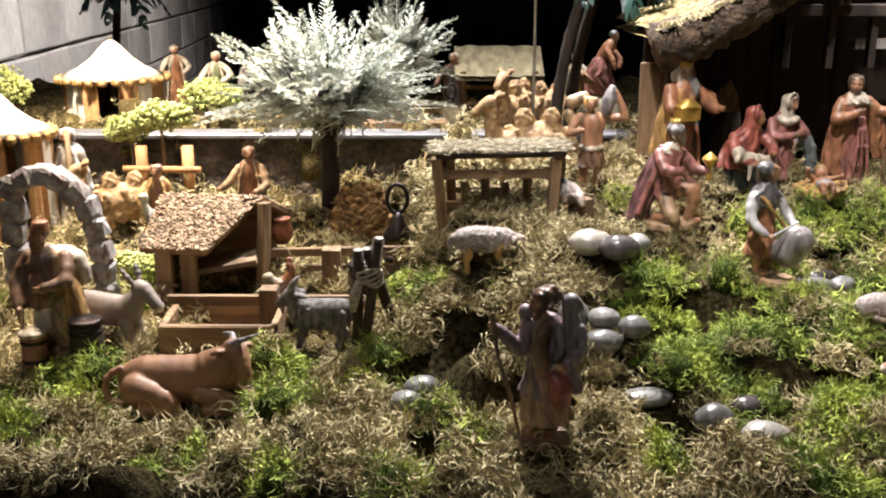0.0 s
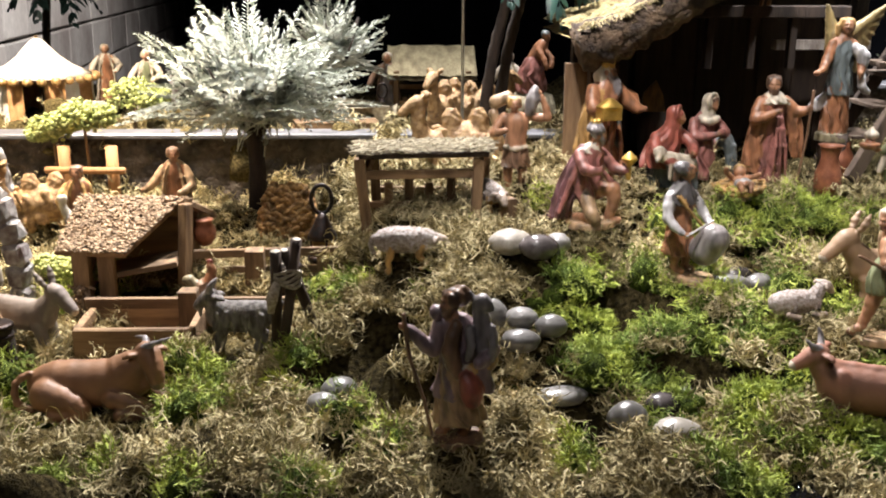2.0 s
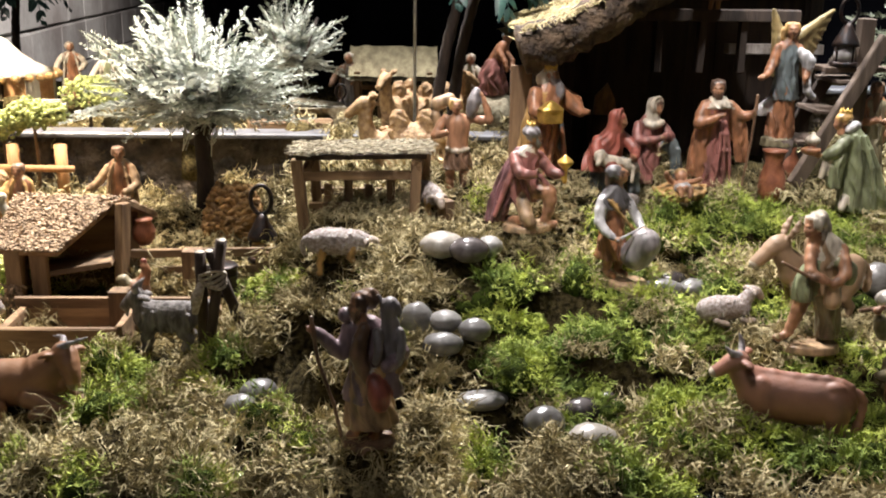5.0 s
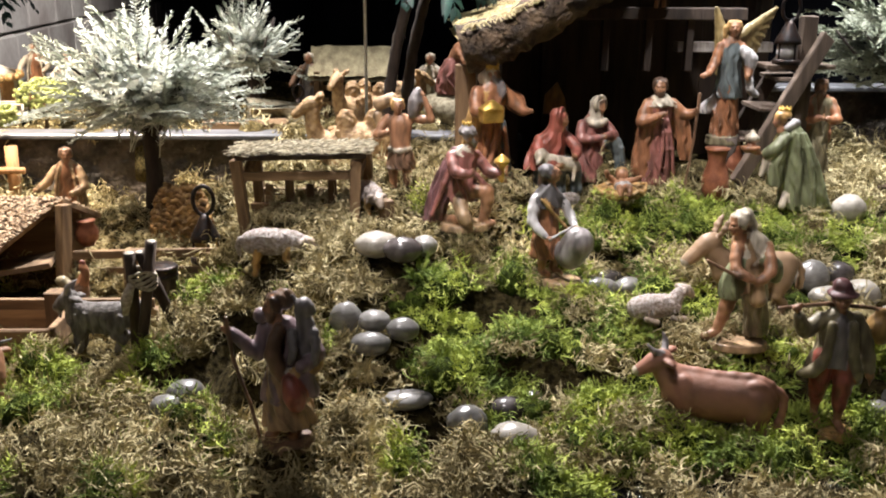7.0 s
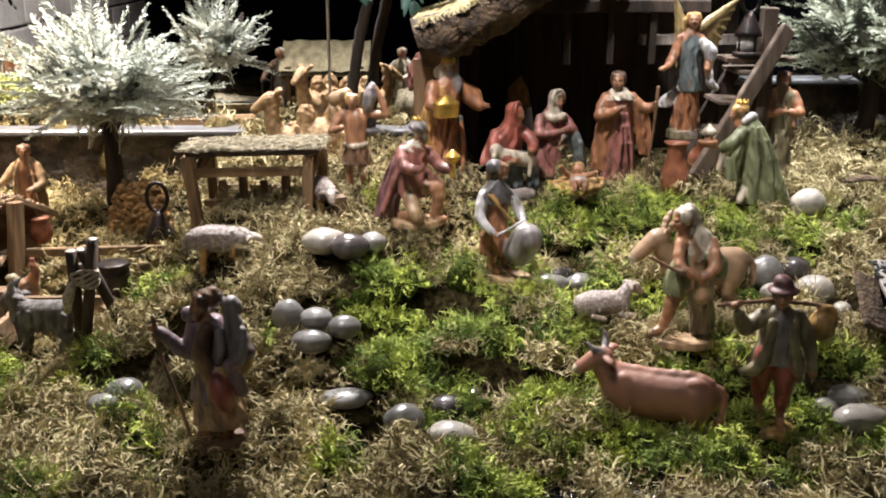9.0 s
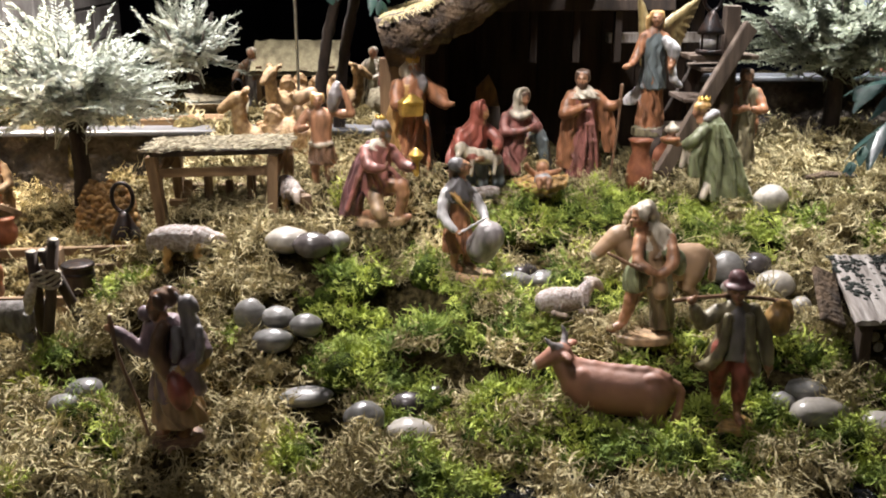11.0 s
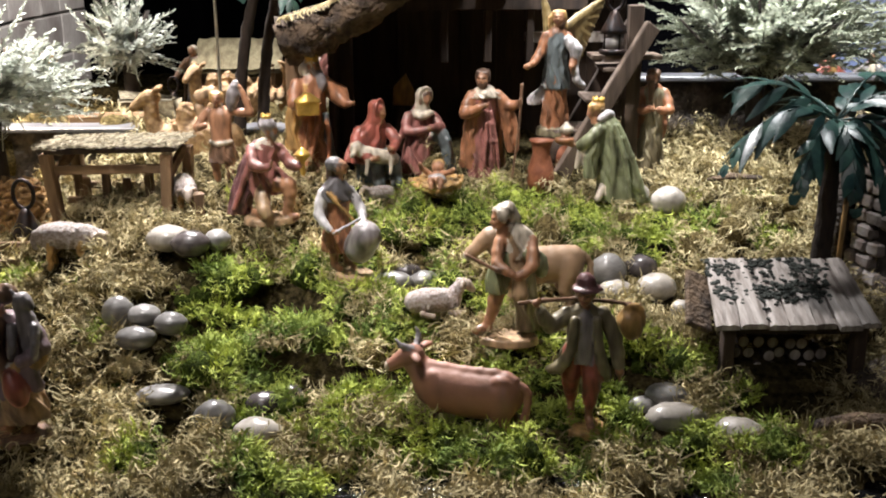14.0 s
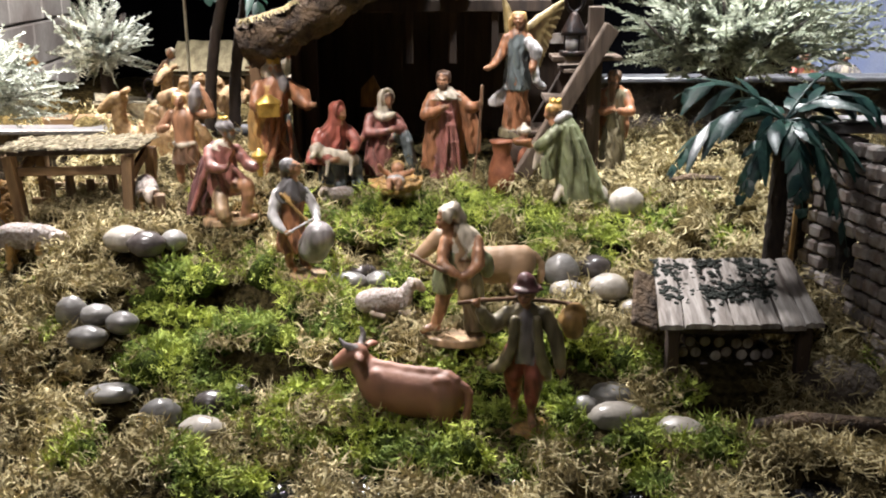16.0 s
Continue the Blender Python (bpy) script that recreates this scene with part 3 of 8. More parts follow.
        for s in (-1, 1):
            self.blob(h, BROWN, on(0.94, 0.34 * s, 0.10), (r * 0.20, r * 0.20, r * 0.11), rough=0, cut=True)
            self.blob(h, skin, on(0.62, 0.42 * s, -0.22), (r * 0.26, r * 0.26, r * 0.24), rough=0)
            self.blob(h, skin, on(-0.02, 0.88 * s, -0.02), (r * 0.15, r * 0.15, r * 0.26), rough=0)
        self.tube([[v * h for v in on(0.86, 0, 0.22)], [v * h for v in on(1.10, 0, -0.16)]], [r * 0.11 * h, r * 0.19 * h], self.c(skin))
        self.tube([[v * h for v in on(0.78, -0.4, 0.30)], [v * h for v in on(0.92, 0, 0.28)], [v * h for v in on(0.78, 0.4, 0.30)]], r * 0.13 * h, self.c(skin))
        if not beard:
            self.tube([[v * h for v in on(0.84, -0.16, -0.50)], [v * h for v in on(0.84, 0.16, -0.50)]], r * 0.10 * h, self.c(ROSE))
            self.blob(h, skin, on(0.72, 0, -0.80), (r * 0.24, r * 0.24, r * 0.2), rough=0)
        self.blob(h, hair, on(-0.22, 0, 0.30), (r * 0.98, r * 0.98, r * 0.92), rough=0.18)
        if not hooded:
            for i in range(13):
                t, u = 0.95 + 4.4 * i / 12, 0.55 - 0.34 * (i % 3)
                c, n = math.cos(t), math.sin(t)
                a, b = on(c * 0.72, n * 0.84, u + 0.25), on(c * 0.82, n * 0.96, u - 0.35)
                self.tube([[v * h for v in a], [v * h for v in b]], [r * 0.26 * h, r * 0.17 * h], self.c(hair))
        if beard:
            for i in range(7):
                s = -0.75 + 0.25 * i
                long = 1.0 - 0.5 * abs(s)
                self.tube([[v * h for v in on(0.66 - 0.4 * abs(s), 0.85 * s, -0.28)], [v * h for v in on(0.80 - 0.3 * abs(s), 0.6 * s, -0.85)], [v * h for v in on(0.62, 0.3 * s, -0.8 - 0.85 * long)]], [r * 0.22 * h, r * 0.24 * h, r * 0.12 * h], self.c(beard))

    def hood(self, h, p, material, r=0.085, face=(0, -1), drop=0.12):
        """A cloth hood round a head at p, open to the face."""
        x, y, z = p
        k = math.hypot(*face)
        fx, fy = face[0] / k, face[1] / k
        sx, sy = -fy, fx
        self.blob(h, material, (x - fx * r * 0.42, y - fy * r * 0.42, z + r * 0.16), (r * 0.92, r * 0.92, r * 1.02), rough=0.08)
        rim = [(x + (fx * 0.18 + sx * math.sin(a) * 0.92) * r, y + (fy * 0.18 + sy * math.sin(a) * 0.92) * r, z + r * (0.12 + 1.02 * math.cos(a))) for a in np.linspace(-2.3, 2.3, 9)]
        self.tube([[v * h for v in q] for q in rim], [0.20 * r * h] * 9, self.c(material))
        self.limb(h, material, [(x - fx * r * 0.5, y - fy * r * 0.5, z), (x - fx * r * 0.5, y - fy * r * 0.5, z - drop)], [r * 0.95, r * 1.25])

    def disc(self, h, material, p, rx, ry, t=0.02):
        p = (p[0], p[1], p[2] - 0.022)
        self.loft([((p[2] - 0.03) * h, p[0] * h, p[1] * h, rx * 0.88 * h, ry * 0.92 * h), ((p[2] + t + 0.008) * h, p[0] * h, p[1] * h, rx * 0.84 * h, ry * 0.88 * h)], self.c(material), 22)

    def crown(self, h, p, r, material=None):
        x, y, z = p
        g = self.c(material or GOLD)
        self.loft([(z * h, x * h, y * h, r * h, r * h), ((z + 0.035) * h, x * h, y * h, r * 1.05 * h, r * 1.05 * h)], g)
        for k in range(7):
            a = 2 * math.pi * k / 7
            q = (x + r * math.cos(a), y + r * math.sin(a), z + 0.03)
            self.tube([[v * h for v in q], [q[0] * h, q[1] * h, (z + 0.062) * h]], [0.012 * h, 0.006 * h], g)

    def cast(self, step):
        low = np.min([s[1] for s in self.shapes], axis=0) - 0.004
        high = np.max([s[2] for s in self.shapes], axis=0) + 0.004
        n = np.ceil((high - low) / step).astype(int) + 2
        ax = [low[i] + step * np.arange(n[i]) for i in range(3)]
        D, near, ids = np.full(n, 0.02), np.full(n, 0.02), np.zeros(n, dtype=np.int16)
        for field, a, b, mat_id, soft, cut in sorted(self.shapes, key=lambda s: s[5]):
            i0 = np.clip(((a - low - 0.0035) / step).astype(int), 0, n - 1)
            i1 = np.clip(((b - low + 0.0035) / step).astype(int) + 2, 1, n)
            box = tuple(slice(p, q) for p, q in zip(i0, i1))
            X = [ax[k][box[k]] for k in range(3)]
            d = field(X[0][:, None, None], X[1][None, :, None], X[2][None, None, :])
            if cut:
                hit = -d > D[box] - 0.0002
                D[box] = np.maximum(D[box], -d)
                ids[box][hit & (d < 0.0006)] = mat_id
                continue
            D[box] = melt(D[box], d, soft)
            first = d < near[box]
            near[box][first] = np.broadcast_to(d, near[box].shape)[first]
            ids[box][first] = mat_id
        V, F, mats = skin_of(D, ids, low, step)
        return V, F, mats

    def done(self, name, loc, yaw, label, category, group="", tilt=(0, 0), scale=1.0, step=0.0015):
        V, F, mats = self.cast(step)
        self.add(V, F.tolist())
        self.m[-len(F):] = mats.tolist()
        return solid(name, self, self.mats, loc, yaw, label, category, group, tilt=tilt, scale=scale)


FIGS = "painted nativity figurines"
STAND = [(0.0, 0, 0, 0.17, 0.15), (0.08, 0, 0, 0.165, 0.145), (0.25, 0, 0, 0.145, 0.125), (0.42, 0, 0, 0.125, 0.105), (0.55, 0, 0, 0.12, 0.095), (0.68, 0, 0, 0.135, 0.095), (0.77, 0, 0, 0.135, 0.085), (0.82, 0, 0, 0.09, 0.065), (0.85, 0, 0, 0.045, 0.045)]


def stand(h, robe, cloak=None, skin=None, hair=None, beard=None, arms=(), sleeve=None, base=None, face=(0, -1), hooded=False, nod=0.1):
    f = Fig()
    if base:
        f.disc(h, base, (0, -0.02, 0), 0.24, 0.20)
    f.robe(h, robe, STAND, 9, 0.10)
    if cloak:
        f.robe(h, cloak, [(0.06, 0.0, 0.07, 0.22, 0.13), (0.3, 0.0, 0.065, 0.19, 0.12), (0.55, 0, 0.05, 0.17, 0.105), (0.74, 0, 0.03, 0.16, 0.1), (0.83, 0, 0.015, 0.10, 0.075), (0.85, 0, 0.01, 0.06, 0.05)], 7, 0.11, phase=1.0)
        for s in (-1, 1):
            f.fold(h, cloak, [(0.05 * s, -0.06, 0.81), (0.10 * s, -0.085, 0.66), (0.13 * s, -0.09, 0.40), (0.17 * s, -0.08, 0.10)], 0.020)
    f.head(h, (0, -0.015, 0.915), skin or SKIN, hair or HAIR, beard, face=face, hooded=hooded, nod=nod)
    for pts in arms:
        f.limb(h, sleeve or cloak or robe, [(q[0] * 0.92, q[1], q[2]) for q in pts], [0.062, 0.060, 0.046])
        d = np.array(pts[-1]) - np.array(pts[-2])
        f.hand(h, pts[-1], d)
    return f


# --- bearded man with a staff: rust mantle over a rose tunic, cream collar
h = 0.132
f = Fig()
f.robe(h, ROSE, STAND, 9, 0.10)
f.robe(h, RUST, [(0.08, -0.12, 0.06, 0.12, 0.12), (0.3, -0.11, 0.05, 0.11, 0.12), (0.55, -0.09, 0.03, 0.10, 0.11), (0.74, -0.05, 0.02, 0.12, 0.1), (0.83, 0, 0.01, 0.08, 0.07)], 6, 0.13, phase=0.6)
f.robe(h, RUST, [(0.06, 0.06, 0.09, 0.16, 0.09), (0.4, 0.06, 0.07, 0.14, 0.09), (0.74, 0.03, 0.04, 0.13, 0.09), (0.82, 0.0, 0.02, 0.08, 0.06)], 6, 0.12)
f.robe(h, RUST, [(0.22, 0.27, -0.02, 0.055, 0.05), (0.34, 0.26, -0.02, 0.075, 0.06), (0.52, 0.23, -0.01, 0.085, 0.07), (0.66, 0.18, 0, 0.08, 0.07), (0.77, 0.10, 0, 0.06, 0.06)], 6, 0.20, phase=1.2)
f.robe(h, CREAM, [(0.74, 0, -0.015, 0.145, 0.105), (0.79, 0, -0.01, 0.12, 0.09), (0.845, 0, 0, 0.065, 0.06)], 7, 0.10)
for a in (-0.5, 0.0, 0.45):
    f.fold(h, ROSE, [(0.03 + 0.05 * a, -0.10, 0.62), (0.05 + 0.10 * a, -0.13, 0.35), (0.05 + 0.16 * a, -0.15, 0.04)], 0.017)
f.head(h, (-0.02, -0.02, 0.92), SKIN, HAIR, HAIR, r=0.064, face=(-0.35, -0.93), nod=0.25)
f.limb(h, RUST, [(-0.12, 0, 0.76), (-0.19, -0.06, 0.60), (-0.06, -0.14, 0.66)], [0.062, 0.066, 0.05])
f.hand(h, (-0.02, -0.15, 0.68), (1, -0.2, 0.2))
f.limb(h, RUST, [(0.12, 0, 0.76), (0.22, -0.04, 0.66), (0.29, -0.09, 0.68)], [0.06, 0.062, 0.05])
f.hand(h, (0.31, -0.11, 0.70), (-0.3, -0.6, 0.3))
f.limb(h, BROWN, [(0.25, -0.12, 0.0), (0.30, -0.13, 0.45), (0.325, -0.12, 0.86)], [0.016, 0.016, 0.022])
f.done("standing_man_figurine", (0.500, 1.175, 0.150), 5, "bearded standing man figurine in rose and rust robe with staff", "figurine", FIGS)

# --- seated hooded woman, arms crossed, one knee up under a blue-grey mantle
h = 0.125
f = Fig()
f.robe(h, ROSE, [(0, -0.02, 0, 0.19, 0.2), (0.14, -0.02, 0, 0.18, 0.18), (0.32, -0.01, 0, 0.15, 0.15), (0.46, 0, 0.02, 0.14, 0.115), (0.58, 0.01, 0.02, 0.135, 0.095), (0.67, 0.02, 0.02, 0.07, 0.06)], 8, 0.11)
f.limb(h, BLUE, [(0.10, 0.02, 0.30), (0.20, -0.10, 0.38), (0.25, -0.13, 0.22), (0.28, -0.12, 0.03)], [0.09, 0.085, 0.07, 0.085])
f.fold(h, BLUE, [(0.14, -0.08, 0.42), (0.24, -0.19, 0.34), (0.27, -0.19, 0.06)], 0.02)
f.limb(h, CREAM, [(-0.06, -0.02, 0.60), (0.0, -0.09, 0.57), (0.10, -0.07, 0.60)], [0.04, 0.045, 0.04])
f.head(h, (0.045, -0.05, 0.745), SKIN, HAIR, r=0.054, face=(0.4, -0.92), hooded=True, nod=0.3)
f.hood(h, (0.04, -0.04, 0.755), CREAM, 0.078, (0.4, -0.92), 0.13)
f.limb(h, ROSE, [(-0.12, 0, 0.57), (-0.15, -0.09, 0.43), (0.02, -0.16, 0.45)], [0.056, 0.06, 0.045])
f.limb(h, ROSE, [(0.13, 0, 0.57), (0.19, -0.08, 0.46), (0.08, -0.17, 0.47)], [0.056, 0.06, 0.045])
f.hand(h, (0.05, -0.18, 0.46), (1, 0, 0))
f.hand(h, (-0.22, -0.08, 0.36), (-1, -0.4, 0.3))
f.limb(h, ROSE, [(-0.12, 0, 0.50), (-0.17, -0.04, 0.42), (-0.21, -0.07, 0.37)], [0.05, 0.045, 0.035])
f.done("seated_woman_figurine", (0.421, 1.19, 0.152), 12, "seated hooded woman figurine in rose dress and cream veil", "figurine", FIGS)

# --- crouching shepherd in red hood with a lamb on his lap
f = Fig()
for s, x in ((-1, -0.03), (1, 0.14)):
    f.limb(h, BLUE, [(x * 0.6, 0.02, 0.26), (x + 0.02, -0.17, 0.24), (x + 0.05, -0.16, 0.10), (x + 0.05, -0.18, 0.03)], [0.10, 0.085, 0.065, 0.075])
f.robe(h, BLUE, [(0, 0.0, 0.06, 0.17, 0.15), (0.2, 0.0, 0.06, 0.17, 0.14), (0.32, 0, 0.04, 0.15, 0.12)], 6, 0.1)
f.robe(h, RED, [(0.20, -0.06, 0.05, 0.22, 0.15), (0.34, -0.05, 0.03, 0.20, 0.145), (0.50, -0.01, 0, 0.165, 0.12), (0.60, 0.02, -0.02, 0.11, 0.08), (0.66, 0.03, -0.02, 0.06, 0.06)], 8, 0.13)
f.head(h, (0.06, -0.07, 0.70), SKIN, RED, None, r=0.056, face=(0.75, -0.66), hooded=True, nod=0.3)
f.hood(h, (0.045, -0.055, 0.715), RED, 0.076, (0.75, -0.66), 0.09)
f.limb(h, CREAM, [(-0.14, -0.19, 0.34), (0.0, -0.21, 0.30), (0.14, -0.21, 0.27)], [0.075, 0.085, 0.075])
f.blob(h, CREAM, (-0.20, -0.20, 0.38), (0.062, 0.055, 0.065), rough=0.1)
f.limb(h, CREAM, [(-0.21, -0.22, 0.36), (-0.25, -0.26, 0.32)], [0.04, 0.03])
f.limb(h, GREY, [(-0.17, -0.18, 0.43), (-0.13, -0.18, 0.40)], [0.022, 0.016])
for x in (-0.10, 0.13):
    f.limb(h, CREAM, [(x, -0.26, 0.28), (x - 0.02, -0.28, 0.14)], [0.026, 0.022])
f.limb(h, RED, [(0.14, 0, 0.52), (0.20, -0.12, 0.42), (0.14, -0.24, 0.36)], [0.066, 0.066, 0.05])
f.limb(h, RED, [(-0.14, 0, 0.50), (-0.19, -0.11, 0.38), (-0.10, -0.24, 0.30)], [0.066, 0.062, 0.05])
f.hand(h, (0.11, -0.28, 0.37), (-0.6, -0.3, 0.6))
f.hand(h, (-0.06, -0.28, 0.28), (1, 0, 0))
f.done("crouching_shepherd_figurine", (0.365, 1.15, 0.148), 14, "crouching shepherd figurine in red hood holding a lamb", "figurine", FIGS)

# --- standing king with a casket, turned to the crib
h = 0.134
f = Fig()
f.robe(h, RUST, [(0.0, 0.01, 0.02, 0.21, 0.19), (0.1, 0.01, 0.02, 0.20, 0.18), (0.3, 0.0, 0.02, 0.165, 0.15), (0.55, 0, 0.0, 0.13, 0.115), (0.70, 0, 0, 0.135, 0.10), (0.79, 0, 0, 0.11, 0.08), (0.84, 0, 0, 0.05, 0.05)], 8, 0.12)
f.robe(h, OCHRE, [(0.22, -0.16, 0.03, 0.075, 0.09), (0.4, -0.15, 0.02, 0.085, 0.09), (0.6, -0.11, 0.0, 0.09, 0.09), (0.76, -0.05, 0, 0.08, 0.08)], 5, 0.16)
f.robe(h, BLUE, [(0.02, 0.15, -0.05, 0.045, 0.06), (0.3, 0.12, -0.06, 0.045, 0.05), (0.52, 0.09, -0.06, 0.04, 0.04)], 3, 0.1)
f.fold(h, RUST, [(0.05, -0.09, 0.70), (0.02, -0.14, 0.45), (-0.06, -0.19, 0.2), (-0.14, -0.2, 0.02)], 0.026)
f.fold(h, RUST, [(-0.02, -0.10, 0.55), (-0.07, -0.14, 0.3), (-0.15, -0.14, 0.05)], 0.022)
f.fold(h, RUST, [(0.09, -0.08, 0.50), (0.11, -0.13, 0.3), (0.08, -0.2, 0.03)], 0.02)
f.head(h, (0.02, -0.02, 0.900), SKIN, CREAM, GREY, r=0.060, face=(0.6, -0.8), hooded=True)
f.limb(h, GREY, [(0.06, -0.05, 0.84), (0.075, -0.075, 0.77), (0.07, -0.085, 0.71)], [0.046, 0.048, 0.026])
f.blob(h, CREAM, (-0.04, 0.02, 0.87), (0.055, 0.06, 0.085), rough=0.1)
f.crown(h, (0.01, -0.01, 0.945), 0.056)
f.limb(h, RUST, [(0.11, 0.0, 0.77), (0.20, -0.03, 0.66), (0.26, -0.10, 0.60)], [0.07, 0.08, 0.06])
f.limb(h, RUST, [(0.20, -0.02, 0.74), (0.27, -0.03, 0.70), (0.28, -0.06, 0.62)], [0.03, 0.03, 0.025])
f.hand(h, (0.30, -0.13, 0.60), (1, -0.3, 0))
f.limb(h, RUST, [(-0.12, -0.02, 0.76), (-0.16, -0.12, 0.62), (-0.02, -0.20, 0.58)], [0.066, 0.066, 0.05])
f.hand(h, (0.03, -0.20, 0.58), (0.3, -0.3, 0.6))
f.box((-0.010, -0.032, 0.079), (0.024, 0.016, 0.014), f.c(GOLD))
f.loft([(0.086, -0.010, -0.032, 0.0150, 0.0105), (0.088, -0.010, -0.032, 0.0145, 0.010), (0.096, -0.010, -0.032, 0.003, 0.003)], f.c(GOLD))
f.done("standing_king_figurine", (0.290, 1.178, 0.152), 16, "standing crowned king figurine in rust cloak with gold casket", "figurine", FIGS, scale=1.10)

# --- kneeling king in rose cloak, offering a goblet
h = 0.128
f = Fig()
f.disc(h, TAN, (0.02, -0.04, 0.01), 0.27, 0.2)
f.limb(h, SKIN, [(0.03, 0.0, 0.28), (0.17, -0.13, 0.30), (0.17, -0.14, 0.14), (0.15, -0.12, 0.03), (0.22, -0.17, 0.02)], [0.09, 0.085, 0.06, 0.05, 0.04])
f.limb(h, TAN, [(-0.04, 0.0, 0.28), (-0.06, -0.17, 0.10), (-0.02, -0.18, 0.05)], [0.09, 0.075, 0.06])
f.limb(h, SKIN, [(-0.05, -0.17, 0.08), (-0.10, 0.0, 0.04), (-0.14, 0.1, 0.03)], [0.055, 0.05, 0.04])
f.robe(h, ROSE, [(0.20, 0.0, 0.03, 0.17, 0.15), (0.32, 0, 0.02, 0.165, 0.14), (0.46, 0.0, 0.0, 0.135, 0.115), (0.60, 0.01, -0.01, 0.135, 0.095), (0.68, 0.02, -0.02, 0.07, 0.06)], 8, 0.13)
f.robe(h, PLUM, [(0.03, -0.24, 0.10, 0.10, 0.10), (0.14, -0.21, 0.09, 0.10, 0.10), (0.32, -0.15, 0.07, 0.11, 0.09), (0.52, -0.08, 0.04, 0.11, 0.08), (0.68, -0.02, 0.02, 0.07, 0.06)], 6, 0.20)
f.fold(h, ROSE, [(-0.10, -0.03, 0.56), (-0.18, -0.02, 0.38), (-0.28, 0.0, 0.10)], 0.026)
f.fold(h, ROSE, [(0.06, -0.09, 0.48), (0.14, -0.13, 0.38), (0.2, -0.15, 0.30)], 0.024)
f.robe(h, CREAM, [(0.62, 0.0, -0.01, 0.12, 0.085), (0.67, 0.01, -0.015, 0.09, 0.07), (0.70, 0.02, -0.02, 0.05, 0.05)], 6, 0.08)
f.head(h, (0.05, -0.05, 0.775), SKIN, GREY, GREY, r=0.060, face=(0.85, -0.53), hooded=True)
f.robe(h, GREY, [(0.79, 0.035, -0.04, 0.082, 0.082), (0.825, 0.03, -0.035, 0.088, 0.088), (0.86, 0.03, -0.03, 0.065, 0.065), (0.875, 0.03, -0.03, 0.03, 0.03)], 9, 0.10)
f.crown(h, (0.025, -0.03, 0.855), 0.038)
f.limb(h, ROSE, [(-0.11, -0.01, 0.61), (-0.12, -0.13, 0.49), (-0.02, -0.19, 0.48)], [0.06, 0.06, 0.045])
f.hand(h, (0.0, -0.19, 0.49), (0.5, -0.2, 0.8))
f.limb(h, ROSE, [(0.13, -0.01, 0.60), (0.21, -0.09, 0.47), (0.26, -0.16, 0.46)], [0.06, 0.062, 0.048])
f.hand(h, (0.285, -0.18, 0.475), (0.2, -0.2, 1))
f.limb(h, GOLD, [(0.29, -0.19, 0.40), (0.29, -0.19, 0.52)], [0.03, 0.02])
f.robe(h, GOLD, [(0.51, 0.29, -0.19, 0.03, 0.03), (0.555, 0.29, -0.19, 0.075, 0.075), (0.575, 0.29, -0.19, 0.075, 0.075), (0.63, 0.29, -0.19, 0.01, 0.01)], 0, 0)
f.done("kneeling_king_figurine", (0.250, 1.055, 0.130), 22, "kneeling turbaned king figurine in rose cloak offering gold", "figurine", FIGS)

# --- king in green, bowing, his long cloak trailing behind
f = Fig()
f.robe(h, GREEN, [(-0.02, 0.15, -0.02, 0.26, 0.18), (0.08, 0.14, -0.02, 0.25, 0.175), (0.25, 0.10, -0.01, 0.215, 0.16), (0.42, 0.06, 0, 0.18, 0.145), (0.58, 0.02, 0, 0.145, 0.125), (0.70, -0.02, 0, 0.11, 0.10), (0.77, -0.04, 0.0, 0.05, 0.05)], 5, 0.09, phase=0.7)
f.robe(h, GREEN, [(0.20, -0.17, -0.07, 0.065, 0.08), (0.34, -0.17, -0.06, 0.075, 0.09), (0.48, -0.14, -0.05, 0.08, 0.09), (0.62, -0.08, -0.02, 0.07, 0.08)], 5, 0.16)
for x0, x1, x2, yy in ((-0.03, 0.03, 0.02, -0.14), (0.02, 0.12, 0.18, -0.16), (0.06, 0.19, 0.33, -0.12)):
    f.fold(h, GREEN, [(x0, yy * 0.75, 0.68), (x1, yy, 0.40), (x2, yy * 1.2, 0.03)], 0.026)
f.limb(h, WHITE, [(-0.10, -0.07, 0.73), (-0.03, -0.05, 0.775), (0.02, 0.0, 0.76)], [0.036, 0.044, 0.032])
f.head(h, (-0.15, -0.02, 0.80), SKIN, OCHRE, r=0.055, face=(-0.95, 0.1), nod=0.4, hooded=True)
f.robe(h, OCHRE, [(0.815, -0.13, -0.02, 0.078, 0.075), (0.85, -0.125, -0.02, 0.082, 0.078), (0.88, -0.12, -0.02, 0.05, 0.05)], 7, 0.08)
f.crown(h, (-0.115, -0.02, 0.865), 0.048)
f.limb(h, GREEN, [(-0.10, -0.07, 0.64), (-0.19, -0.09, 0.55), (-0.26, -0.07, 0.50)], [0.07, 0.07, 0.06])
f.robe(h, CREAM, [(0.28, -0.29, -0.05, 0.025, 0.04), (0.36, -0.27, -0.05, 0.04, 0.05), (0.46, -0.25, -0.05, 0.04, 0.045)], 3, 0.15)
f.hand(h, (-0.34, -0.06, 0.50), (-1, 0, 0))
f.robe(h, RUST, [(0.50, -0.41, -0.05, 0.06, 0.05), (0.53, -0.41, -0.05, 0.10, 0.08), (0.56, -0.41, -0.05, 0.10, 0.08)], 0, 0)
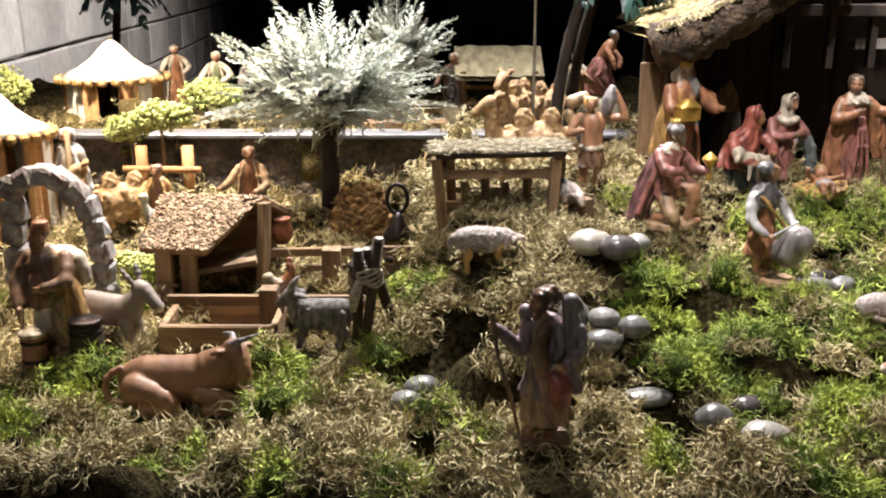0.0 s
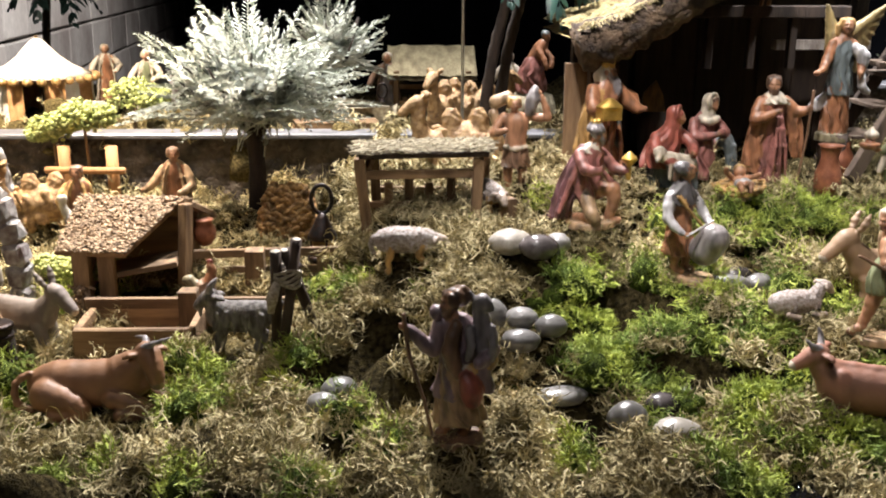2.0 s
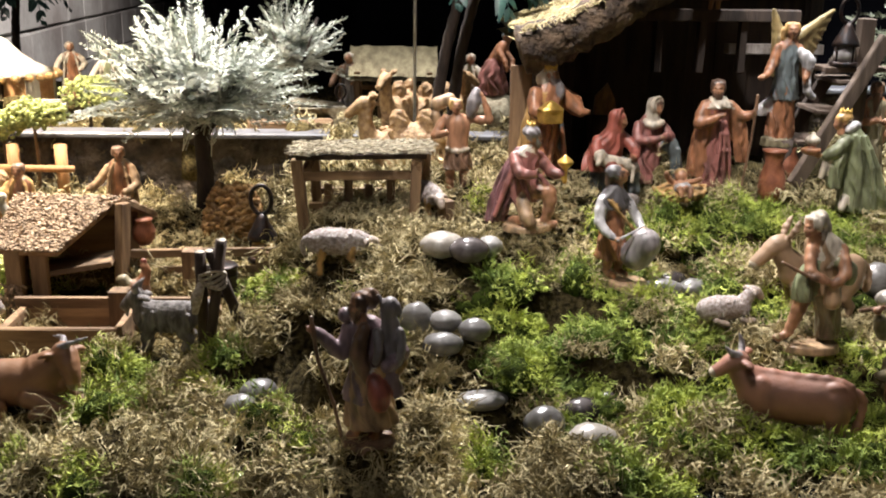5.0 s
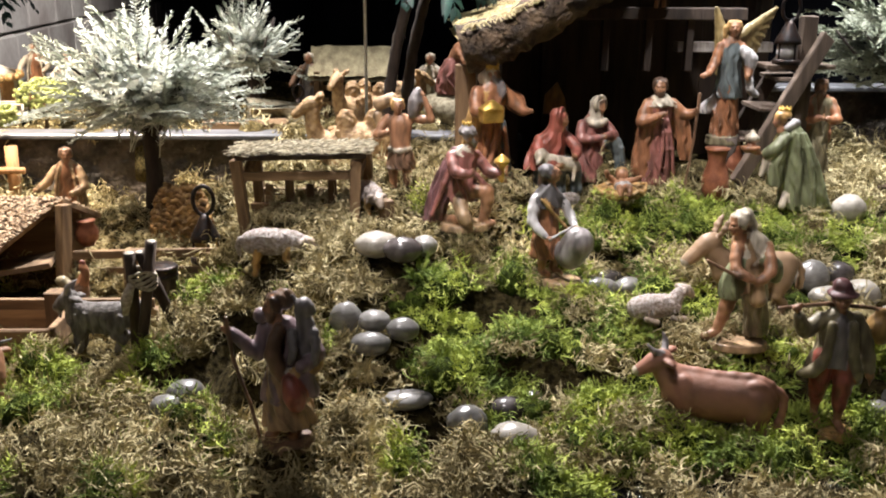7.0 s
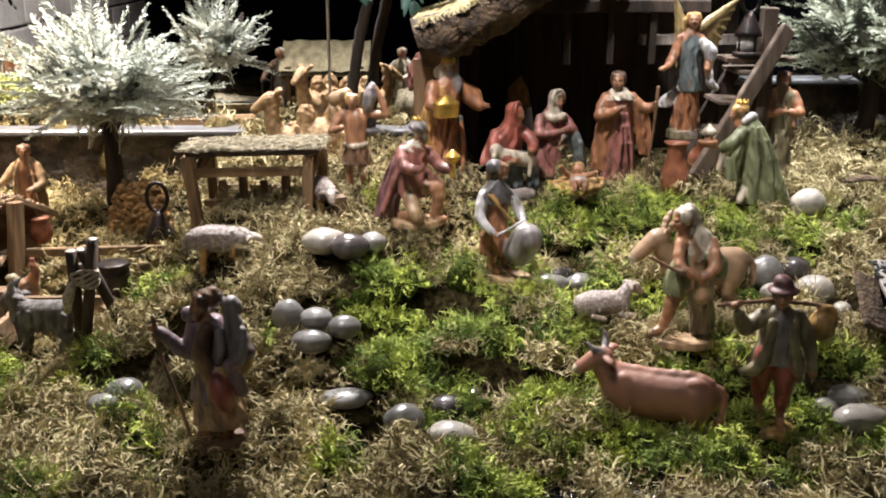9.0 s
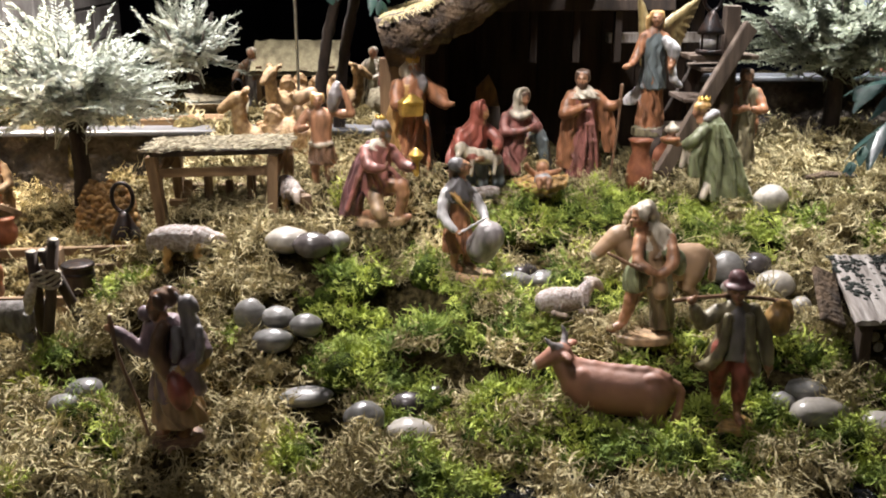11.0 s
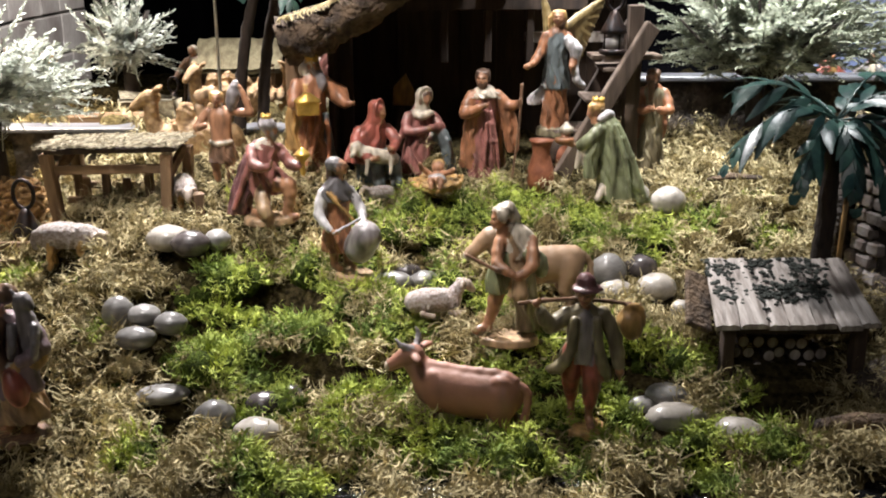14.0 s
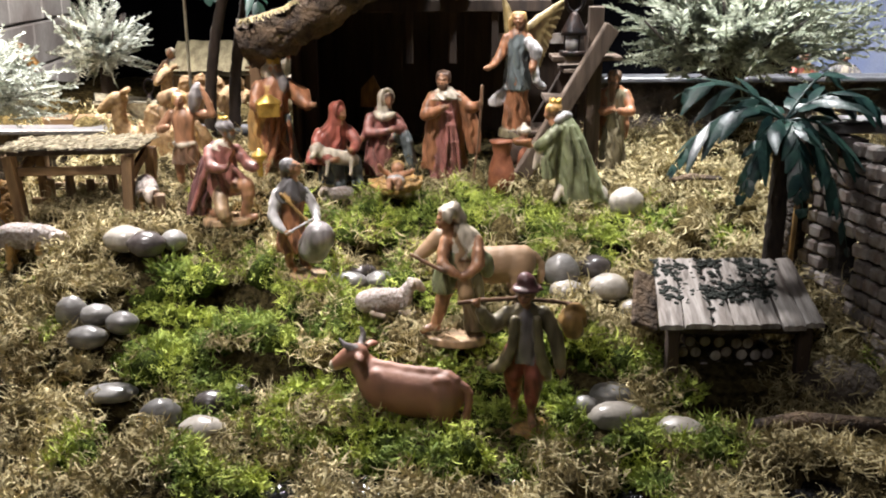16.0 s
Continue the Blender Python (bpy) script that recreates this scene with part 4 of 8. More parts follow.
f.robe(h, CREAM, [(0.60, -0.39, -0.02, 0.07, 0.06), (0.64, -0.39, -0.02, 0.075, 0.065), (0.68, -0.39, -0.02, 0.025, 0.025), (0.70, -0.39, -0.02, 0.02, 0.02)], 0, 0)
f.limb(h, RUST, [(-0.40, -0.03, 0.55), (-0.39, -0.02, 0.61)], [0.05, 0.04])
f.limb(h, CREAM, [(-0.06, -0.08, 0.10), (-0.10, -0.14, 0.02)], [0.05, 0.04])
f.done("green_king_figurine", (0.640, 1.10, 0.140), 0, "bowing crowned king figurine in long green cloak", "figurine", FIGS)

# --- angel on a stump
h = 0.149
f = Fig()
f.disc(h, OLIVE, (0, 0, 0.0), 0.17, 0.15, 0.03)
f.robe(h, RUST, [(0.0, 0, 0, 0.115, 0.11), (0.06, 0, 0, 0.12, 0.115), (0.2, 0, 0, 0.115, 0.105), (0.36, 0, 0, 0.105, 0.095), (0.5, 0, 0, 0.09, 0.08), (0.7, 0, 0, 0.10, 0.075), (0.79, 0, 0, 0.09, 0.065), (0.84, 0, 0, 0.04, 0.04)], 9, 0.13)
f.robe(h, BLUE, [(0.34, 0.005, -0.01, 0.125, 0.11), (0.42, 0.005, -0.01, 0.12, 0.10), (0.55, 0, -0.01, 0.10, 0.09), (0.68, 0, -0.01, 0.105, 0.085), (0.76, 0, -0.01, 0.085, 0.065), (0.80, 0, -0.01, 0.05, 0.05)], 9, 0.12)
f.head(h, (0.01, -0.02, 0.905), SKIN, OCHRE, r=0.058, face=(-0.3, -0.95))
f.limb(h, OCHRE, [(0.05, 0.01, 0.90), (0.065, 0.0, 0.83)], [0.035, 0.03])
f.limb(h, OCHRE, [(-0.05, 0.01, 0.90), (-0.055, 0.0, 0.84)], [0.032, 0.026])
f.limb(h, RUST, [(-0.09, 0, 0.76), (-0.14, -0.03, 0.63), (-0.21, -0.10, 0.55)], [0.046, 0.048, 0.038])
f.hand(h, (-0.25, -0.11, 0.53), (-1, -0.2, -0.2))
f.limb(h, RUST, [(0.09, 0, 0.76), (0.15, -0.05, 0.64), (0.11, -0.13, 0.56)], [0.046, 0.046, 0.038])
f.hand(h, (0.10, -0.15, 0.53), (-0.2, -0.2, -1))
f.limb(h, WHITE, [(0.09, -0.06, 0.72), (0.14, -0.10, 0.66), (0.13, -0.11, 0.56), (0.15, -0.11, 0.42), (0.21, -0.10, 0.37)], [0.058, 0.065, 0.04, 0.04, 0.034])
f.robe(h, WHITE, [(0.20, -0.17, 0.02, 0.05, 0.03), (0.27, -0.155, 0.02, 0.07, 0.035), (0.35, -0.09, 0.02, 0.03, 0.03)], 4, 0.2)
for s, wide in ((-1, 0.28), (1, 1.25)):
    for k in range(15):
        q = k / 14
        base = np.array((s * 0.035, 0.075, 0.72 + 0.06 * q))
        bow = np.array((s * wide * (0.10 + 0.06 * q), 0.115, 0.78 + 0.13 * q))
        tip = np.array((s * wide * (0.17 + 0.17 * q), 0.14 + 0.01 * (k % 2), 0.52 + 0.54 * q))
        f.tube([base * h, bow * h, tip * h], [0.026 * h, 0.030 * h, 0.017 * h], f.c(WING))
f.done("angel_figurine", (0.588, 1.195, 0.205), 4, "winged angel figurine in blue and rust gown", "figurine", FIGS)
m = M()
m.tube([(0, 0, -0.03), (0.002, 0, 0.03), (0, 0, 0.062)], [0.020, 0.017, 0.021], 0, 12, rough=0.1)
solid("wooden_stump", m, [DARKWOOD], (0.588, 1.195, 0.145), 0, "dark wooden stump that carries the angel", "stump")

# --- old bearded man beside the ladder
h = 0.128
f = Fig()
f.robe(h, OLIVE, [(0.0, 0, 0, 0.145, 0.13), (0.2, 0, 0, 0.135, 0.12), (0.45, 0, 0, 0.115, 0.10), (0.62, 0, 0, 0.115, 0.095), (0.76, 0, 0, 0.125, 0.085), (0.83, 0, 0, 0.06, 0.055)], 8, 0.12)
f.robe(h, RUST, [(0.30, -0.02, 0.05, 0.17, 0.11), (0.5, -0.01, 0.04, 0.165, 0.105), (0.68, 0, 0.02, 0.155, 0.10), (0.79, 0, 0.01, 0.11, 0.08), (0.84, 0, 0.0, 0.06, 0.06)], 7, 0.12, phase=0.8)
f.head(h, (-0.01, -0.03, 0.91), SKIN, BROWN, BROWN, r=0.062, face=(-0.3, -0.95), nod=0.35)
f.limb(h, BROWN, [(-0.03, -0.10, 0.84), (-0.03, -0.12, 0.70)], [0.045, 0.025])
f.limb(h, RUST, [(-0.11, 0, 0.76), (-0.14, -0.09, 0.60), (-0.03, -0.16, 0.62)], [0.055, 0.058, 0.045])
f.limb(h, RUST, [(0.11, 0, 0.76), (0.16, -0.09, 0.60), (0.06, -0.16, 0.61)], [0.055, 0.058, 0.045])
f.hand(h, (0.0, -0.20, 0.62), (0, -0.4, 1))
f.done("old_man_figurine", (0.712, 1.205, 0.152), -10, "old bearded man figurine in dark olive and rust robe", "figurine", FIGS)

# --- infant on straw
f = Fig()
f.melting = 0.0012
for k in range(44):
    a = random.uniform(0, 6.28)
    r = random.uniform(0.018, 0.030)
    f.tube([(r * math.cos(a), 0.7 * r * math.sin(a), 0.002), ((r + 0.004) * math.cos(a + 0.5), 0.7 * r * math.sin(a + 0.5), random.uniform(0.004, 0.013)), (r * math.cos(a + 0.9), 0.7 * r * math.sin(a + 0.9), 0.006)], 0.0017, f.c(OCHRE), 5)
f.ell((0, 0, 0.004), (0.030, 0.021, 0.008), f.c(OCHRE), rough=0.3, seed=2)
f.ell((0.001, -0.006, 0.014), (0.010, 0.013, 0.0065), f.c(SKIN))
f.ell((0.001, -0.010, 0.014), (0.011, 0.006, 0.0068), f.c(WHITE), rough=0.2)
f.ell((0.003, 0.011, 0.020), (0.0075, 0.0075, 0.0078), f.c(SKIN))
f.ell((0.003, 0.014, 0.0225), (0.0076, 0.0066, 0.0066), f.c(OCHRE))
f.tube([(-0.008, 0.004, 0.016), (-0.016, 0.002, 0.023), (-0.018, 0.0, 0.029)], [0.0034, 0.003, 0.0026], f.c(SKIN))
f.tube([(0.009, 0.003, 0.016), (0.018, -0.002, 0.020), (0.021, -0.005, 0.024)], [0.0034, 0.003, 0.0026], f.c(SKIN))
for s in (-1, 1):
    f.tube([(0.004 * s, -0.014, 0.014), (0.006 * s, -0.021, 0.018), (0.005 * s, -0.027, 0.011)], [0.0038, 0.0035, 0.0026], f.c(SKIN))
f.done("infant_figurine", (0.440, 1.105, 0.152), 0, "small infant figurine lying on ochre straw crib", "figurine", FIGS, tilt=(12, 0), step=0.0009)

# --- drummer boy looking up
h = 0.125
f = Fig()
f.disc(h, TAN, (0.10, -0.12, -0.02), 0.19, 0.19)
for s in (-1, 1):
    f.limb(h, SKIN, [(0.06 * s, 0, 0.32), (0.06 * s + 0.02, -0.03, 0.17), (0.06 * s + 0.02, 0, 0.05), (0.06 * s + 0.05, -0.07, 0.02)], [0.07, 0.055, 0.035, 0.035])
f.robe(h, RUST, [(0.16, 0, 0, 0.15, 0.14), (0.28, 0, 0, 0.14, 0.125), (0.42, 0, 0, 0.115, 0.10), (0.55, 0, 0, 0.12, 0.09), (0.68, 0, 0, 0.125, 0.085), (0.76, 0, 0, 0.06, 0.05)], 8, 0.11)
f.robe(h, SLATE, [(0.60, -0.01, 0.01, 0.165, 0.12), (0.68, -0.005, 0.01, 0.15, 0.11), (0.75, 0, 0.01, 0.10, 0.08), (0.79, 0, 0, 0.05, 0.05)], 6, 0.10)
f.head(h, (0.03, -0.02, 0.875), SKIN, HAIR, r=0.062, face=(0.8, -0.6), nod=-0.3, hooded=True)
f.robe(h, SLATE, [(0.86, 0.0, 0.01, 0.078, 0.078), (0.91, -0.01, 0.015, 0.084, 0.082), (0.945, -0.01, 0.015, 0.06, 0.06), (0.96, -0.01, 0.015, 0.03, 0.03)], 8, 0.08)
f.limb(h, HAIR, [(-0.03, 0.03, 0.86), (-0.04, 0.04, 0.80)], [0.05, 0.04])
f.limb(h, WHITE, [(-0.12, 0, 0.67), (-0.17, -0.05, 0.50), (-0.12, -0.18, 0.40)], [0.052, 0.054, 0.038])
f.limb(h, WHITE, [(0.12, 0, 0.67), (0.19, -0.06, 0.52), (0.17, -0.18, 0.44)], [0.05, 0.052, 0.036])
f.hand(h, (-0.09, -0.22, 0.38), (1, -0.2, 0.2))
f.hand(h, (0.16, -0.22, 0.44), (-0.6, -0.4, 0))
tr = np.array(Euler((0.5, 0.3, 0)).to_matrix())
c0 = np.array((0.019, -0.028, 0.036))
f.tube([c0 + tr @ np.array((0, 0, -0.010)), c0 + tr @ np.array((0, 0, 0.006))], 0.0165, f.c(GREY))
f.limb(h, WHITE, [(-0.10, -0.23, 0.38), (0.13, -0.27, 0.50)], [0.016, 0.014])
f.limb(h, OCHRE, [(-0.10, -0.08, 0.68), (0.02, -0.12, 0.54), (0.14, -0.15, 0.40)], [0.018, 0.018, 0.018])
f.done("drummer_boy_figurine", (0.336, 0.982, 0.092), 22, "drummer boy figurine in rust smock with grey drum", "figurine", FIGS)

# --- shepherd in profile with a lamb on his shoulder, a red bag and a staff
h = 0.132
f = Fig()
f.disc(h, BROWN, (0, 0, -0.03), 0.2, 0.18)
for s in (-1, 1):
    f.limb(h, SKIN, [(0.07 * s - 0.01, 0, 0.2), (0.07 * s - 0.01, 0, 0.03), (0.07 * s - 0.05, -0.02, 0.0)], [0.05, 0.042, 0.035])
f.robe(h, TAN, [(0.08, 0.01, 0, 0.195, 0.165), (0.16, 0.01, 0, 0.185, 0.155), (0.30, 0, 0, 0.155, 0.13), (0.46, 0, 0, 0.125, 0.10)], 9, 0.07)
f.robe(h, PURPLE, [(0.26, -0.02, 0.0, 0.165, 0.135), (0.36, -0.01, 0.01, 0.15, 0.125), (0.46, 0, 0.01, 0.125, 0.11), (0.60, 0, 0.01, 0.135, 0.11), (0.73, 0, 0.01, 0.135, 0.095), (0.80, -0.01, 0.0, 0.07, 0.06)], 7, 0.10)
f.limb(h, BROWN, [(-0.02, -0.10, 0.76), (-0.06, -0.125, 0.60), (0.0, -0.12, 0.44)], [0.05, 0.065, 0.05])
f.fold(h, CREAM, [(-0.08, -0.10, 0.50), (-0.02, -0.14, 0.48), (0.05, -0.13, 0.50)], 0.022)
f.head(h, (-0.045, -0.03, 0.895), SKIN, HAIR, BROWN, r=0.066, face=(-0.92, -0.38), nod=0.15)
f.blob(h, BROWN, (0.01, -0.02, 0.93), (0.07, 0.07, 0.065), rough=0.25)
f.blob(h, PURPLE, (-0.14, -0.02, 0.82), (0.045, 0.05, 0.05), rough=0.1)
f.limb(h, PURPLE, [(-0.12, 0, 0.73), (-0.16, -0.03, 0.58), (-0.25, -0.05, 0.66), (-0.31, -0.05, 0.72)], [0.058, 0.062, 0.052, 0.040])
f.hand(h, (-0.345, -0.05, 0.735), (-0.5, -0.5, 0.3))
f.limb(h, BROWN, [(-0.345, -0.06, 0.82), (-0.31, -0.075, 0.55), (-0.22, -0.08, 0.26), (-0.17, -0.08, 0.02)], [0.018, 0.017, 0.016, 0.015])
f.limb(h, GREY, [(0.13, -0.05, 0.56), (0.15, -0.06, 0.70), (0.13, -0.08, 0.84)], [0.072, 0.08, 0.056])
f.limb(h, GREY, [(0.12, -0.07, 0.84), (0.14, -0.09, 0.91), (0.19, -0.10, 0.87)], [0.05, 0.062, 0.03])
f.limb(h, GREY, [(0.09, -0.06, 0.92), (0.07, -0.06, 0.96)], [0.022, 0.012])
for x in (0.06, 0.20):
    f.limb(h, GREY, [(x, -0.11, 0.74), (x + 0.01, -0.15, 0.64), (x - 0.01, -0.15, 0.56)], [0.038, 0.032, 0.026])
f.limb(h, PURPLE, [(0.13, 0, 0.72), (0.21, -0.05, 0.58), (0.12, -0.17, 0.54)], [0.06, 0.06, 0.05])
f.limb(h, OCHRE, [(0.06, -0.13, 0.47), (0.15, -0.12, 0.49), (0.21, -0.08, 0.52)], [0.05, 0.062, 0.05])
f.limb(h, RED, [(0.04, -0.17, 0.44), (0.07, -0.18, 0.36), (0.08, -0.17, 0.29)], [0.055, 0.09, 0.07])
f.limb(h, PURPLE, [(0.14, -0.14, 0.46), (0.18, -0.13, 0.36)], [0.06, 0.06])
f.done("shepherd_figurine", (0.086, 0.75, 0.024), 0, "shepherd figurine carrying a lamb, red bag and staff", "figurine", FIGS, step=0.00125)

# --- walking man with hat, stick over the shoulders and basket
h = 0.138
f = Fig()
f.disc(h, OCHRE, (0.02, -0.05, -0.02), 0.17, 0.15)
for s, fy in ((-1, 0.06), (1, -0.07)):
    f.limb(h, RED, [(0.055 * s, 0, 0.47), (0.065 * s, fy * 0.5 - 0.02, 0.32), (0.055 * s, fy * 0.8, 0.20), (0.05 * s, fy, 0.15)], [0.085, 0.078, 0.06, 0.05])
    f.limb(h, SKIN, [(0.05 * s, fy, 0.16), (0.05 * s, fy, 0.04), (0.055 * s, fy - 0.08, 0.01)], [0.036, 0.030, 0.032])
    f.fold(h, RED, [(0.03 * s, fy * 0.6 - 0.06, 0.30), (0.07 * s, fy * 0.6 - 0.06, 0.26)], 0.014)
    f.fold(h, RED, [(0.03 * s, fy * 0.8 - 0.05, 0.21), (0.08 * s, fy * 0.8 - 0.04, 0.18)], 0.014)
f.robe(h, OLIVE, [(0.33, -0.01, 0.05, 0.15, 0.09), (0.42, -0.01, 0.045, 0.14, 0.095), (0.55, 0, 0.02, 0.115, 0.09), (0.68, 0, 0.01, 0.13, 0.09), (0.75, 0, 0.005, 0.115, 0.075), (0.80, 0, 0, 0.055, 0.05)], 6, 0.10)
f.robe(h, GREY, [(0.42, 0, -0.045, 0.075, 0.065), (0.55, 0, -0.05, 0.07, 0.055), (0.70, 0, -0.05, 0.06, 0.045), (0.77, 0, -0.03, 0.035, 0.035)], 0, 0)
f.limb(h, OLIVE, [(-0.07, -0.09, 0.72), (-0.09, -0.10, 0.52), (-0.16, -0.08, 0.40), (-0.22, -0.03, 0.37)], [0.035, 0.04, 0.05, 0.025])
f.limb(h, OLIVE, [(0.07, -0.09, 0.72), (0.09, -0.10, 0.52), (0.13, -0.08, 0.38), (0.15, -0.06, 0.31)], [0.035, 0.04, 0.05, 0.03])
f.head(h, (0.0, -0.03, 0.865), SKIN, HAIR, r=0.062, face=(-0.3, -0.95), hooded=True)
f.robe(h, PLUM, [(0.895, 0.01, -0.01, 0.115, 0.105), (0.912, 0.01, -0.008, 0.105, 0.097), (0.925, 0.01, 0.0, 0.075, 0.075), (0.965, 0.005, 0.0, 0.066, 0.066), (0.995, 0.0, 0.0, 0.035, 0.035), (1.0, 0.0, 0.0, 0.015, 0.015)], 5, 0.05)
f.limb(h, OLIVE, [(-0.11, 0, 0.73), (-0.21, -0.02, 0.66), (-0.28, -0.07, 0.77)], [0.06, 0.064, 0.048])
f.hand(h, (-0.31, -0.085, 0.83), (0.4, -0.4, 0.5))
f.limb(h, OLIVE, [(0.12, 0, 0.73), (0.20, -0.01, 0.57), (0.23, -0.04, 0.40)], [0.062, 0.06, 0.05])
f.hand(h, (0.235, -0.055, 0.355), (0, -0.2, -1), 0.03)
f.limb(h, BROWN, [(-0.42, -0.085, 0.83), (-0.05, 0.03, 0.82), (0.36, 0.05, 0.765)], [0.017, 0.018, 0.016])
f.limb(h, OCHRE, [(0.30, 0.05, 0.66), (0.32, 0.05, 0.60)], [0.10, 0.085])
f.limb(h, OCHRE, [(0.24, 0.05, 0.68), (0.29, 0.04, 0.76), (0.37, 0.04, 0.74), (0.39, 0.05, 0.64)], [0.022, 0.022, 0.022, 0.022])
f.done("walking_man_figurine", (0.567, 0.785, 0.012), 0, "walking man figurine with plum hat, red trousers and carrying stick", "figurine", FIGS, step=0.00125)

# --- stooping drover stepping forward beside his donkey
h = 0.140
f = Fig()
f.disc(h, TAN, (-0.03, -0.03, -0.02), 0.25, 0.15)
f.limb(h, SKIN, [(-0.03, 0, 0.42), (-0.10, -0.04, 0.30), (-0.13, -0.03, 0.16), (-0.17, -0.03, 0.05)], [0.085, 0.068, 0.052, 0.036])
f.limb(h, SKIN, [(-0.16, -0.03, 0.04), (-0.25, -0.06, 0.015)], [0.04, 0.034])
f.robe(h, OLIVE, [(0.01, 0.10, 0.02, 0.085, 0.08), (0.16, 0.10, 0.02, 0.09, 0.085), (0.34, 0.07, 0.01, 0.105, 0.095), (0.46, 0.03, 0, 0.12, 0.10)], 6, 0.15)
f.robe(h, TAN, [(0.34, 0.02, 0, 0.135, 0.115), (0.44, 0.01, 0, 0.125, 0.105), (0.56, 0.0, 0, 0.115, 0.095), (0.68, -0.01, 0, 0.125, 0.09), (0.75, -0.03, -0.01, 0.07, 0.06)], 6, 0.10)
f.robe(h, CREAM, [(0.54, 0.03, 0.01, 0.13, 0.105), (0.64, 0.03, 0.01, 0.14, 0.11), (0.72, 0.01, 0.0, 0.12, 0.09), (0.78, -0.02, -0.01, 0.06, 0.06)], 7, 0.09)
f.robe(h, GREEN, [(0.30, -0.10, -0.07, 0.075, 0.055), (0.40, -0.10, -0.07, 0.085, 0.06), (0.50, -0.09, -0.06, 0.07, 0.055), (0.58, -0.06, -0.05, 0.045, 0.045)], 6, 0.16)
f.limb(h, GREEN, [(0.10, -0.06, 0.58), (0.17, -0.05, 0.53), (0.19, -0.03, 0.45)], [0.055, 0.07, 0.055])
f.head(h, (-0.085, -0.05, 0.83), SKIN, CREAM, r=0.064, face=(-0.9, -0.43), nod=0.45)
f.limb(h, CREAM, [(-0.04, -0.02, 0.88), (0.0, 0.0, 0.80)], [0.06, 0.06])
f.limb(h, SKIN, [(-0.09, -0.07, 0.66), (-0.10, -0.15, 0.53), (-0.03, -0.19, 0.50)], [0.05, 0.046, 0.036])
f.limb(h, SKIN, [(0.12, -0.03, 0.66), (0.13, -0.14, 0.52), (0.04, -0.19, 0.46)], [0.052, 0.048, 0.036])
f.hand(h, (0.0, -0.2, 0.48), (-1, -0.2, 0))
f.limb(h, BROWN, [(0.06, -0.16, 0.44), (-0.10, -0.2, 0.50), (-0.30, -0.2, 0.60)], [0.018, 0.017, 0.015])
f.limb(h, TAN, [(0.05, -0.15, 0.42), (0.06, -0.16, 0.33)], [0.06, 0.072])
f.done("carrier_figurine", (0.512, 0.868, 0.064), -8, "stooping drover figurine in green and tan beside his donkey", "figurine", FIGS, step=0.00125)

# --- porter with a jar raised to his shoulder
h = 0.118
f = Fig()
for s in (-1, 1):
    f.limb(h, SKIN, [(0.07 * s, 0, 0.34), (0.075 * s, -0.02, 0.18), (0.07 * s, 0, 0.03)], [0.08, 0.06, 0.045])
f.robe(h, BROWN, [(0.22, 0, 0, 0.165, 0.14), (0.32, 0, 0, 0.15, 0.125), (0.44, 0, 0, 0.13, 0.105)], 9, 0.13)
f.robe(h, SKIN, [(0.42, 0, -0.01, 0.125, 0.1), (0.56, 0, -0.01, 0.125, 0.1), (0.70, 0, -0.01, 0.145, 0.1), (0.79, 0, 0, 0.07, 0.06)], 4, 0.05)
f.fold(h, CREAM, [(-0.12, -0.04, 0.43), (0.0, -0.105, 0.42), (0.12, -0.04, 0.44)], 0.022)
f.head(h, (-0.02, -0.03, 0.87), SKIN, OCHRE, r=0.066, face=(0.2, -0.98))
f.limb(h, SKIN, [(-0.13, 0, 0.74), (-0.23, -0.08, 0.58), (-0.10, -0.18, 0.62)], [0.055, 0.05, 0.04])
f.limb(h, SKIN, [(0.13, 0, 0.75), (0.32, -0.01, 0.74), (0.25, -0.02, 0.95)], [0.056, 0.05, 0.036])
f.hand(h, (0.23, -0.02, 0.99), (-0.4, 0, 1))
f.limb(h, GREY, [(0.13, -0.03, 0.80), (0.16, -0.02, 0.92), (0.18, 0.0, 1.03)], [0.06, 0.085, 0.045])
f.limb(h, TAN, [(-0.22, 0.04, 0.88), (-0.10, 0.05, 0.93)], [0.09, 0.08])
f.limb(h, TAN, [(-0.24, 0.03, 0.76), (-0.2, 0.04, 0.62)], [0.07, 0.05])
f.done("porter_figurine", (0.181, 1.165, 0.145), -10, "porter figurine in brown carrying a grey jar", "figurine", FIGS)

# --- man with a fez in an ochre-brown cloak, reaching down to a bucket
h = 0.135
f = Fig()
f.disc(h, BROWN, (0, -0.02, 0), 0.27, 0.20)
f.robe(h, TAN, [(0.02, 0.04, 0.0, 0.20, 0.16), (0.15, 0.05, 0.0, 0.20, 0.16), (0.35, 0.04, 0, 0.18, 0.145), (0.55, 0.02, 0, 0.165, 0.125), (0.70, 0.0, 0, 0.15, 0.10), (0.79, -0.03, 0, 0.07, 0.06)], 7, 0.12)
f.robe(h, BROWN, [(0.34, -0.09, -0.06, 0.17, 0.12), (0.45, -0.08, -0.06, 0.18, 0.13), (0.58, -0.06, -0.04, 0.165, 0.12), (0.70, -0.04, -0.02, 0.14, 0.10), (0.79, -0.05, 0, 0.07, 0.06)], 6, 0.12, phase=0.5)
f.robe(h, CREAM, [(0.04, -0.09, -0.10, 0.075, 0.06), (0.2, -0.08, -0.10, 0.075, 0.06), (0.36, -0.06, -0.09, 0.07, 0.05)], 4, 0.12)
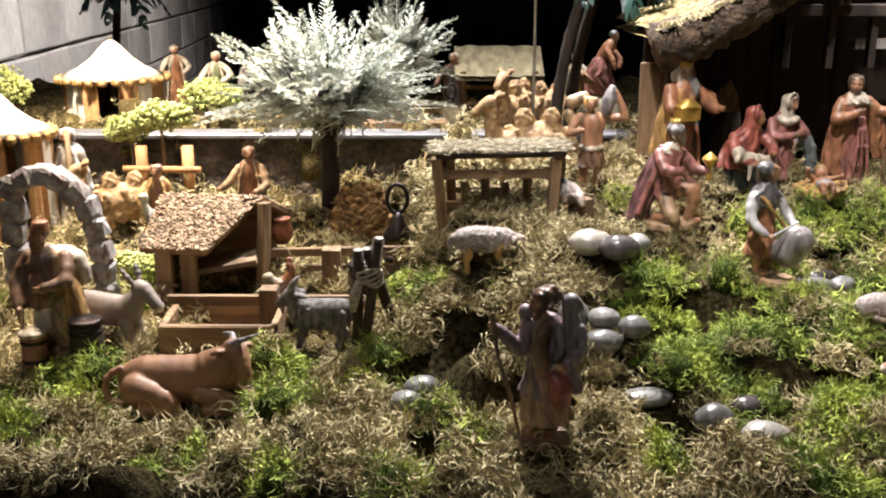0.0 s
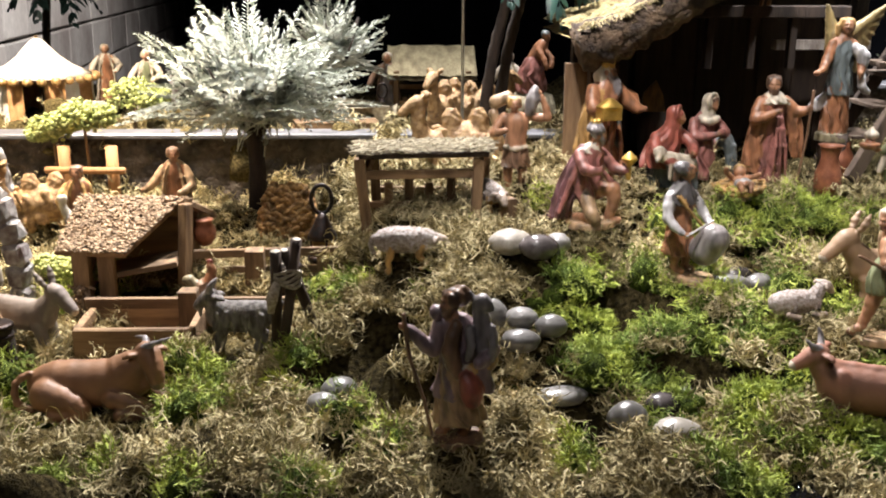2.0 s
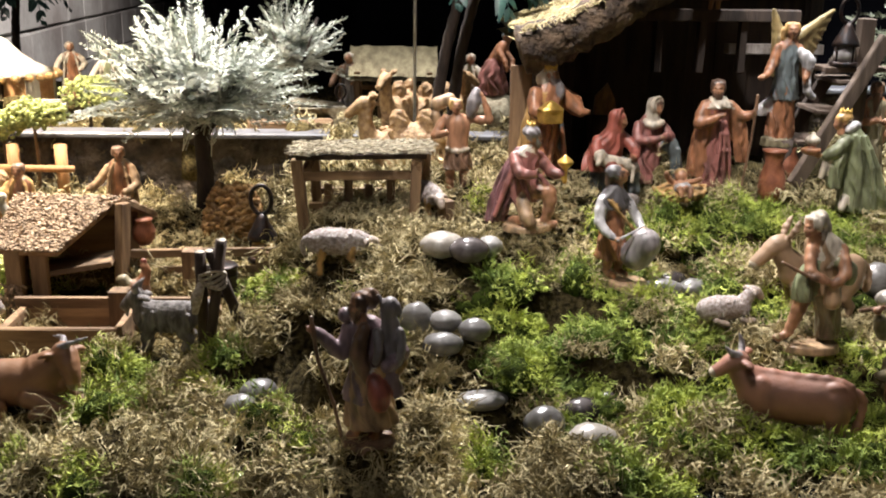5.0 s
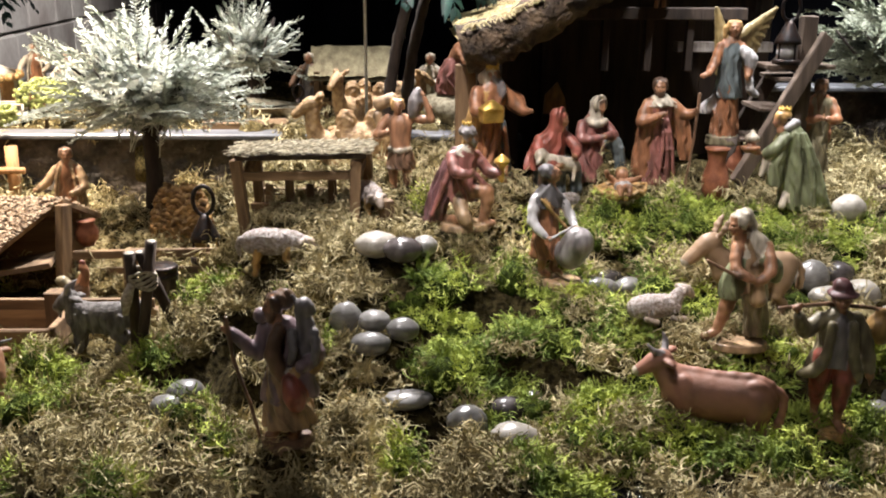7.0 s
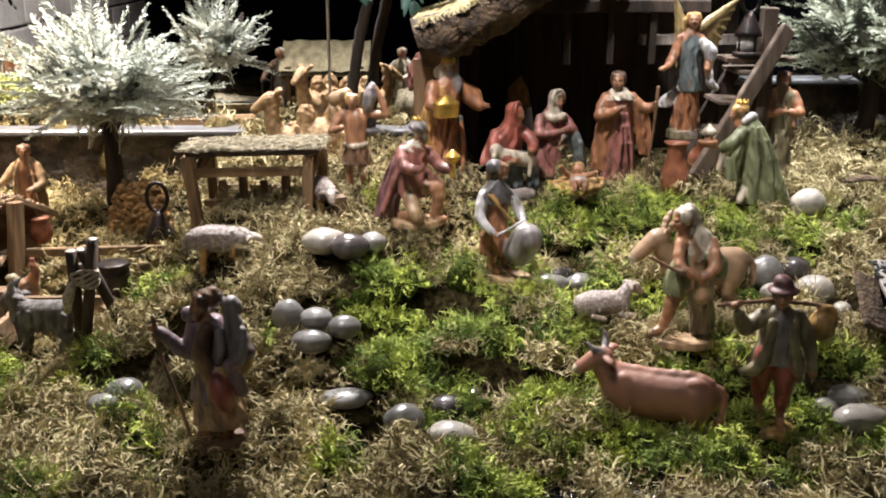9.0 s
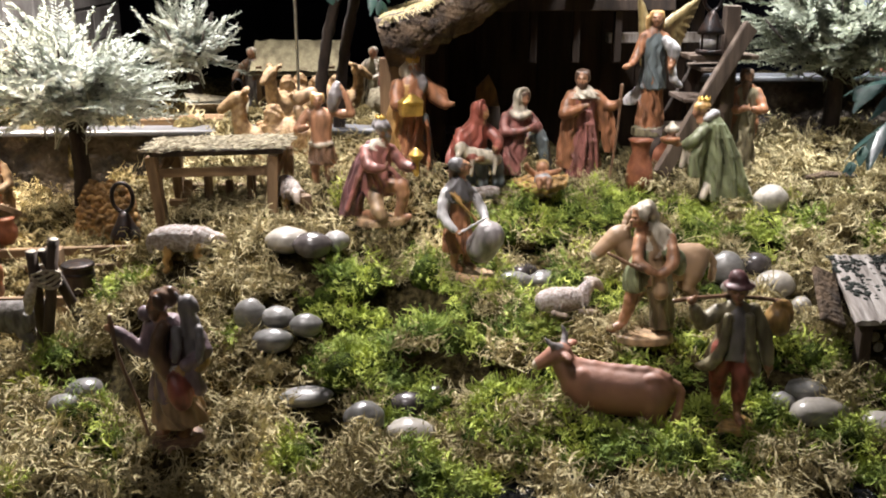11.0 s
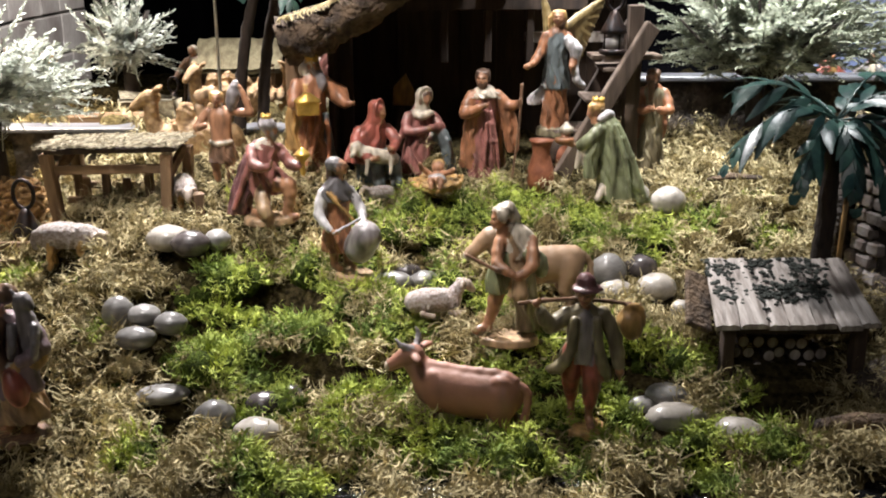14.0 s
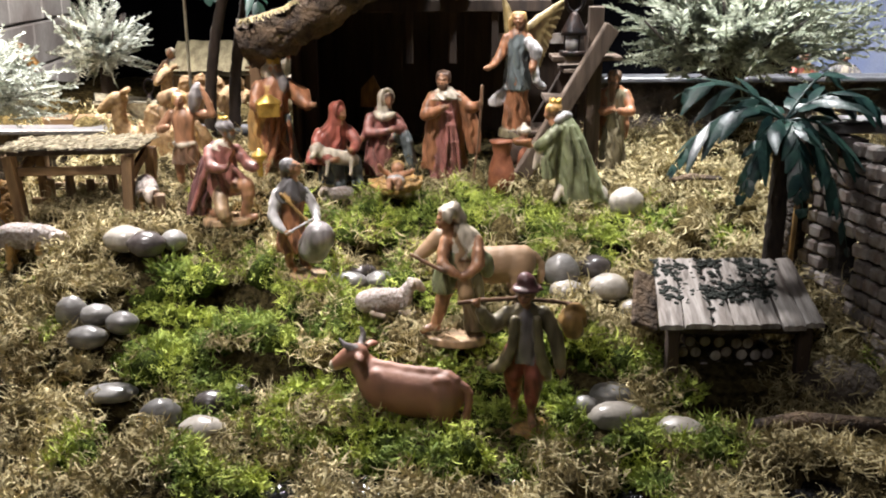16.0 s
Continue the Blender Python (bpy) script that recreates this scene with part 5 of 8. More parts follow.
f.robe(h, OCHRE, [(0.10, 0.17, -0.08, 0.08, 0.09), (0.3, 0.17, -0.08, 0.095, 0.10), (0.5, 0.14, -0.06, 0.085, 0.09), (0.62, 0.09, -0.04, 0.06, 0.06)], 5, 0.12)
f.head(h, (-0.06, -0.04, 0.865), SKIN, HAIR, BROWN, r=0.066, face=(-0.8, -0.6), nod=0.2, hooded=True)
f.robe(h, RUST, [(0.895, -0.05, -0.03, 0.078, 0.078), (0.93, -0.045, -0.03, 0.074, 0.074), (0.975, -0.04, -0.025, 0.064, 0.064), (0.985, -0.04, -0.025, 0.03, 0.03)], 0, 0)
f.limb(h, CREAM, [(0.06, 0.04, 0.74), (0.16, 0.05, 0.66), (0.22, 0.04, 0.52)], [0.05, 0.10, 0.07])
f.limb(h, BROWN, [(-0.15, -0.02, 0.70), (-0.24, -0.08, 0.52), (-0.19, -0.20, 0.38)], [0.075, 0.07, 0.055])
f.hand(h, (-0.17, -0.24, 0.34), (0, -0.2, -1))
f.limb(h, BROWN, [(0.12, -0.04, 0.70), (0.15, -0.16, 0.55), (0.02, -0.22, 0.52)], [0.07, 0.07, 0.052])
f.hand(h, (-0.02, -0.23, 0.51), (-1, -0.2, 0))
f.limb(h, TAN, [(-0.17, -0.25, 0.36), (-0.15, -0.26, 0.14)], [0.026, 0.022])
for s in (-1, 1):
    f.limb(h, SKIN, [(0.08 * s - 0.03, -0.12, 0.03), (0.08 * s - 0.07, -0.2, 0.01)], [0.04, 0.035])
f.done("fez_man_figurine", (-0.396, 0.935, 0.030), 0, "man figurine with fez, brown coat and ochre sack", "figurine", FIGS, step=0.00125)

# --- women and others of the yard and village
f = stand(0.115, RUST, TAN, hair=BROWN, arms=[[(-0.14, 0, 0.74), (-0.24, -0.06, 0.6), (-0.34, -0.1, 0.52)], [(0.14, 0, 0.74), (0.22, -0.08, 0.56), (0.1, -0.2, 0.5)]], face=(0.3, -0.95))
f.done("yard_woman_figurine", (-0.257, 1.265, 0.064), 0, "woman figurine in rust and tan robe behind the hut", "figurine", FIGS, step=0.0015)
f = stand(0.110, RUST, OCHRE, hair=BROWN, arms=[[(-0.14, 0, 0.74), (-0.2, -0.1, 0.6), (-0.1, -0.2, 0.5)]])
f.done("goose_woman_figurine", (-0.362, 1.20, 0.058), 0, "woman figurine with ochre bundle beside a goose", "figurine", FIGS, step=0.0015)
VILLAGE = [(-0.405, 1.75, 0.150, GREEN, CREAM, 0), (-0.52, 1.9, 0.15, RUST, CREAM, 20), (0.02, 1.72, 0.150, GREY, BROWN, -20), (0.232, 1.70, 0.152, OLIVE, CREAM, -30), (1.09, 1.60, 0.152, OCHRE, RED, 20), (1.15, 1.58, 0.152, CREAM, GREY, -20), (-0.30, 1.85, 0.15, RUST, OCHRE, 40)]
for x, y, z, a, b2, yaw in VILLAGE:
    f = stand(0.115, a, b2, hair=CREAM, arms=[[(-0.13, 0, 0.76), (-0.24, -0.05, 0.62), (-0.26, -0.14, 0.52)], [(0.13, 0, 0.76), (0.24, -0.05, 0.64), (0.14, -0.2, 0.56)]])
    f.done("villager_figurine", (x, y, z), yaw, "small villager figurine in coloured robe on the terrace", "figurine", FIGS, step=0.0020)

# ------------------------------------------------------------------ animals


def beast(body, legs, material, neck, head, ears=(), horns=(), tail=None, hornmat=None, flat=1.3, rough=0.0):
    """A standing or lying animal facing -x; rows are x, y, z, radius in metres."""
    f = Fig()
    f.melting = 0.003
    k = f.c(material)
    f.tube([p[:3] for p in body], [p[3] * 0.84 for p in body], k, 18, flat, rough)
    f.tube([p[:3] for p in neck], [p[3] for p in neck], k, 12, 1.15)
    f.tube([p[:3] for p in head], [p[3] for p in head], k, 12)
    for leg in legs:
        f.tube([p[:3] for p in leg], [p[3] for p in leg], k, 8)
    for e in ears:
        f.tube(e, [0.0018, 0.0042, 0.0012], k, 6, 0.6)
    for e in horns:
        f.tube(e, [0.0032, 0.0025, 0.0010], f.c(hornmat or GREY), 6)
    if tail:
        f.tube(tail, [0.0032] * (len(tail) - 1) + [0.0044], k, 6)
    return f


def four(x0, x1, w, top, r, foot=0.0):
    out = []
    for x, bend in ((x0, 0.002), (x1, -0.004)):
        for s in (-1, 1):
            out.append([(x, s * w, top, r * 1.8), (x + bend, s * w, top * 0.62, r * 1.25), (x - bend, s * w, top * 0.40, r * 0.95), (x, s * w, foot + 0.005, r * 0.8), (x - 0.002, s * w, foot, r * 1.1)])
    return out


# standing cow: flat back, hip bones, dewlap
f = beast([(-0.036, 0, 0.045, 0.019), (-0.018, 0, 0.0425, 0.0215), (0.008, 0, 0.0415, 0.0215), (0.028, 0, 0.0435, 0.0205), (0.044, 0, 0.046, 0.017)], four(-0.028, 0.042, 0.010, 0.042, 0.0046), COWHIDE,
          [(-0.034, 0, 0.049, 0.0155), (-0.046, 0, 0.059, 0.0120), (-0.053, -0.002, 0.069, 0.0098)], [(-0.050, -0.002, 0.074, 0.0085), (-0.056, -0.004, 0.0735, 0.0092), (-0.066, -0.007, 0.067, 0.0066), (-0.073, -0.009, 0.062, 0.0052)],
          [[(-0.049, -0.008, 0.076), (-0.043, -0.016, 0.0765), (-0.039, -0.021, 0.074)], [(-0.049, 0.006, 0.077), (-0.046, 0.016, 0.079), (-0.042, 0.022, 0.077)]],
          [[(-0.053, -0.006, 0.081), (-0.060, -0.012, 0.085), (-0.066, -0.012, 0.091)], [(-0.051, 0.004, 0.082), (-0.052, 0.011, 0.089), (-0.055, 0.011, 0.097)]],
          [(0.056, 0, 0.058), (0.063, 0, 0.050), (0.062, -0.002, 0.034), (0.059, -0.003, 0.020)])
k = f.c(COWHIDE)
for s in (-1, 1):
    f.ell((0.038, 0.007 * s, 0.060), (0.009, 0.006, 0.007), k)
    f.ell((0.040, 0.011 * s, 0.040), (0.0135, 0.008, 0.019), k)
    f.ell((-0.029, 0.011 * s, 0.045), (0.011, 0.0075, 0.019), k)
f.tube([(-0.034, 0, 0.066), (0.0, 0, 0.0645), (0.03, 0, 0.0665), (0.05, 0, 0.062)], 0.0040, k)
f.tube([(-0.038, 0, 0.038), (-0.047, -0.001, 0.047), (-0.053, -0.003, 0.060)], [0.006, 0.005, 0.004], k)
f.ell((-0.0745, -0.009, 0.0615), (0.0042, 0.0052, 0.0048), f.c(CREAM))
f.done("cow_figurine", (0.464, 0.785, 0.0), -22, "red-brown standing cow figurine on the moss", "figurine", "animal figurines", scale=0.93, step=0.00125)

# lying ox, head up, long horn swept back
f = beast([(-0.056, 0, 0.026, 0.018), (-0.040, 0, 0.027, 0.0235), (-0.012, 0, 0.026, 0.0245), (0.016, 0, 0.028, 0.0235), (0.034, 0, 0.031, 0.018)], [], OXHIDE,
          [(0.024, 0, 0.036, 0.019), (0.040, -0.001, 0.045, 0.0145), (0.049, -0.004, 0.053, 0.012)], [(0.046, -0.002, 0.060, 0.0095), (0.052, -0.007, 0.056, 0.0108), (0.0575, -0.014, 0.044, 0.0085), (0.060, -0.017, 0.034, 0.0066)],
          [[(0.043, -0.009, 0.060), (0.034, -0.014, 0.061), (0.028, -0.016, 0.058)], [(0.052, 0.004, 0.060), (0.060, 0.008, 0.060), (0.064, 0.010, 0.057)]],
          [[(0.047, -0.007, 0.066), (0.056, -0.010, 0.071), (0.074, -0.008, 0.077)], [(0.046, 0.004, 0.067), (0.044, 0.010, 0.070), (0.034, 0.012, 0.071)]],
          [(-0.066, -0.006, 0.040), (-0.078, -0.012, 0.032), (-0.076, -0.018, 0.014), (-0.062, -0.022, 0.008)], flat=1.15)
k = f.c(OXHIDE)
f.tube([(0.016, -0.017, 0.018), (0.044, -0.024, 0.012), (0.050, -0.026, 0.006), (0.024, -0.029, 0.005)], [0.011, 0.0085, 0.007, 0.006], k)
f.tube([(0.03, 0.014, 0.016), (0.055, 0.010, 0.009), (0.062, 0.0, 0.005)], [0.010, 0.007, 0.006], k)
f.tube([(-0.046, -0.018, 0.022), (-0.018, -0.025, 0.015), (-0.012, -0.028, 0.006), (-0.040, -0.030, 0.005)], [0.017, 0.010, 0.0075, 0.006], k)
f.tube([(0.036, -0.004, 0.020), (0.050, -0.010, 0.030), (0.056, -0.014, 0.040)], [0.006, 0.005, 0.004], k)
f.ell((0.0605, -0.019, 0.032), (0.0062, 0.0052, 0.0048), f.c(TAN))
f.done("ox_figurine", (-0.238, 0.835, 0.010), 0, "brown ox figurine lying on the moss", "figurine", "animal figurines", scale=0.93, step=0.00125)


def sheep(name, loc, yaw, label, lying=False, scale=1.0, down=0.0, turn=0.0):
    """Sheep facing +x with hanging locks of wool."""
    f = Fig()
    f.melting = 0.0014
    k = f.c(WOOL)
    z0 = 0.020 if lying else 0.040
    f.tube([(-0.028, 0, z0), (-0.012, 0, z0 + 0.001), (0.010, 0, z0), (0.025, 0, z0 + 0.001)], [0.0145, 0.0165, 0.0155, 0.013], k, flat=1.05)
    for i in range(64):
        a, b2 = random.uniform(-0.038, 0.032), random.uniform(-0.15, 3.29)
        r = 0.0165 - 6 * a * a
        p = np.array((a, r * math.cos(b2), z0 + r * math.sin(b2)))
        q = p + np.array((-0.0015 + random.uniform(-0.001, 0.001), 0.0022 * math.cos(b2), -random.uniform(0.004, 0.008) * (0.35 + abs(math.cos(b2)))))
        f.tube([p, q], [0.0021, 0.0012], k)
    hz = z0 - 0.004 - down
    e = turn * 0.010
    f.tube([(0.024, 0, z0 + 0.004), (0.038, e * 0.6, hz + 0.008)], [0.0115, 0.0085], k)
    f.tube([(0.037, e * 0.7, hz + 0.010), (0.045, e, hz + 0.007), (0.053, e * 1.3, hz - 0.001)], [0.0066, 0.0072, 0.0046], f.c(WOOLFACE))
    for q in (-1, 1):
        f.tube([(0.039, e + 0.005 * q, hz + 0.012), (0.036, e + 0.011 * q, hz + 0.011), (0.034, e + 0.016 * q, hz + 0.008)], [0.0018, 0.0030, 0.0014], f.c(WOOLFACE))
    if lying:
        f.tube([(0.02, -0.014, 0.006), (0.038, -0.014, 0.004), (0.026, -0.016, 0.003)], 0.0038, f.c(WOOLFACE))
        f.tube([(-0.02, -0.015, 0.007), (-0.005, -0.018, 0.003)], 0.004, f.c(WOOLFACE))
    else:
        for leg in four(-0.023, 0.019, 0.008, 0.034, 0.0038):
            f.tube([p[:3] for p in leg], [p[3] for p in leg], f.c(OCHRE))
        f.tube([(-0.042, 0, z0 + 0.004), (-0.046, 0, z0 - 0.006), (-0.044, 0, z0 - 0.016)], [0.004, 0.0036, 0.0026], k)
    return f.done(name, loc, yaw, label, "figurine", "animal figurines", scale=scale, step=0.00125)


sheep("grazing_sheep_figurine", (0.046, 1.000, 0.090), 0, "woolly grey-white sheep figurine grazing on a mossy mound", scale=0.84, down=0.004)
sheep("lying_sheep_figurine", (0.438, 0.905, 0.068), 10, "grey woolly sheep figurine lying on the moss", True, 0.72, -0.018)
sheep("stall_sheep_figurine", (0.145, 1.11, 0.122), -70, "small sheep figurine beside the wooden stall", False, 0.75, 0.004)
sheep("crib_lamb_figurine", (0.374, 1.095, 0.139), -160, "small cream lamb figurine lying near the crib", True, 0.45, -0.010, 1.0)

# goat with hanging grey coat
f = beast([(0.026, 0, 0.034, 0.013), (0.012, 0, 0.032, 0.0145), (-0.006, 0, 0.032, 0.0145), (-0.022, 0, 0.034, 0.013)], four(-0.018, 0.022, 0.007, 0.026, 0.004), GOATHAIR, [(-0.018, 0, 0.039, 0.011), (-0.028, 0, 0.049, 0.0075)], [(-0.024, 0, 0.055, 0.0058), (-0.029, 0, 0.0535, 0.0066), (-0.037, -0.001, 0.047, 0.0046), (-0.041, -0.001, 0.043, 0.0034)],
          [[(-0.024, -0.006, 0.055), (-0.016, -0.012, 0.056), (-0.011, -0.015, 0.054)], [(-0.024, 0.005, 0.053), (-0.020, 0.011, 0.053), (-0.016, 0.015, 0.050)]], [[(-0.027, -0.003, 0.060), (-0.026, -0.006, 0.066), (-0.021, -0.007, 0.072)], [(-0.027, 0.003, 0.060), (-0.025, 0.005, 0.066), (-0.020, 0.006, 0.071)]], [(0.032, 0, 0.042), (0.038, 0, 0.047), (0.043, 0, 0.046)])
for i in range(34):
    a, s = random.uniform(-0.024, 0.028), random.choice((-1, 1))
    z = random.uniform(0.028, 0.042)
    f.tube([(a, 0.0115 * s, z), (a + 0.002, 0.0128 * s, z - random.uniform(0.008, 0.014))], [0.0019, 0.0011], f.c(GOATHAIR))
f.tube([(-0.038, 0, 0.041), (-0.038, 0, 0.033)], [0.003, 0.0014], f.c(GOATHAIR))
f.done("goat_figurine", (-0.128, 0.942, 0.028), 0, "grey shaggy goat figurine beside the trough", "figurine", "animal figurines", step=0.0009)


def donkey(name, loc, yaw, material, label, scale=1.0, tilt=(0, 0), stride=0.0, muzzle=None):
    legs = four(-0.026, 0.034, 0.009, 0.042, 0.0048)
    if stride:
        legs = [[(x - stride * (0.042 - z) * (1 if x < 0 else -0.5), y, z, r) for x, y, z, r in leg] for leg in legs]
    f = beast([(0.040, 0, 0.056, 0.0165), (0.018, 0, 0.053, 0.0185), (-0.008, 0, 0.053, 0.018), (-0.030, 0, 0.056, 0.0165)], legs, material,
              [(-0.026, 0, 0.059, 0.0145), (-0.042, 0, 0.074, 0.0105), (-0.048, 0, 0.083, 0.009)], [(-0.043, 0, 0.088, 0.0085), (-0.051, 0, 0.086, 0.0095), (-0.063, 0, 0.075, 0.0075), (-0.072, 0, 0.067, 0.0062)],
              [[(-0.042, -0.006, 0.093), (-0.036, -0.010, 0.104), (-0.032, -0.011, 0.116)], [(-0.042, 0.006, 0.093), (-0.036, 0.011, 0.104), (-0.030, 0.013, 0.115)]], (), [(0.052, 0, 0.064), (0.060, 0, 0.052), (0.059, 0, 0.034)])
    k = f.c(material)
    f.tube([(-0.030, 0, 0.074), (-0.042, 0, 0.086), (-0.047, 0, 0.094)], [0.003, 0.0035, 0.0028], f.c(HAIR))
    for s in (-1, 1):
        f.ell((0.034, 0.010 * s, 0.048), (0.013, 0.008, 0.017), k)
    f.ell((-0.0735, 0, 0.0655), (0.005, 0.0058, 0.0055), f.c(muzzle or CREAM))
    return f.done(name, loc, yaw, label, "figurine", "animal figurines", scale=scale, tilt=tilt, step=0.00125)


donkey("donkey_figurine", (-0.350, 0.965, 0.012), 158, DONKEY, "grey donkey figurine stepping out beside the man with fez", 0.84, stride=0.45)
donkey("load_donkey_figurine", (0.541, 0.935, 0.060), 4, TANHIDE, "tan donkey figurine standing behind the drover", 0.94)


def camel(name, loc, yaw, label, scale=1.0):
    f = beast([(0.034, 0, 0.046, 0.020), (0.012, 0, 0.049, 0.024), (-0.01, 0, 0.049, 0.0235), (-0.03, 0, 0.046, 0.019)], four(-0.024, 0.03, 0.011, 0.03, 0.007), CAMELHAIR,
              [(-0.025, 0, 0.046, 0.016), (-0.044, 0, 0.054, 0.012), (-0.053, 0, 0.074, 0.0085), (-0.052, 0, 0.092, 0.0075)], [(-0.048, 0, 0.099, 0.0070), (-0.055, 0, 0.099, 0.0078), (-0.065, 0, 0.093, 0.0056), (-0.073, 0, 0.087, 0.0048)], [[(-0.048, -0.005, 0.103), (-0.044, -0.009, 0.108), (-0.042, -0.011, 0.111)], [(-0.048, 0.005, 0.103), (-0.044, 0.009, 0.108), (-0.042, 0.011, 0.111)]], (), [(0.046, 0, 0.05), (0.052, 0, 0.03)])
    k = f.c(CAMELHAIR)
    for x in (-0.014, 0.018):
        f.ell((x, 0, 0.075), (0.012, 0.011, 0.018), k, rough=0.2)
    for i in range(46):
        a, s = random.uniform(-0.034, 0.036), random.choice((-1, 1))
        z = random.uniform(0.034, 0.07)
        f.tube([(a, 0.0175 * s, z), (a + 0.003, 0.0195 * s, z - 0.010)], [0.0036, 0.0020], k)
    for i in range(12):
        z = 0.05 + 0.045 * i / 11
        f.tube([(-0.050 - 0.004 * (i % 2), random.choice((-1, 1)) * 0.007, z), (-0.050, 0, z - 0.012)], [0.0030, 0.0014], k)
    return f.done(name, loc, yaw, label, "figurine", "animal figurines", scale=scale, step=0.0015)


camel("camel_figurine", (0.125, 1.29, 0.120), 8, "tan two-humped camel figurine kneeling behind the stall", 1.15)
camel("camel_figurine", (0.115, 1.48, 0.152), 60, "tan camel figurine standing on the terrace", 1.0)
camel("camel_figurine", (0.165, 1.50, 0.152), 200, "tan camel figurine standing on the terrace", 0.95)
camel("camel_figurine", (-0.425, 1.25, 0.060), 20, "tan camel figurine behind the stone arch", 0.95)

# ------------------------------------------------------------------ pebbles


def pebble(x, y, z, rx, ry, rz, material, yaw=0, tilt=(0, 0), label="smooth grey river pebble on the moss"):
    m = M()
    m.ell((0, 0, 0), (rx, ry, rz * 0.94), 0, 22, 14, None, 0.09, x * 31 + y * 17)
    return solid("pebble", m, [material], (x, y, z), yaw, label, "pebble", "river pebbles", tilt=tilt)


DARKP, PALEP = "smooth dark polished river pebble on the moss", "smooth pale grey river pebble on the moss"
PEBBLES = [
    (0.241, 0.782, 0.017, 0.019, 0.016, 0.017, PEBBLE, 20), (0.282, 0.766, 0.011, 0.022, 0.016, 0.013, PEBBLEPALE, -10), (0.281, 0.812, 0.016, 0.018, 0.014, 0.012, PEBBLEDARK, 5), (0.305, 0.822, 0.018, 0.011, 0.010, 0.012, PEBBLEDARK, 40),
    (0.187, 0.815, 0.024, 0.025, 0.015, 0.009, PEBBLE, 8), (-0.034, 0.823, 0.015, 0.016, 0.014, 0.013, PEBBLE, 10), (-0.020, 0.840, 0.023, 0.018, 0.014, 0.012, PEBBLE, 25),
    (0.128, 0.892, 0.076, 0.016, 0.014, 0.018, PEBBLE, 0), (0.156, 0.882, 0.077, 0.016, 0.013, 0.011, PEBBLE, 0), (0.184, 0.872, 0.072, 0.016, 0.013, 0.012, PEBBLE, 0), (0.153, 0.860, 0.062, 0.020, 0.014, 0.012, PEBBLE, 0),
    (0.156, 0.988, 0.124, 0.024, 0.018, 0.015, PEBBLEPALE, 0), (0.184, 0.970, 0.123, 0.021, 0.016, 0.015, PEBBLEDARK, 0), (0.207, 0.990, 0.122, 0.014, 0.012, 0.012, PEBBLE, 0),
    (0.395, 0.980, 0.079, 0.022, 0.012, 0.010, PEBBLE, -20), (0.408, 0.998, 0.084, 0.016, 0.012, 0.008, PEBBLEDARK, 0), (0.428, 0.982, 0.078, 0.016, 0.013, 0.011, PEBBLE, 10),
    (0.622, 0.968, 0.092, 0.019, 0.015, 0.020, PEBBLE, 0), (0.659, 0.990, 0.089, 0.020, 0.015, 0.015, PEBBLEDARK, 0), (0.670, 0.953, 0.079, 0.021, 0.017, 0.016, PEBBLEPALE, 0), (0.624, 0.930, 0.082, 0.019, 0.014, 0.013, PEBBLEPALE, -10), (0.690, 0.928, 0.064, 0.010, 0.010, 0.010, PEBBLEPALE, 0),
    (0.710, 1.087, 0.137, 0.021, 0.015, 0.020, PEBBLEPALE, 0), (0.677, 1.102, 0.143, 0.014, 0.012, 0.014, PEBBLEPALE, 0),
    (0.651, 0.815, 0.021, 0.023, 0.016, 0.011, PEBBLE, -5), (0.627, 0.806, 0.013, 0.013, 0.011, 0.011, PEBBLE, 0), (0.654, 0.785, 0.012, 0.028, 0.017, 0.015, PEBBLEPALE, 0), (0.706, 0.764, 0.010, 0.022, 0.016, 0.012, PEBBLEPALE, -25),
]
for x, y, z, rx, ry, rz, pm, yaw in PEBBLES:
    lab = DARKP if pm == PEBBLEDARK else PALEP if pm == PEBBLEPALE else "smooth grey river pebble on the moss"
    pebble(x, y, z, rx, ry, rz, pm, yaw, label=lab)

# ------------------------------------------------------------------ hut, trough and fence of the yard


def timber(name, a, b, w, t, material, parent, roll=0.0, label="", jitter=0.0006):
    m = M()
    m.beam(a, b, w, t, 0, roll, 0.001, jitter)
    return part(name, m, material, parent, label)


hut = thing("farm_hut", (-0.26, 1.06, 0.03), 0, "small wooden farm hut with bark-chip roof", "hut")
HX, HY, HZ = -0.26, 1.06, 0.03


def at(x, y, z):
    return (x - HX, y - HY, z - HZ)


def quad_roof(a, b, c, d, thick):
    """A roof sheet over corners a, b (ridge) and c, d (eave)."""
    m = M()
    P = [np.array(p, float) for p in (a, b, d, c)]
    n = np.cross(P[1] - P[0], P[3] - P[0])
    n /= np.linalg.norm(n)
    n = n if n[2] > 0 else -n
    V = [p for p in P] + [p - n * thick for p in P]
    m.add(V, [(0, 1, 2, 3), (7, 6, 5, 4), (0, 4, 5, 1), (1, 5, 6, 2), (2, 6, 7, 3), (3, 7, 4, 0)])
    return m, P, n


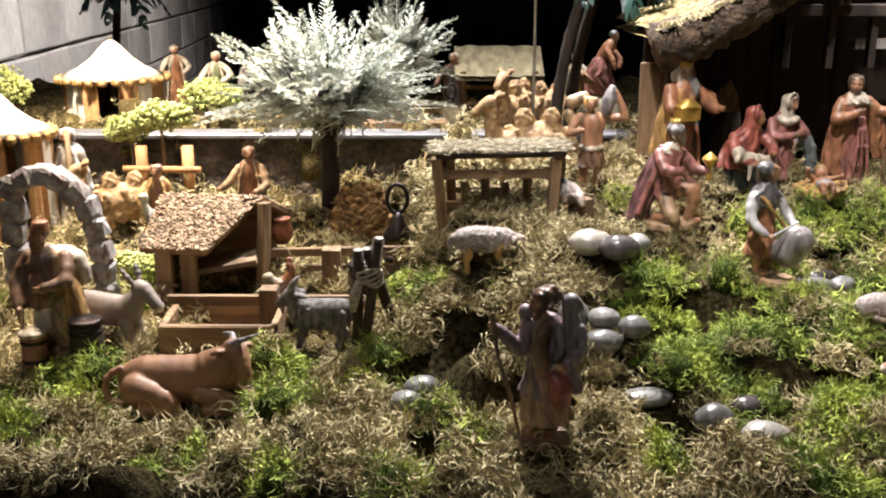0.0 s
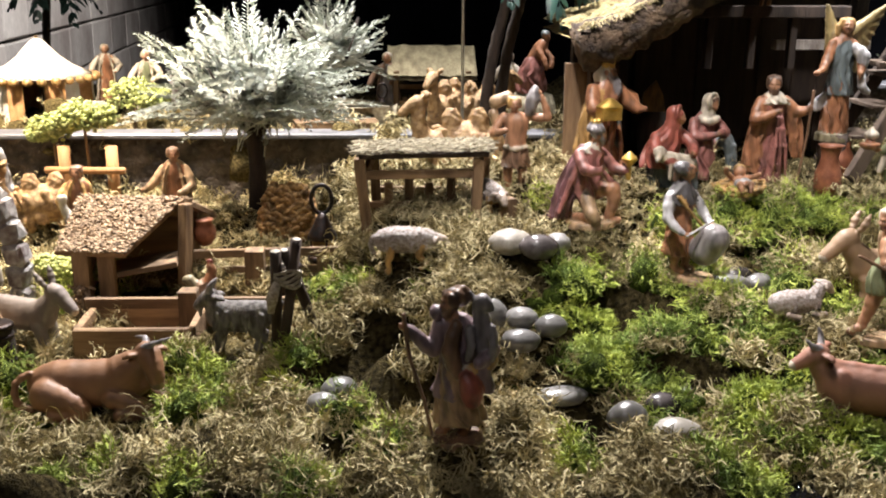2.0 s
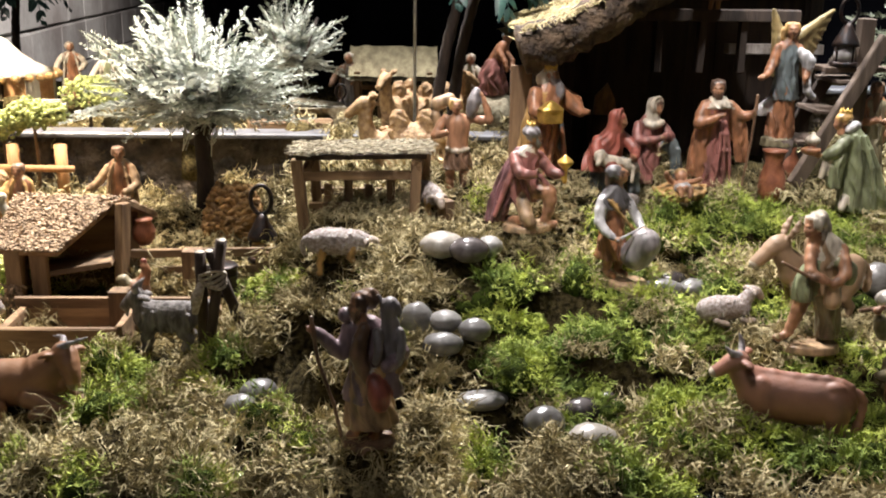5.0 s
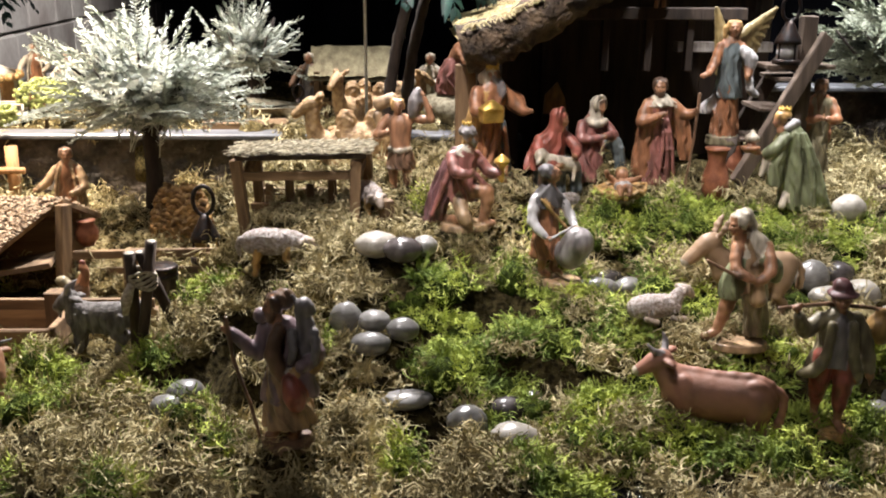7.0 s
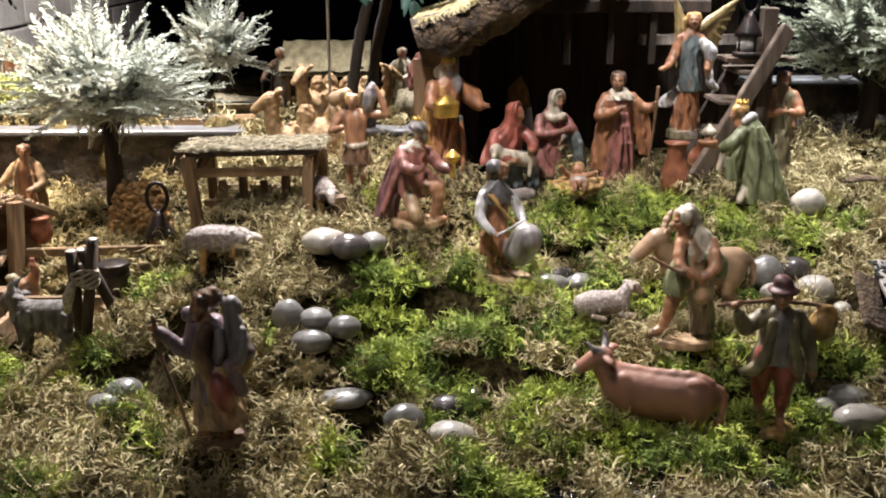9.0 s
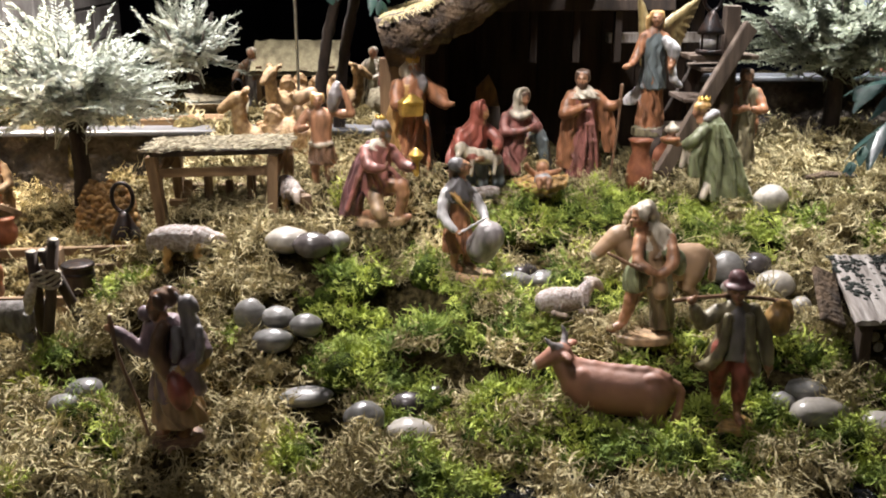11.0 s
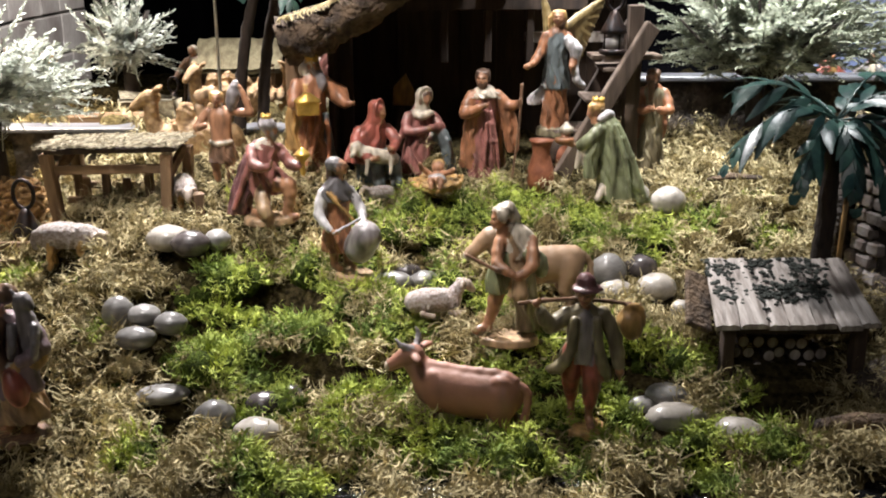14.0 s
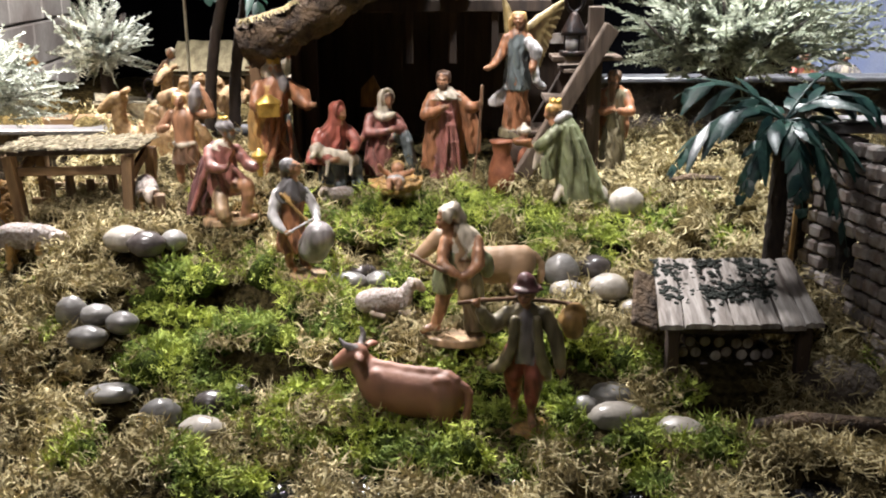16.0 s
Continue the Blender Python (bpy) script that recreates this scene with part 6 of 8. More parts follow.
RIDGE_A, RIDGE_B = at(-0.330, 1.105, 0.150), at(-0.212, 1.112, 0.145)
EAVE_A, EAVE_B = at(-0.334, 1.020, 0.108), at(-0.262, 1.025, 0.103)
BACK_A, BACK_B = at(-0.325, 1.170, 0.118), at(-0.186, 1.165, 0.114)
for r0, r1, e0, e1, nm in ((RIDGE_A, RIDGE_B, EAVE_A, EAVE_B, "roof"), (RIDGE_A, RIDGE_B, BACK_A, BACK_B, "back_roof")):
    m, P, n = quad_roof(r0, r1, e0, e1, 0.006)
    board = part(nm, m, WOOD, hut)
    m = M()
    for i in range(1900 if nm == "roof" else 500):
        u, v = random.random(), random.random()
        p = (P[0] * (1 - u) + P[1] * u) * (1 - v) + (P[3] * (1 - u) + P[2] * u) * v
        tr = np.array(Euler((random.uniform(-0.5, 0.5), random.uniform(-0.5, 0.5), random.uniform(0, 6.3))).to_matrix())
        s = random.uniform(0.7, 1.3)
        m.box(p + n * random.uniform(0.0, 0.0025), (0.0048 * s, 0.0023 * s, 0.0018), 0, tr, 0.0004)
    part("bark_chips", m, CHIP, board, kind="stuff")
timber("post", at(-0.310, 1.03, 0.0), at(-0.310, 1.03, 0.108), 0.016, 0.016, WOODZ, hut)
timber("post", at(-0.285, 1.035, 0.0), at(-0.285, 1.035, 0.106), 0.008, 0.018, WOODZ, hut)
timber("post", at(-0.214, 1.09, 0.03), at(-0.210, 1.105, 0.140), 0.010, 0.020, WOODZ, hut)
timber("shelf", at(-0.30, 1.06, 0.072), at(-0.216, 1.075, 0.082), 0.05, 0.006, WOOD, hut)
timber("back_wall", at(-0.315, 1.145, 0.075), at(-0.205, 1.145, 0.075), 0.006, 0.11, WOOD, hut)
timber("side_wall", at(-0.318, 1.03, 0.065), at(-0.318, 1.15, 0.065), 0.006, 0.09, WOOD, hut)
timber("floorboard", at(-0.32, 1.08, 0.03), at(-0.205, 1.08, 0.03), 0.13, 0.008, WOOD, hut)
m = M()
for i in range(500):
    p = at(random.gauss(-0.310, 0.006), random.gauss(1.020, 0.004), random.uniform(0.0, 0.068))
    m.box(p, (0.004, 0.0025, 0.002), 0, np.array(Euler((random.uniform(0, 6), random.uniform(0, 6), 0)).to_matrix()), 0.0004)
part("bark_cladding", m, CHIP, hut, kind="stuff")

yard = thing("yard_fence", (-0.15, 1.0, 0.02), 0, "low brown wooden fence round the hut yard", "fence")
HX, HY, HZ = -0.15, 1.0, 0.02
for x, y, z0, z1, w in ((-0.190, 1.0, 0.01, 0.070, 0.020), (-0.132, 1.10, 0.03, 0.086, 0.022), (-0.052, 1.115, 0.03, 0.080, 0.016), (-0.088, 1.0, 0.01, 0.05, 0.012)):
    timber("post", at(x, y, z0), at(x, y, z1), w, w, WOODZ, yard)
for a, b, w in (((-0.30, 0.998, 0.055), (-0.085, 0.998, 0.055), 0.014), ((-0.30, 0.998, 0.036), (-0.085, 0.998, 0.032), 0.010), ((-0.205, 1.108, 0.078), (-0.03, 1.115, 0.080), 0.010), ((-0.19, 1.108, 0.058), (-0.03, 1.115, 0.058), 0.008)):
    timber("rail", at(*a), at(*b), 0.006, w, WOOD, yard)
for y, x0, x1, z in ((1.035, -0.20, -0.09, 0.028), (1.06, -0.20, -0.05, 0.03), (1.085, -0.20, -0.05, 0.032)):
    timber("floor_plank", at(x0, y, z), at(x1, y, z), 0.02, 0.004, WOOD, yard)

trough = thing("feed_trough", (-0.232, 0.965, 0.020), 0, "open brown wooden feed trough in front of the hut", "trough")
HX, HY, HZ = -0.232, 0.965, 0.012
timber("side_board", at(-0.292, 0.930, 0.029), at(-0.172, 0.930, 0.029), 0.007, 0.030, WOOD, trough)
timber("side_board", at(-0.292, 0.998, 0.029), at(-0.172, 0.998, 0.029), 0.007, 0.028, WOOD, trough)
timber("end_board", at(-0.290, 0.934, 0.029), at(-0.290, 0.994, 0.029), 0.008, 0.030, WOOD, trough)
timber("end_board", at(-0.174, 0.934, 0.029), at(-0.174, 0.994, 0.029), 0.008, 0.030, WOOD, trough)
timber("bottom", at(-0.286, 0.964, 0.016), at(-0.178, 0.964, 0.016), 0.058, 0.005, WOOD, trough)

tripod = thing("pole_tripod", (-0.08, 0.925, 0.02), 0, "tripod of dark wooden poles bound with rope", "tripod")
HX, HY, HZ = -0.08, 0.925, 0.02
for a, b in (((-0.084, 0.918, 0.012), (-0.064, 0.925, 0.146)), ((-0.09, 0.935, 0.015), (-0.084, 0.918, 0.136)), ((-0.045, 0.955, 0.02), (-0.076, 0.925, 0.135))):
    m = M()
    a, b = np.array(at(*a)), np.array(at(*b))
    m.tube([a, a * 0.5 + b * 0.5 + np.array((0.001, 0, 0)), b], [0.0052, 0.0055, 0.0058], 0, 10, rough=0.1)
    pole = part("pole", m, DARKWOOD, tripod, smooth=True)
    m = M()
    m.ell(b, (0.0050, 0.0050, 0.0012), 0, 12, 4)
    part("cut_end", m, CREAM, pole, "pale sawn end")
m = M()
for k in range(5):
    P = [at(-0.074 + 0.013 * math.cos(q), 0.922 + 0.012 * math.sin(q), 0.102 + 0.0032 * k + 0.003 * math.sin(q * 2 + k)) for q in np.linspace(0, 2 * math.pi, 18)]
    m.tube(P, 0.0016, 0, 6)
m.tube([at(-0.083, 0.912, 0.105), at(-0.088, 0.908, 0.09), at(-0.090, 0.908, 0.075)], [0.004, 0.006, 0.003], 0, 8)
part("rope", m, ROPE, tripod, "frayed pale rope", smooth=True)


def barrel(name, loc, r, h, label, lidmat=IRON, body=DARKWOOD, bulge=1.12):
    root = thing(name, loc, 0, label, name.replace("_", " "))
    m = M()
    m.loft([(0, 0, 0, r * 0.9, r * 0.9), (h * 0.25, 0, 0, r * (bulge + 1) / 2, r * (bulge + 1) / 2), (h * 0.5, 0, 0, r * bulge, r * bulge), (h * 0.75, 0, 0, r * (bulge + 1) / 2, r * (bulge + 1) / 2), (h, 0, 0, r, r)], 0, 24, 12, 0.012)
    part("body", m, body, root, smooth=True)
    for k in (0.2, 0.8):
        m = M()
        rr = r * (1 + (bulge - 1) * 0.66) * 1.02
        m.loft([(h * k - 0.002, 0, 0, rr, rr), (h * k + 0.002, 0, 0, rr, rr)], 0, 24)
        part("hoop", m, IRON, root, smooth=True)
    m = M()
    m.loft([(h, 0, 0, r * 1.12, r * 1.12), (h + 0.003, 0, 0, r * 1.12, r * 1.12), (h + 0.0045, 0, 0, r * 1.0, r * 1.0), (h + 0.0042, 0, 0, r * 0.6, r * 0.6), (h + 0.006, 0, 0, r * 0.3, r * 0.3)], 0, 24)
    part("lid", m, lidmat, root, smooth=True)
    return root


barrel("barrel", (-0.092, 1.065, 0.040), 0.0165, 0.034, "small dark barrel with round grey lid")
barrel("bucket", (-0.405, 0.893, 0.024), 0.0125, 0.032, "small wooden bucket with pale rim", CREAM, ROSE, 0.98)
barrel("cask", (-0.357, 0.905, 0.022), 0.0150, 0.042, "dark brown wooden cask beside the man")
m = M()
m.ell((0, 0, 0.008), (0.0088, 0.0088, 0.0078), 0, 16, 10, None, 0.05)
solid("apple", m, [mat("red_fruit", (0.5, 0.035, 0.012), rough=0.3)], (-0.066, 0.922, 0.022), 0, "small red apple under the pole tripod", "fruit")
m = M()
m.loft([(0, 0, 0, 0.010, 0.010), (0.012, 0, 0, 0.018, 0.018), (0.026, 0, 0, 0.019, 0.019), (0.038, 0, 0, 0.013, 0.013), (0.042, 0, 0, 0.015, 0.015), (0.044, 0, 0, 0.0155, 0.0155)], 0, 24)
solid("clay_pot", m, [CLAY], (-0.196, 1.135, 0.082), 0, "round orange clay pot behind the hut", "pot", scale=0.72)
f = Fig()
f.ell((0, 0, 0.024), (0.013, 0.010, 0.014), f.c(BROWN), 12, 8, np.array(Euler((0, 0.5, 0)).to_matrix()), 0.15)
f.tube([(0.006, 0, 0.034), (0.010, 0, 0.046), (0.008, 0, 0.052)], [0.007, 0.0045, 0.0045], f.c(RUST), 8)
f.tube([(-0.008, 0, 0.026), (-0.016, 0, 0.036), (-0.022, 0, 0.036)], [0.006, 0.006, 0.002], f.c(OLIVE), 8)
f.tube([(0.002, 0, 0.014), (0.002, 0, 0.0)], 0.0018, f.c(OCHRE), 6)
f.ell((0.008, 0, 0.058), (0.004, 0.002, 0.003), f.c(RED), 8, 5)
f.done("rooster_figurine", (-0.182, 1.045, 0.030), 0, "brown rooster figurine beside the hut", "figurine", "animal figurines")
f = Fig()
f.ell((0, 0, 0.016), (0.018, 0.010, 0.012), f.c(GREY), 12, 8, None, 0.1)
f.tube([(-0.012, 0, 0.02), (-0.018, 0, 0.034), (-0.017, 0, 0.042), (-0.023, 0, 0.042)], [0.006, 0.004, 0.005, 0.002], f.c(CREAM), 8)
f.done("goose_figurine", (-0.348, 1.15, 0.094), 0, "small grey-white goose figurine", "figurine", "animal figurines")
m = M()
m.box((0, 0, 0.02), (0.05, 0.04, 0.045), 0, None, 0.006, 0.003)
solid("stone_plinth", m, [ROCK], (-0.348, 1.15, 0.050), 12, "rough stone plinth under the goose", "plinth")


def lantern(loc, label, glass=AMBER, s=1.0):
    root = thing("lantern", loc, 0, label, "lantern", "small lanterns")
    m = M()
    m.loft([(0, 0, 0, 0.016 * s, 0.016 * s), (0.005 * s, 0, 0, 0.016 * s, 0.016 * s), (0.006 * s, 0, 0, 0.0125 * s, 0.0125 * s)], 0, 20)
    part("base", m, IRON, root, smooth=True)
    m = M()
    m.loft([(0.006 * s, 0, 0, 0.0118 * s, 0.0118 * s), (0.024 * s, 0, 0, 0.0118 * s, 0.0118 * s)], 0, 20)
    part("pane", m, glass, root, "glass band", smooth=True)
    for k in range(4):
        a = k * math.pi / 2 + 0.4
        m = M()
        m.tube([(0.0122 * s * math.cos(a), 0.0122 * s * math.sin(a), 0.005 * s), (0.0122 * s * math.cos(a), 0.0122 * s * math.sin(a), 0.025 * s)], 0.0012 * s, 0, 6)
        part("bar", m, IRON, root, smooth=True)
    m = M()
    m.loft([(0.023 * s, 0, 0, 0.0155 * s, 0.0155 * s), (0.028 * s, 0, 0, 0.0145 * s, 0.0145 * s), (0.038 * s, 0, 0, 0.009 * s, 0.009 * s), (0.045 * s, 0, 0, 0.006 * s, 0.006 * s), (0.050 * s, 0, 0, 0.003 * s, 0.003 * s)], 0, 20)
    part("cap", m, IRON, root, smooth=True)
    m = M()
    m.tube([(0.0105 * s * math.sin(q), 0, (0.064 - 0.015 * math.cos(q)) * s) for q in np.linspace(0, 2 * math.pi, 20)], 0.0022 * s, 0, 8)
    part("ring", m, IRON, root, smooth=True)


lantern((-0.055, 1.135, 0.062), "black iron toy lantern with amber panes and ring", AMBER, 1.18)
m = M()
m.box((0, 0, 0.006), (0.024, 0.024, 0.052), 0, None, 0.002, 0.001)
solid("lantern_block", m, [WOODZ], (-0.055, 1.135, 0.030), 8, "brown wooden block under the lantern", "block", smooth=False)
lantern((0.656, 1.188, 0.2975), "iron toy lantern with white panes on a plank", WHITE, 1.05)

# haystack of coiled straw
m = M()
for i in range(240):
    a, z = random.uniform(0, 6.28), random.random()
    r = 0.038 * math.sqrt(1 - (0.88 * z) ** 2)
    P = []
    for q in np.linspace(0, 1, 6):
        b = a + q * 0.8 * (1 if i % 2 else -1)
        P.append(((r + random.uniform(-0.003, 0.004)) * math.cos(b), (r * 0.8 + random.uniform(-0.003, 0.003)) * math.sin(b), 0.008 + 0.07 * z + 0.012 * math.sin(q * 3.1) - 0.012 * q))
    m.tube(P, [0.001, 0.0032, 0.0035, 0.0035, 0.003, 0.001], 0, 6)
m.ell((0, 0, 0.035), (0.034, 0.028, 0.045), 0, 16, 10, None, 0.15)
solid("hay_bundle", m, [mat("twisted_hay", (0.36, 0.21, 0.075), (0.17, 0.085, 0.028), 0.8, 180, 0.9, 700, island=0.4)], (-0.108, 1.245, 0.048), 0, "round bundle of twisted brown hay", "hay")

# ------------------------------------------------------------------ open stall on the mound
stall = thing("animal_stall", (0.06, 1.14, 0.12), 0, "open wooden animal stall with straw roof", "stall")
HX, HY, HZ = 0.06, 1.14, 0.12
timber("roof_board", at(-0.008, 1.124, 0.1965), at(0.142, 1.124, 0.1998), 0.064, 0.006, DARKWOOD, stall)
m = M()
for i in range(1300):
    x, y = random.uniform(-0.014, 0.146), random.uniform(1.086, 1.162)
    a = random.gauss(0.2, 0.7)
    L2 = random.uniform(0.008, 0.022)
    z = 0.2005 + (x + 0.026) * 0.022 + random.uniform(0, 0.0035)
    m.tube([at(x - L2 * math.cos(a) / 2, y - L2 * math.sin(a) / 2, z), at(x + L2 * math.cos(a) / 2, y + L2 * math.sin(a) / 2, z + random.uniform(-0.002, 0.003))], 0.0006, 0, 4)
part("straw_thatch", m, STRAW, stall, kind="stuff")
for x, y, dx in ((0.002, 1.098, -0.010), (0.126, 1.098, 0.004), (0.012, 1.150, -0.004), (0.140, 1.150, 0.002)):
    timber("post", at(x, y, 0.095), at(x + dx, y, 0.194), 0.015, 0.012, WOODZ, stall)
timber("rail", at(-0.004, 1.100, 0.174), at(0.128, 1.100, 0.176), 0.006, 0.011, WOOD, stall)
timber("rail", at(0.010, 1.150, 0.146), at(0.138, 1.150, 0.146), 0.006, 0.008, WOOD, stall)
timber("brace", at(0.129, 1.102, 0.165), at(0.138, 1.146, 0.192), 0.006, 0.012, WOOD, stall)
timber("brace", at(-0.004, 1.102, 0.165), at(0.008, 1.146, 0.192), 0.006, 0.012, WOOD, stall)
for k, x in enumerate((0.026, 0.050, 0.074, 0.100)):
    timber("picket", at(x, 1.125, 0.108), at(x, 1.125, 0.160 + 0.006 * (k % 2)), 0.005, 0.010, WOODZ, stall)
timber("crib_rail", at(0.004, 1.121, 0.134), at(0.130, 1.121, 0.134), 0.005, 0.008, WOOD, stall)
m = M()
m.box((0, 0, 0.012), (0.018, 0.018, 0.032), 0, None, 0.0015, 0.001)
solid("wood_block", m, [WOODZ], (0.163, 1.088, 0.122), 15, "small cut wooden block beside the stall", "block", smooth=False)

# ------------------------------------------------------------------ woodshed
shed = thing("wood_shed", (0.77, 0.86, 0.01), 0, "grey split-wood shed with moss on the roof", "shed")
HX, HY, HZ = 0.77, 0.86, 0.01
x = 0.0
ws = (0.024, 0.027, 0.020, 0.026, 0.019, 0.022, 0.019)
tot = sum(ws)
for k, w in enumerate(ws):
    u0, u1 = x / tot, (x + w) / tot
    c = (u0 + u1) / 2
    f0 = at(0.693 + 0.153 * c, 0.818 + random.uniform(-0.004, 0.004), 0.0875 + random.uniform(-0.001, 0.001))
    b0 = at(0.706 + 0.137 * c, 0.912, 0.122 + random.uniform(-0.001, 0.001))
    m = M()
    rows = 9
    P = []
    for i in range(rows):
        q = i / (rows - 1)
        p = np.array(f0) * (1 - q) + np.array(b0) * q
        hw = (w * (0.153 / tot) / 2) * (1 - 0.1 * q) - 0.0006
        ring = []
        for s, dz in ((-1, 0), (-0.5, 0.0012), (0, 0.0006), (0.5, 0.0014), (1, 0), (1, -0.004), (-1, -0.004)):
            ring.append(p + np.array((s * hw + random.uniform(-0.0006, 0.0006), 0, dz + random.uniform(-0.0005, 0.0005))))
        P.append(ring)
    m.grid(P)
    part("plank", m, GREYWOOD, shed)
    x += w
m = M()
for i in range(520):
    q = random.choice(((0.75, 0.86), (0.8, 0.9), (0.775, 0.868), (0.72, 0.9), (0.715, 0.866), (0.757, 0.905), (0.79, 0.905), (0.80, 0.866)))
    x, y = random.gauss(q[0], 0.010), random.gauss(q[1], 0.010)
    if 0.70 < x < 0.845 and 0.822 < y < 0.912:
        z = 0.0875 + (y - 0.818) / 0.094 * 0.0345 + 0.001
        s = random.uniform(0.4, 1.5)
        m.ell(at(x, y, z - 0.0006), (0.0028 * s, 0.0022 * s, 0.0013 * s), 0, 7, 5, np.array(Euler((0, 0, x * 900)).to_matrix()), 0.7, i)
part("roof_moss", m, mat("dark_roof_moss", (0.03, 0.035, 0.028), (0.016, 0.02, 0.016), 0.9, 200, 0.3), shed, "dark dry moss", kind="stuff")
for x, y in ((0.710, 0.832), (0.832, 0.832), (0.716, 0.905), (0.832, 0.905)):
    timber("post", at(x, y, -0.01), at(x, y, 0.086 if y < 0.86 else 0.112), 0.015, 0.011, DARKWOOD, shed)
timber("back_board", at(0.716, 0.912, 0.055), at(0.832, 0.912, 0.055), 0.004, 0.11, DARKWOOD, shed)
timber("lintel", at(0.705, 0.832, 0.079), at(0.838, 0.832, 0.079), 0.006, 0.010, DARKWOOD, shed)
for i in range(26):
    x, z = 0.728 + 0.0135 * (i % 7) + random.uniform(-0.002, 0.002) + (0.006 if (i // 7) % 2 else 0), 0.020 + 0.0125 * (i // 7)
    m = M()
    yy = random.uniform(0.848, 0.858)
    m.tube([at(x, yy, z), at(x, 0.90, z)], [0.006, 0.006], 0, 12)
    lg = part("firewood_log", m, TRUNK, shed, smooth=False)
    m = M()
    m.ell(at(x, yy, z), (0.0052, 0.0008, 0.0052), 0, 12, 6)
    part("cut_end", m, GREYWOOD, lg)
timber("side_bark", at(0.686, 0.845, 0.075), at(0.698, 0.905, 0.108), 0.026, 0.006, BARK, shed, 0.5)

# log on the moss in front of the tower
m = M()
m.tube([(-0.06, 0, 0.004), (-0.02, 0.004, 0.008), (0.03, -0.002, 0.008), (0.08, 0.003, 0.006)], [0.006, 0.009, 0.010, 0.007], 0, 12, 0.8, 0.35)
solid("fallen_log", m, [BARK], (0.832, 0.765, 0.008), -4, "weathered brown fallen log lying on moss", "log")
m = M()
m.tube([(-0.03, 0, 0.0), (0.0, 0.003, 0.004), (0.035, 0, 0.002)], [0.004, 0.007, 0.004], 0, 10, 0.6, 0.3)
solid("bark_piece", m, [BARK], (0.800, 1.14, 0.152), 0, "flat piece of bark on the moss", "bark")

# ------------------------------------------------------------------ stable
stable = thing("stable", (0.48, 1.28, 0.15), 0, "dark wooden stable with cork-bark roof and straw", "stable")
HX, HY, HZ = 0.48, 1.28, 0.15
m = M()
for y in (1.155,):
    P = []
    edge = [(0.256, 0.312), (0.28, 0.318), (0.31, 0.328), (0.345, 0.348), (0.375, 0.370), (0.41, 0.395), (0.46, 0.42), (0.52, 0.435)]
    for i in range(29):
        q = i / 28 * (len(edge) - 1)
        k = min(int(q), len(edge) - 2)
        w = q - k
        x, z = edge[k][0] * (1 - w) + edge[k + 1][0] * w, edge[k][1] * (1 - w) + edge[k + 1][1] * w
        ring = []
        for j in range(22):
            a = 2 * math.pi * j / 22
            r = 0.026 * (1 + 0.45 * noise.noise(Vector((x * 60, math.cos(a) * 2.2, math.sin(a) * 2.2))) + 0.25 * noise.noise(Vector((x * 140, math.cos(a) * 5, math.sin(a) * 5))))
            ring.append(at(x - 0.3 * r * math.sin(a), y + 0.03 + 1.2 * r * math.cos(a), z + r * math.sin(a)))
        P.append(ring)
    m.grid(P)
bark_edge = part("bark_edge", m, BARK, stable, "thick rugged cork bark edge", smooth=True)
m = M()
P = []
for i, y in enumerate(np.linspace(1.16, 1.46, 8)):
    P.append([at(x - 0.004, y, z + 0.022 + 0.004 * noise.noise(Vector((x * 50, y * 50, 0)))) for x, z in edge])
m.grid(P, wrap=False, caps=False)
m.grid([[p - np.array((0, 0, 0.012)) for p in np.array(P[i])] for i in range(8)], wrap=False, caps=False)
roof = part("roof", m, mat("mossy_thatch", (0.34, 0.27, 0.11), (0.15, 0.11, 0.045), 0.9, 90, 1.0, 350, dist=0.004), stable, "straw and moss covered roof", smooth=True)
m = M()
for i in range(1500):
    q = random.random() * (len(edge) - 1)
    k = min(int(q), len(edge) - 2)
    w = q - k
    x, z = edge[k][0] * (1 - w) + edge[k + 1][0] * w, edge[k][1] * (1 - w) + edge[k + 1][1] * w
    y = random.uniform(1.15, 1.44)
    a = random.uniform(0, 6.28)
    s = random.uniform(0.004, 0.009)
    m.tube([at(x - s * math.cos(a), y - s * math.sin(a), z + 0.024), at(x, y, z + 0.030), at(x + s * math.cos(a), y + s * math.sin(a), z + 0.026)], 0.0007, 0, 4)
part("thatch_straws", m, MOSSDRY, roof, kind="stuff")
for x, y, z1 in ((0.285, 1.21, 0.30), (0.325, 1.26, 0.32), (0.70, 1.40, 0.46), (0.30, 1.42, 0.32)):
    timber("post", at(x, y, 0.14), at(x, y, z1), 0.022, 0.018, DARKWOOD, stable)
timber("side_plank", at(0.268, 1.24, 0.14), at(0.268, 1.24, 0.29), 0.008, 0.034, WOODZ, stable)
for k in range(9):
    x = 0.32 + 0.046 * k
    timber("back_board", at(x, 1.43 + 0.004 * (k % 2), 0.14), at(x, 1.43 + 0.004 * (k % 2), 0.46), 0.008, 0.052, DARKWOOD, stable)
for k in range(6):
    y = 1.23 + 0.04 * k
    timber("side_board", at(0.31, y, 0.14), at(0.31, y, 0.33), 0.042, 0.006, DARKWOOD, stable)
timber("cross_rail", at(0.36, 1.30, 0.352), at(0.64, 1.30, 0.352), 0.014, 0.016, DARKWOOD, stable)
for x in (0.453, 0.510, 0.566):
    timber("hanging_post", at(x, 1.302, 0.277), at(x, 1.302, 0.346), 0.014, 0.010, DARKWOOD, stable)
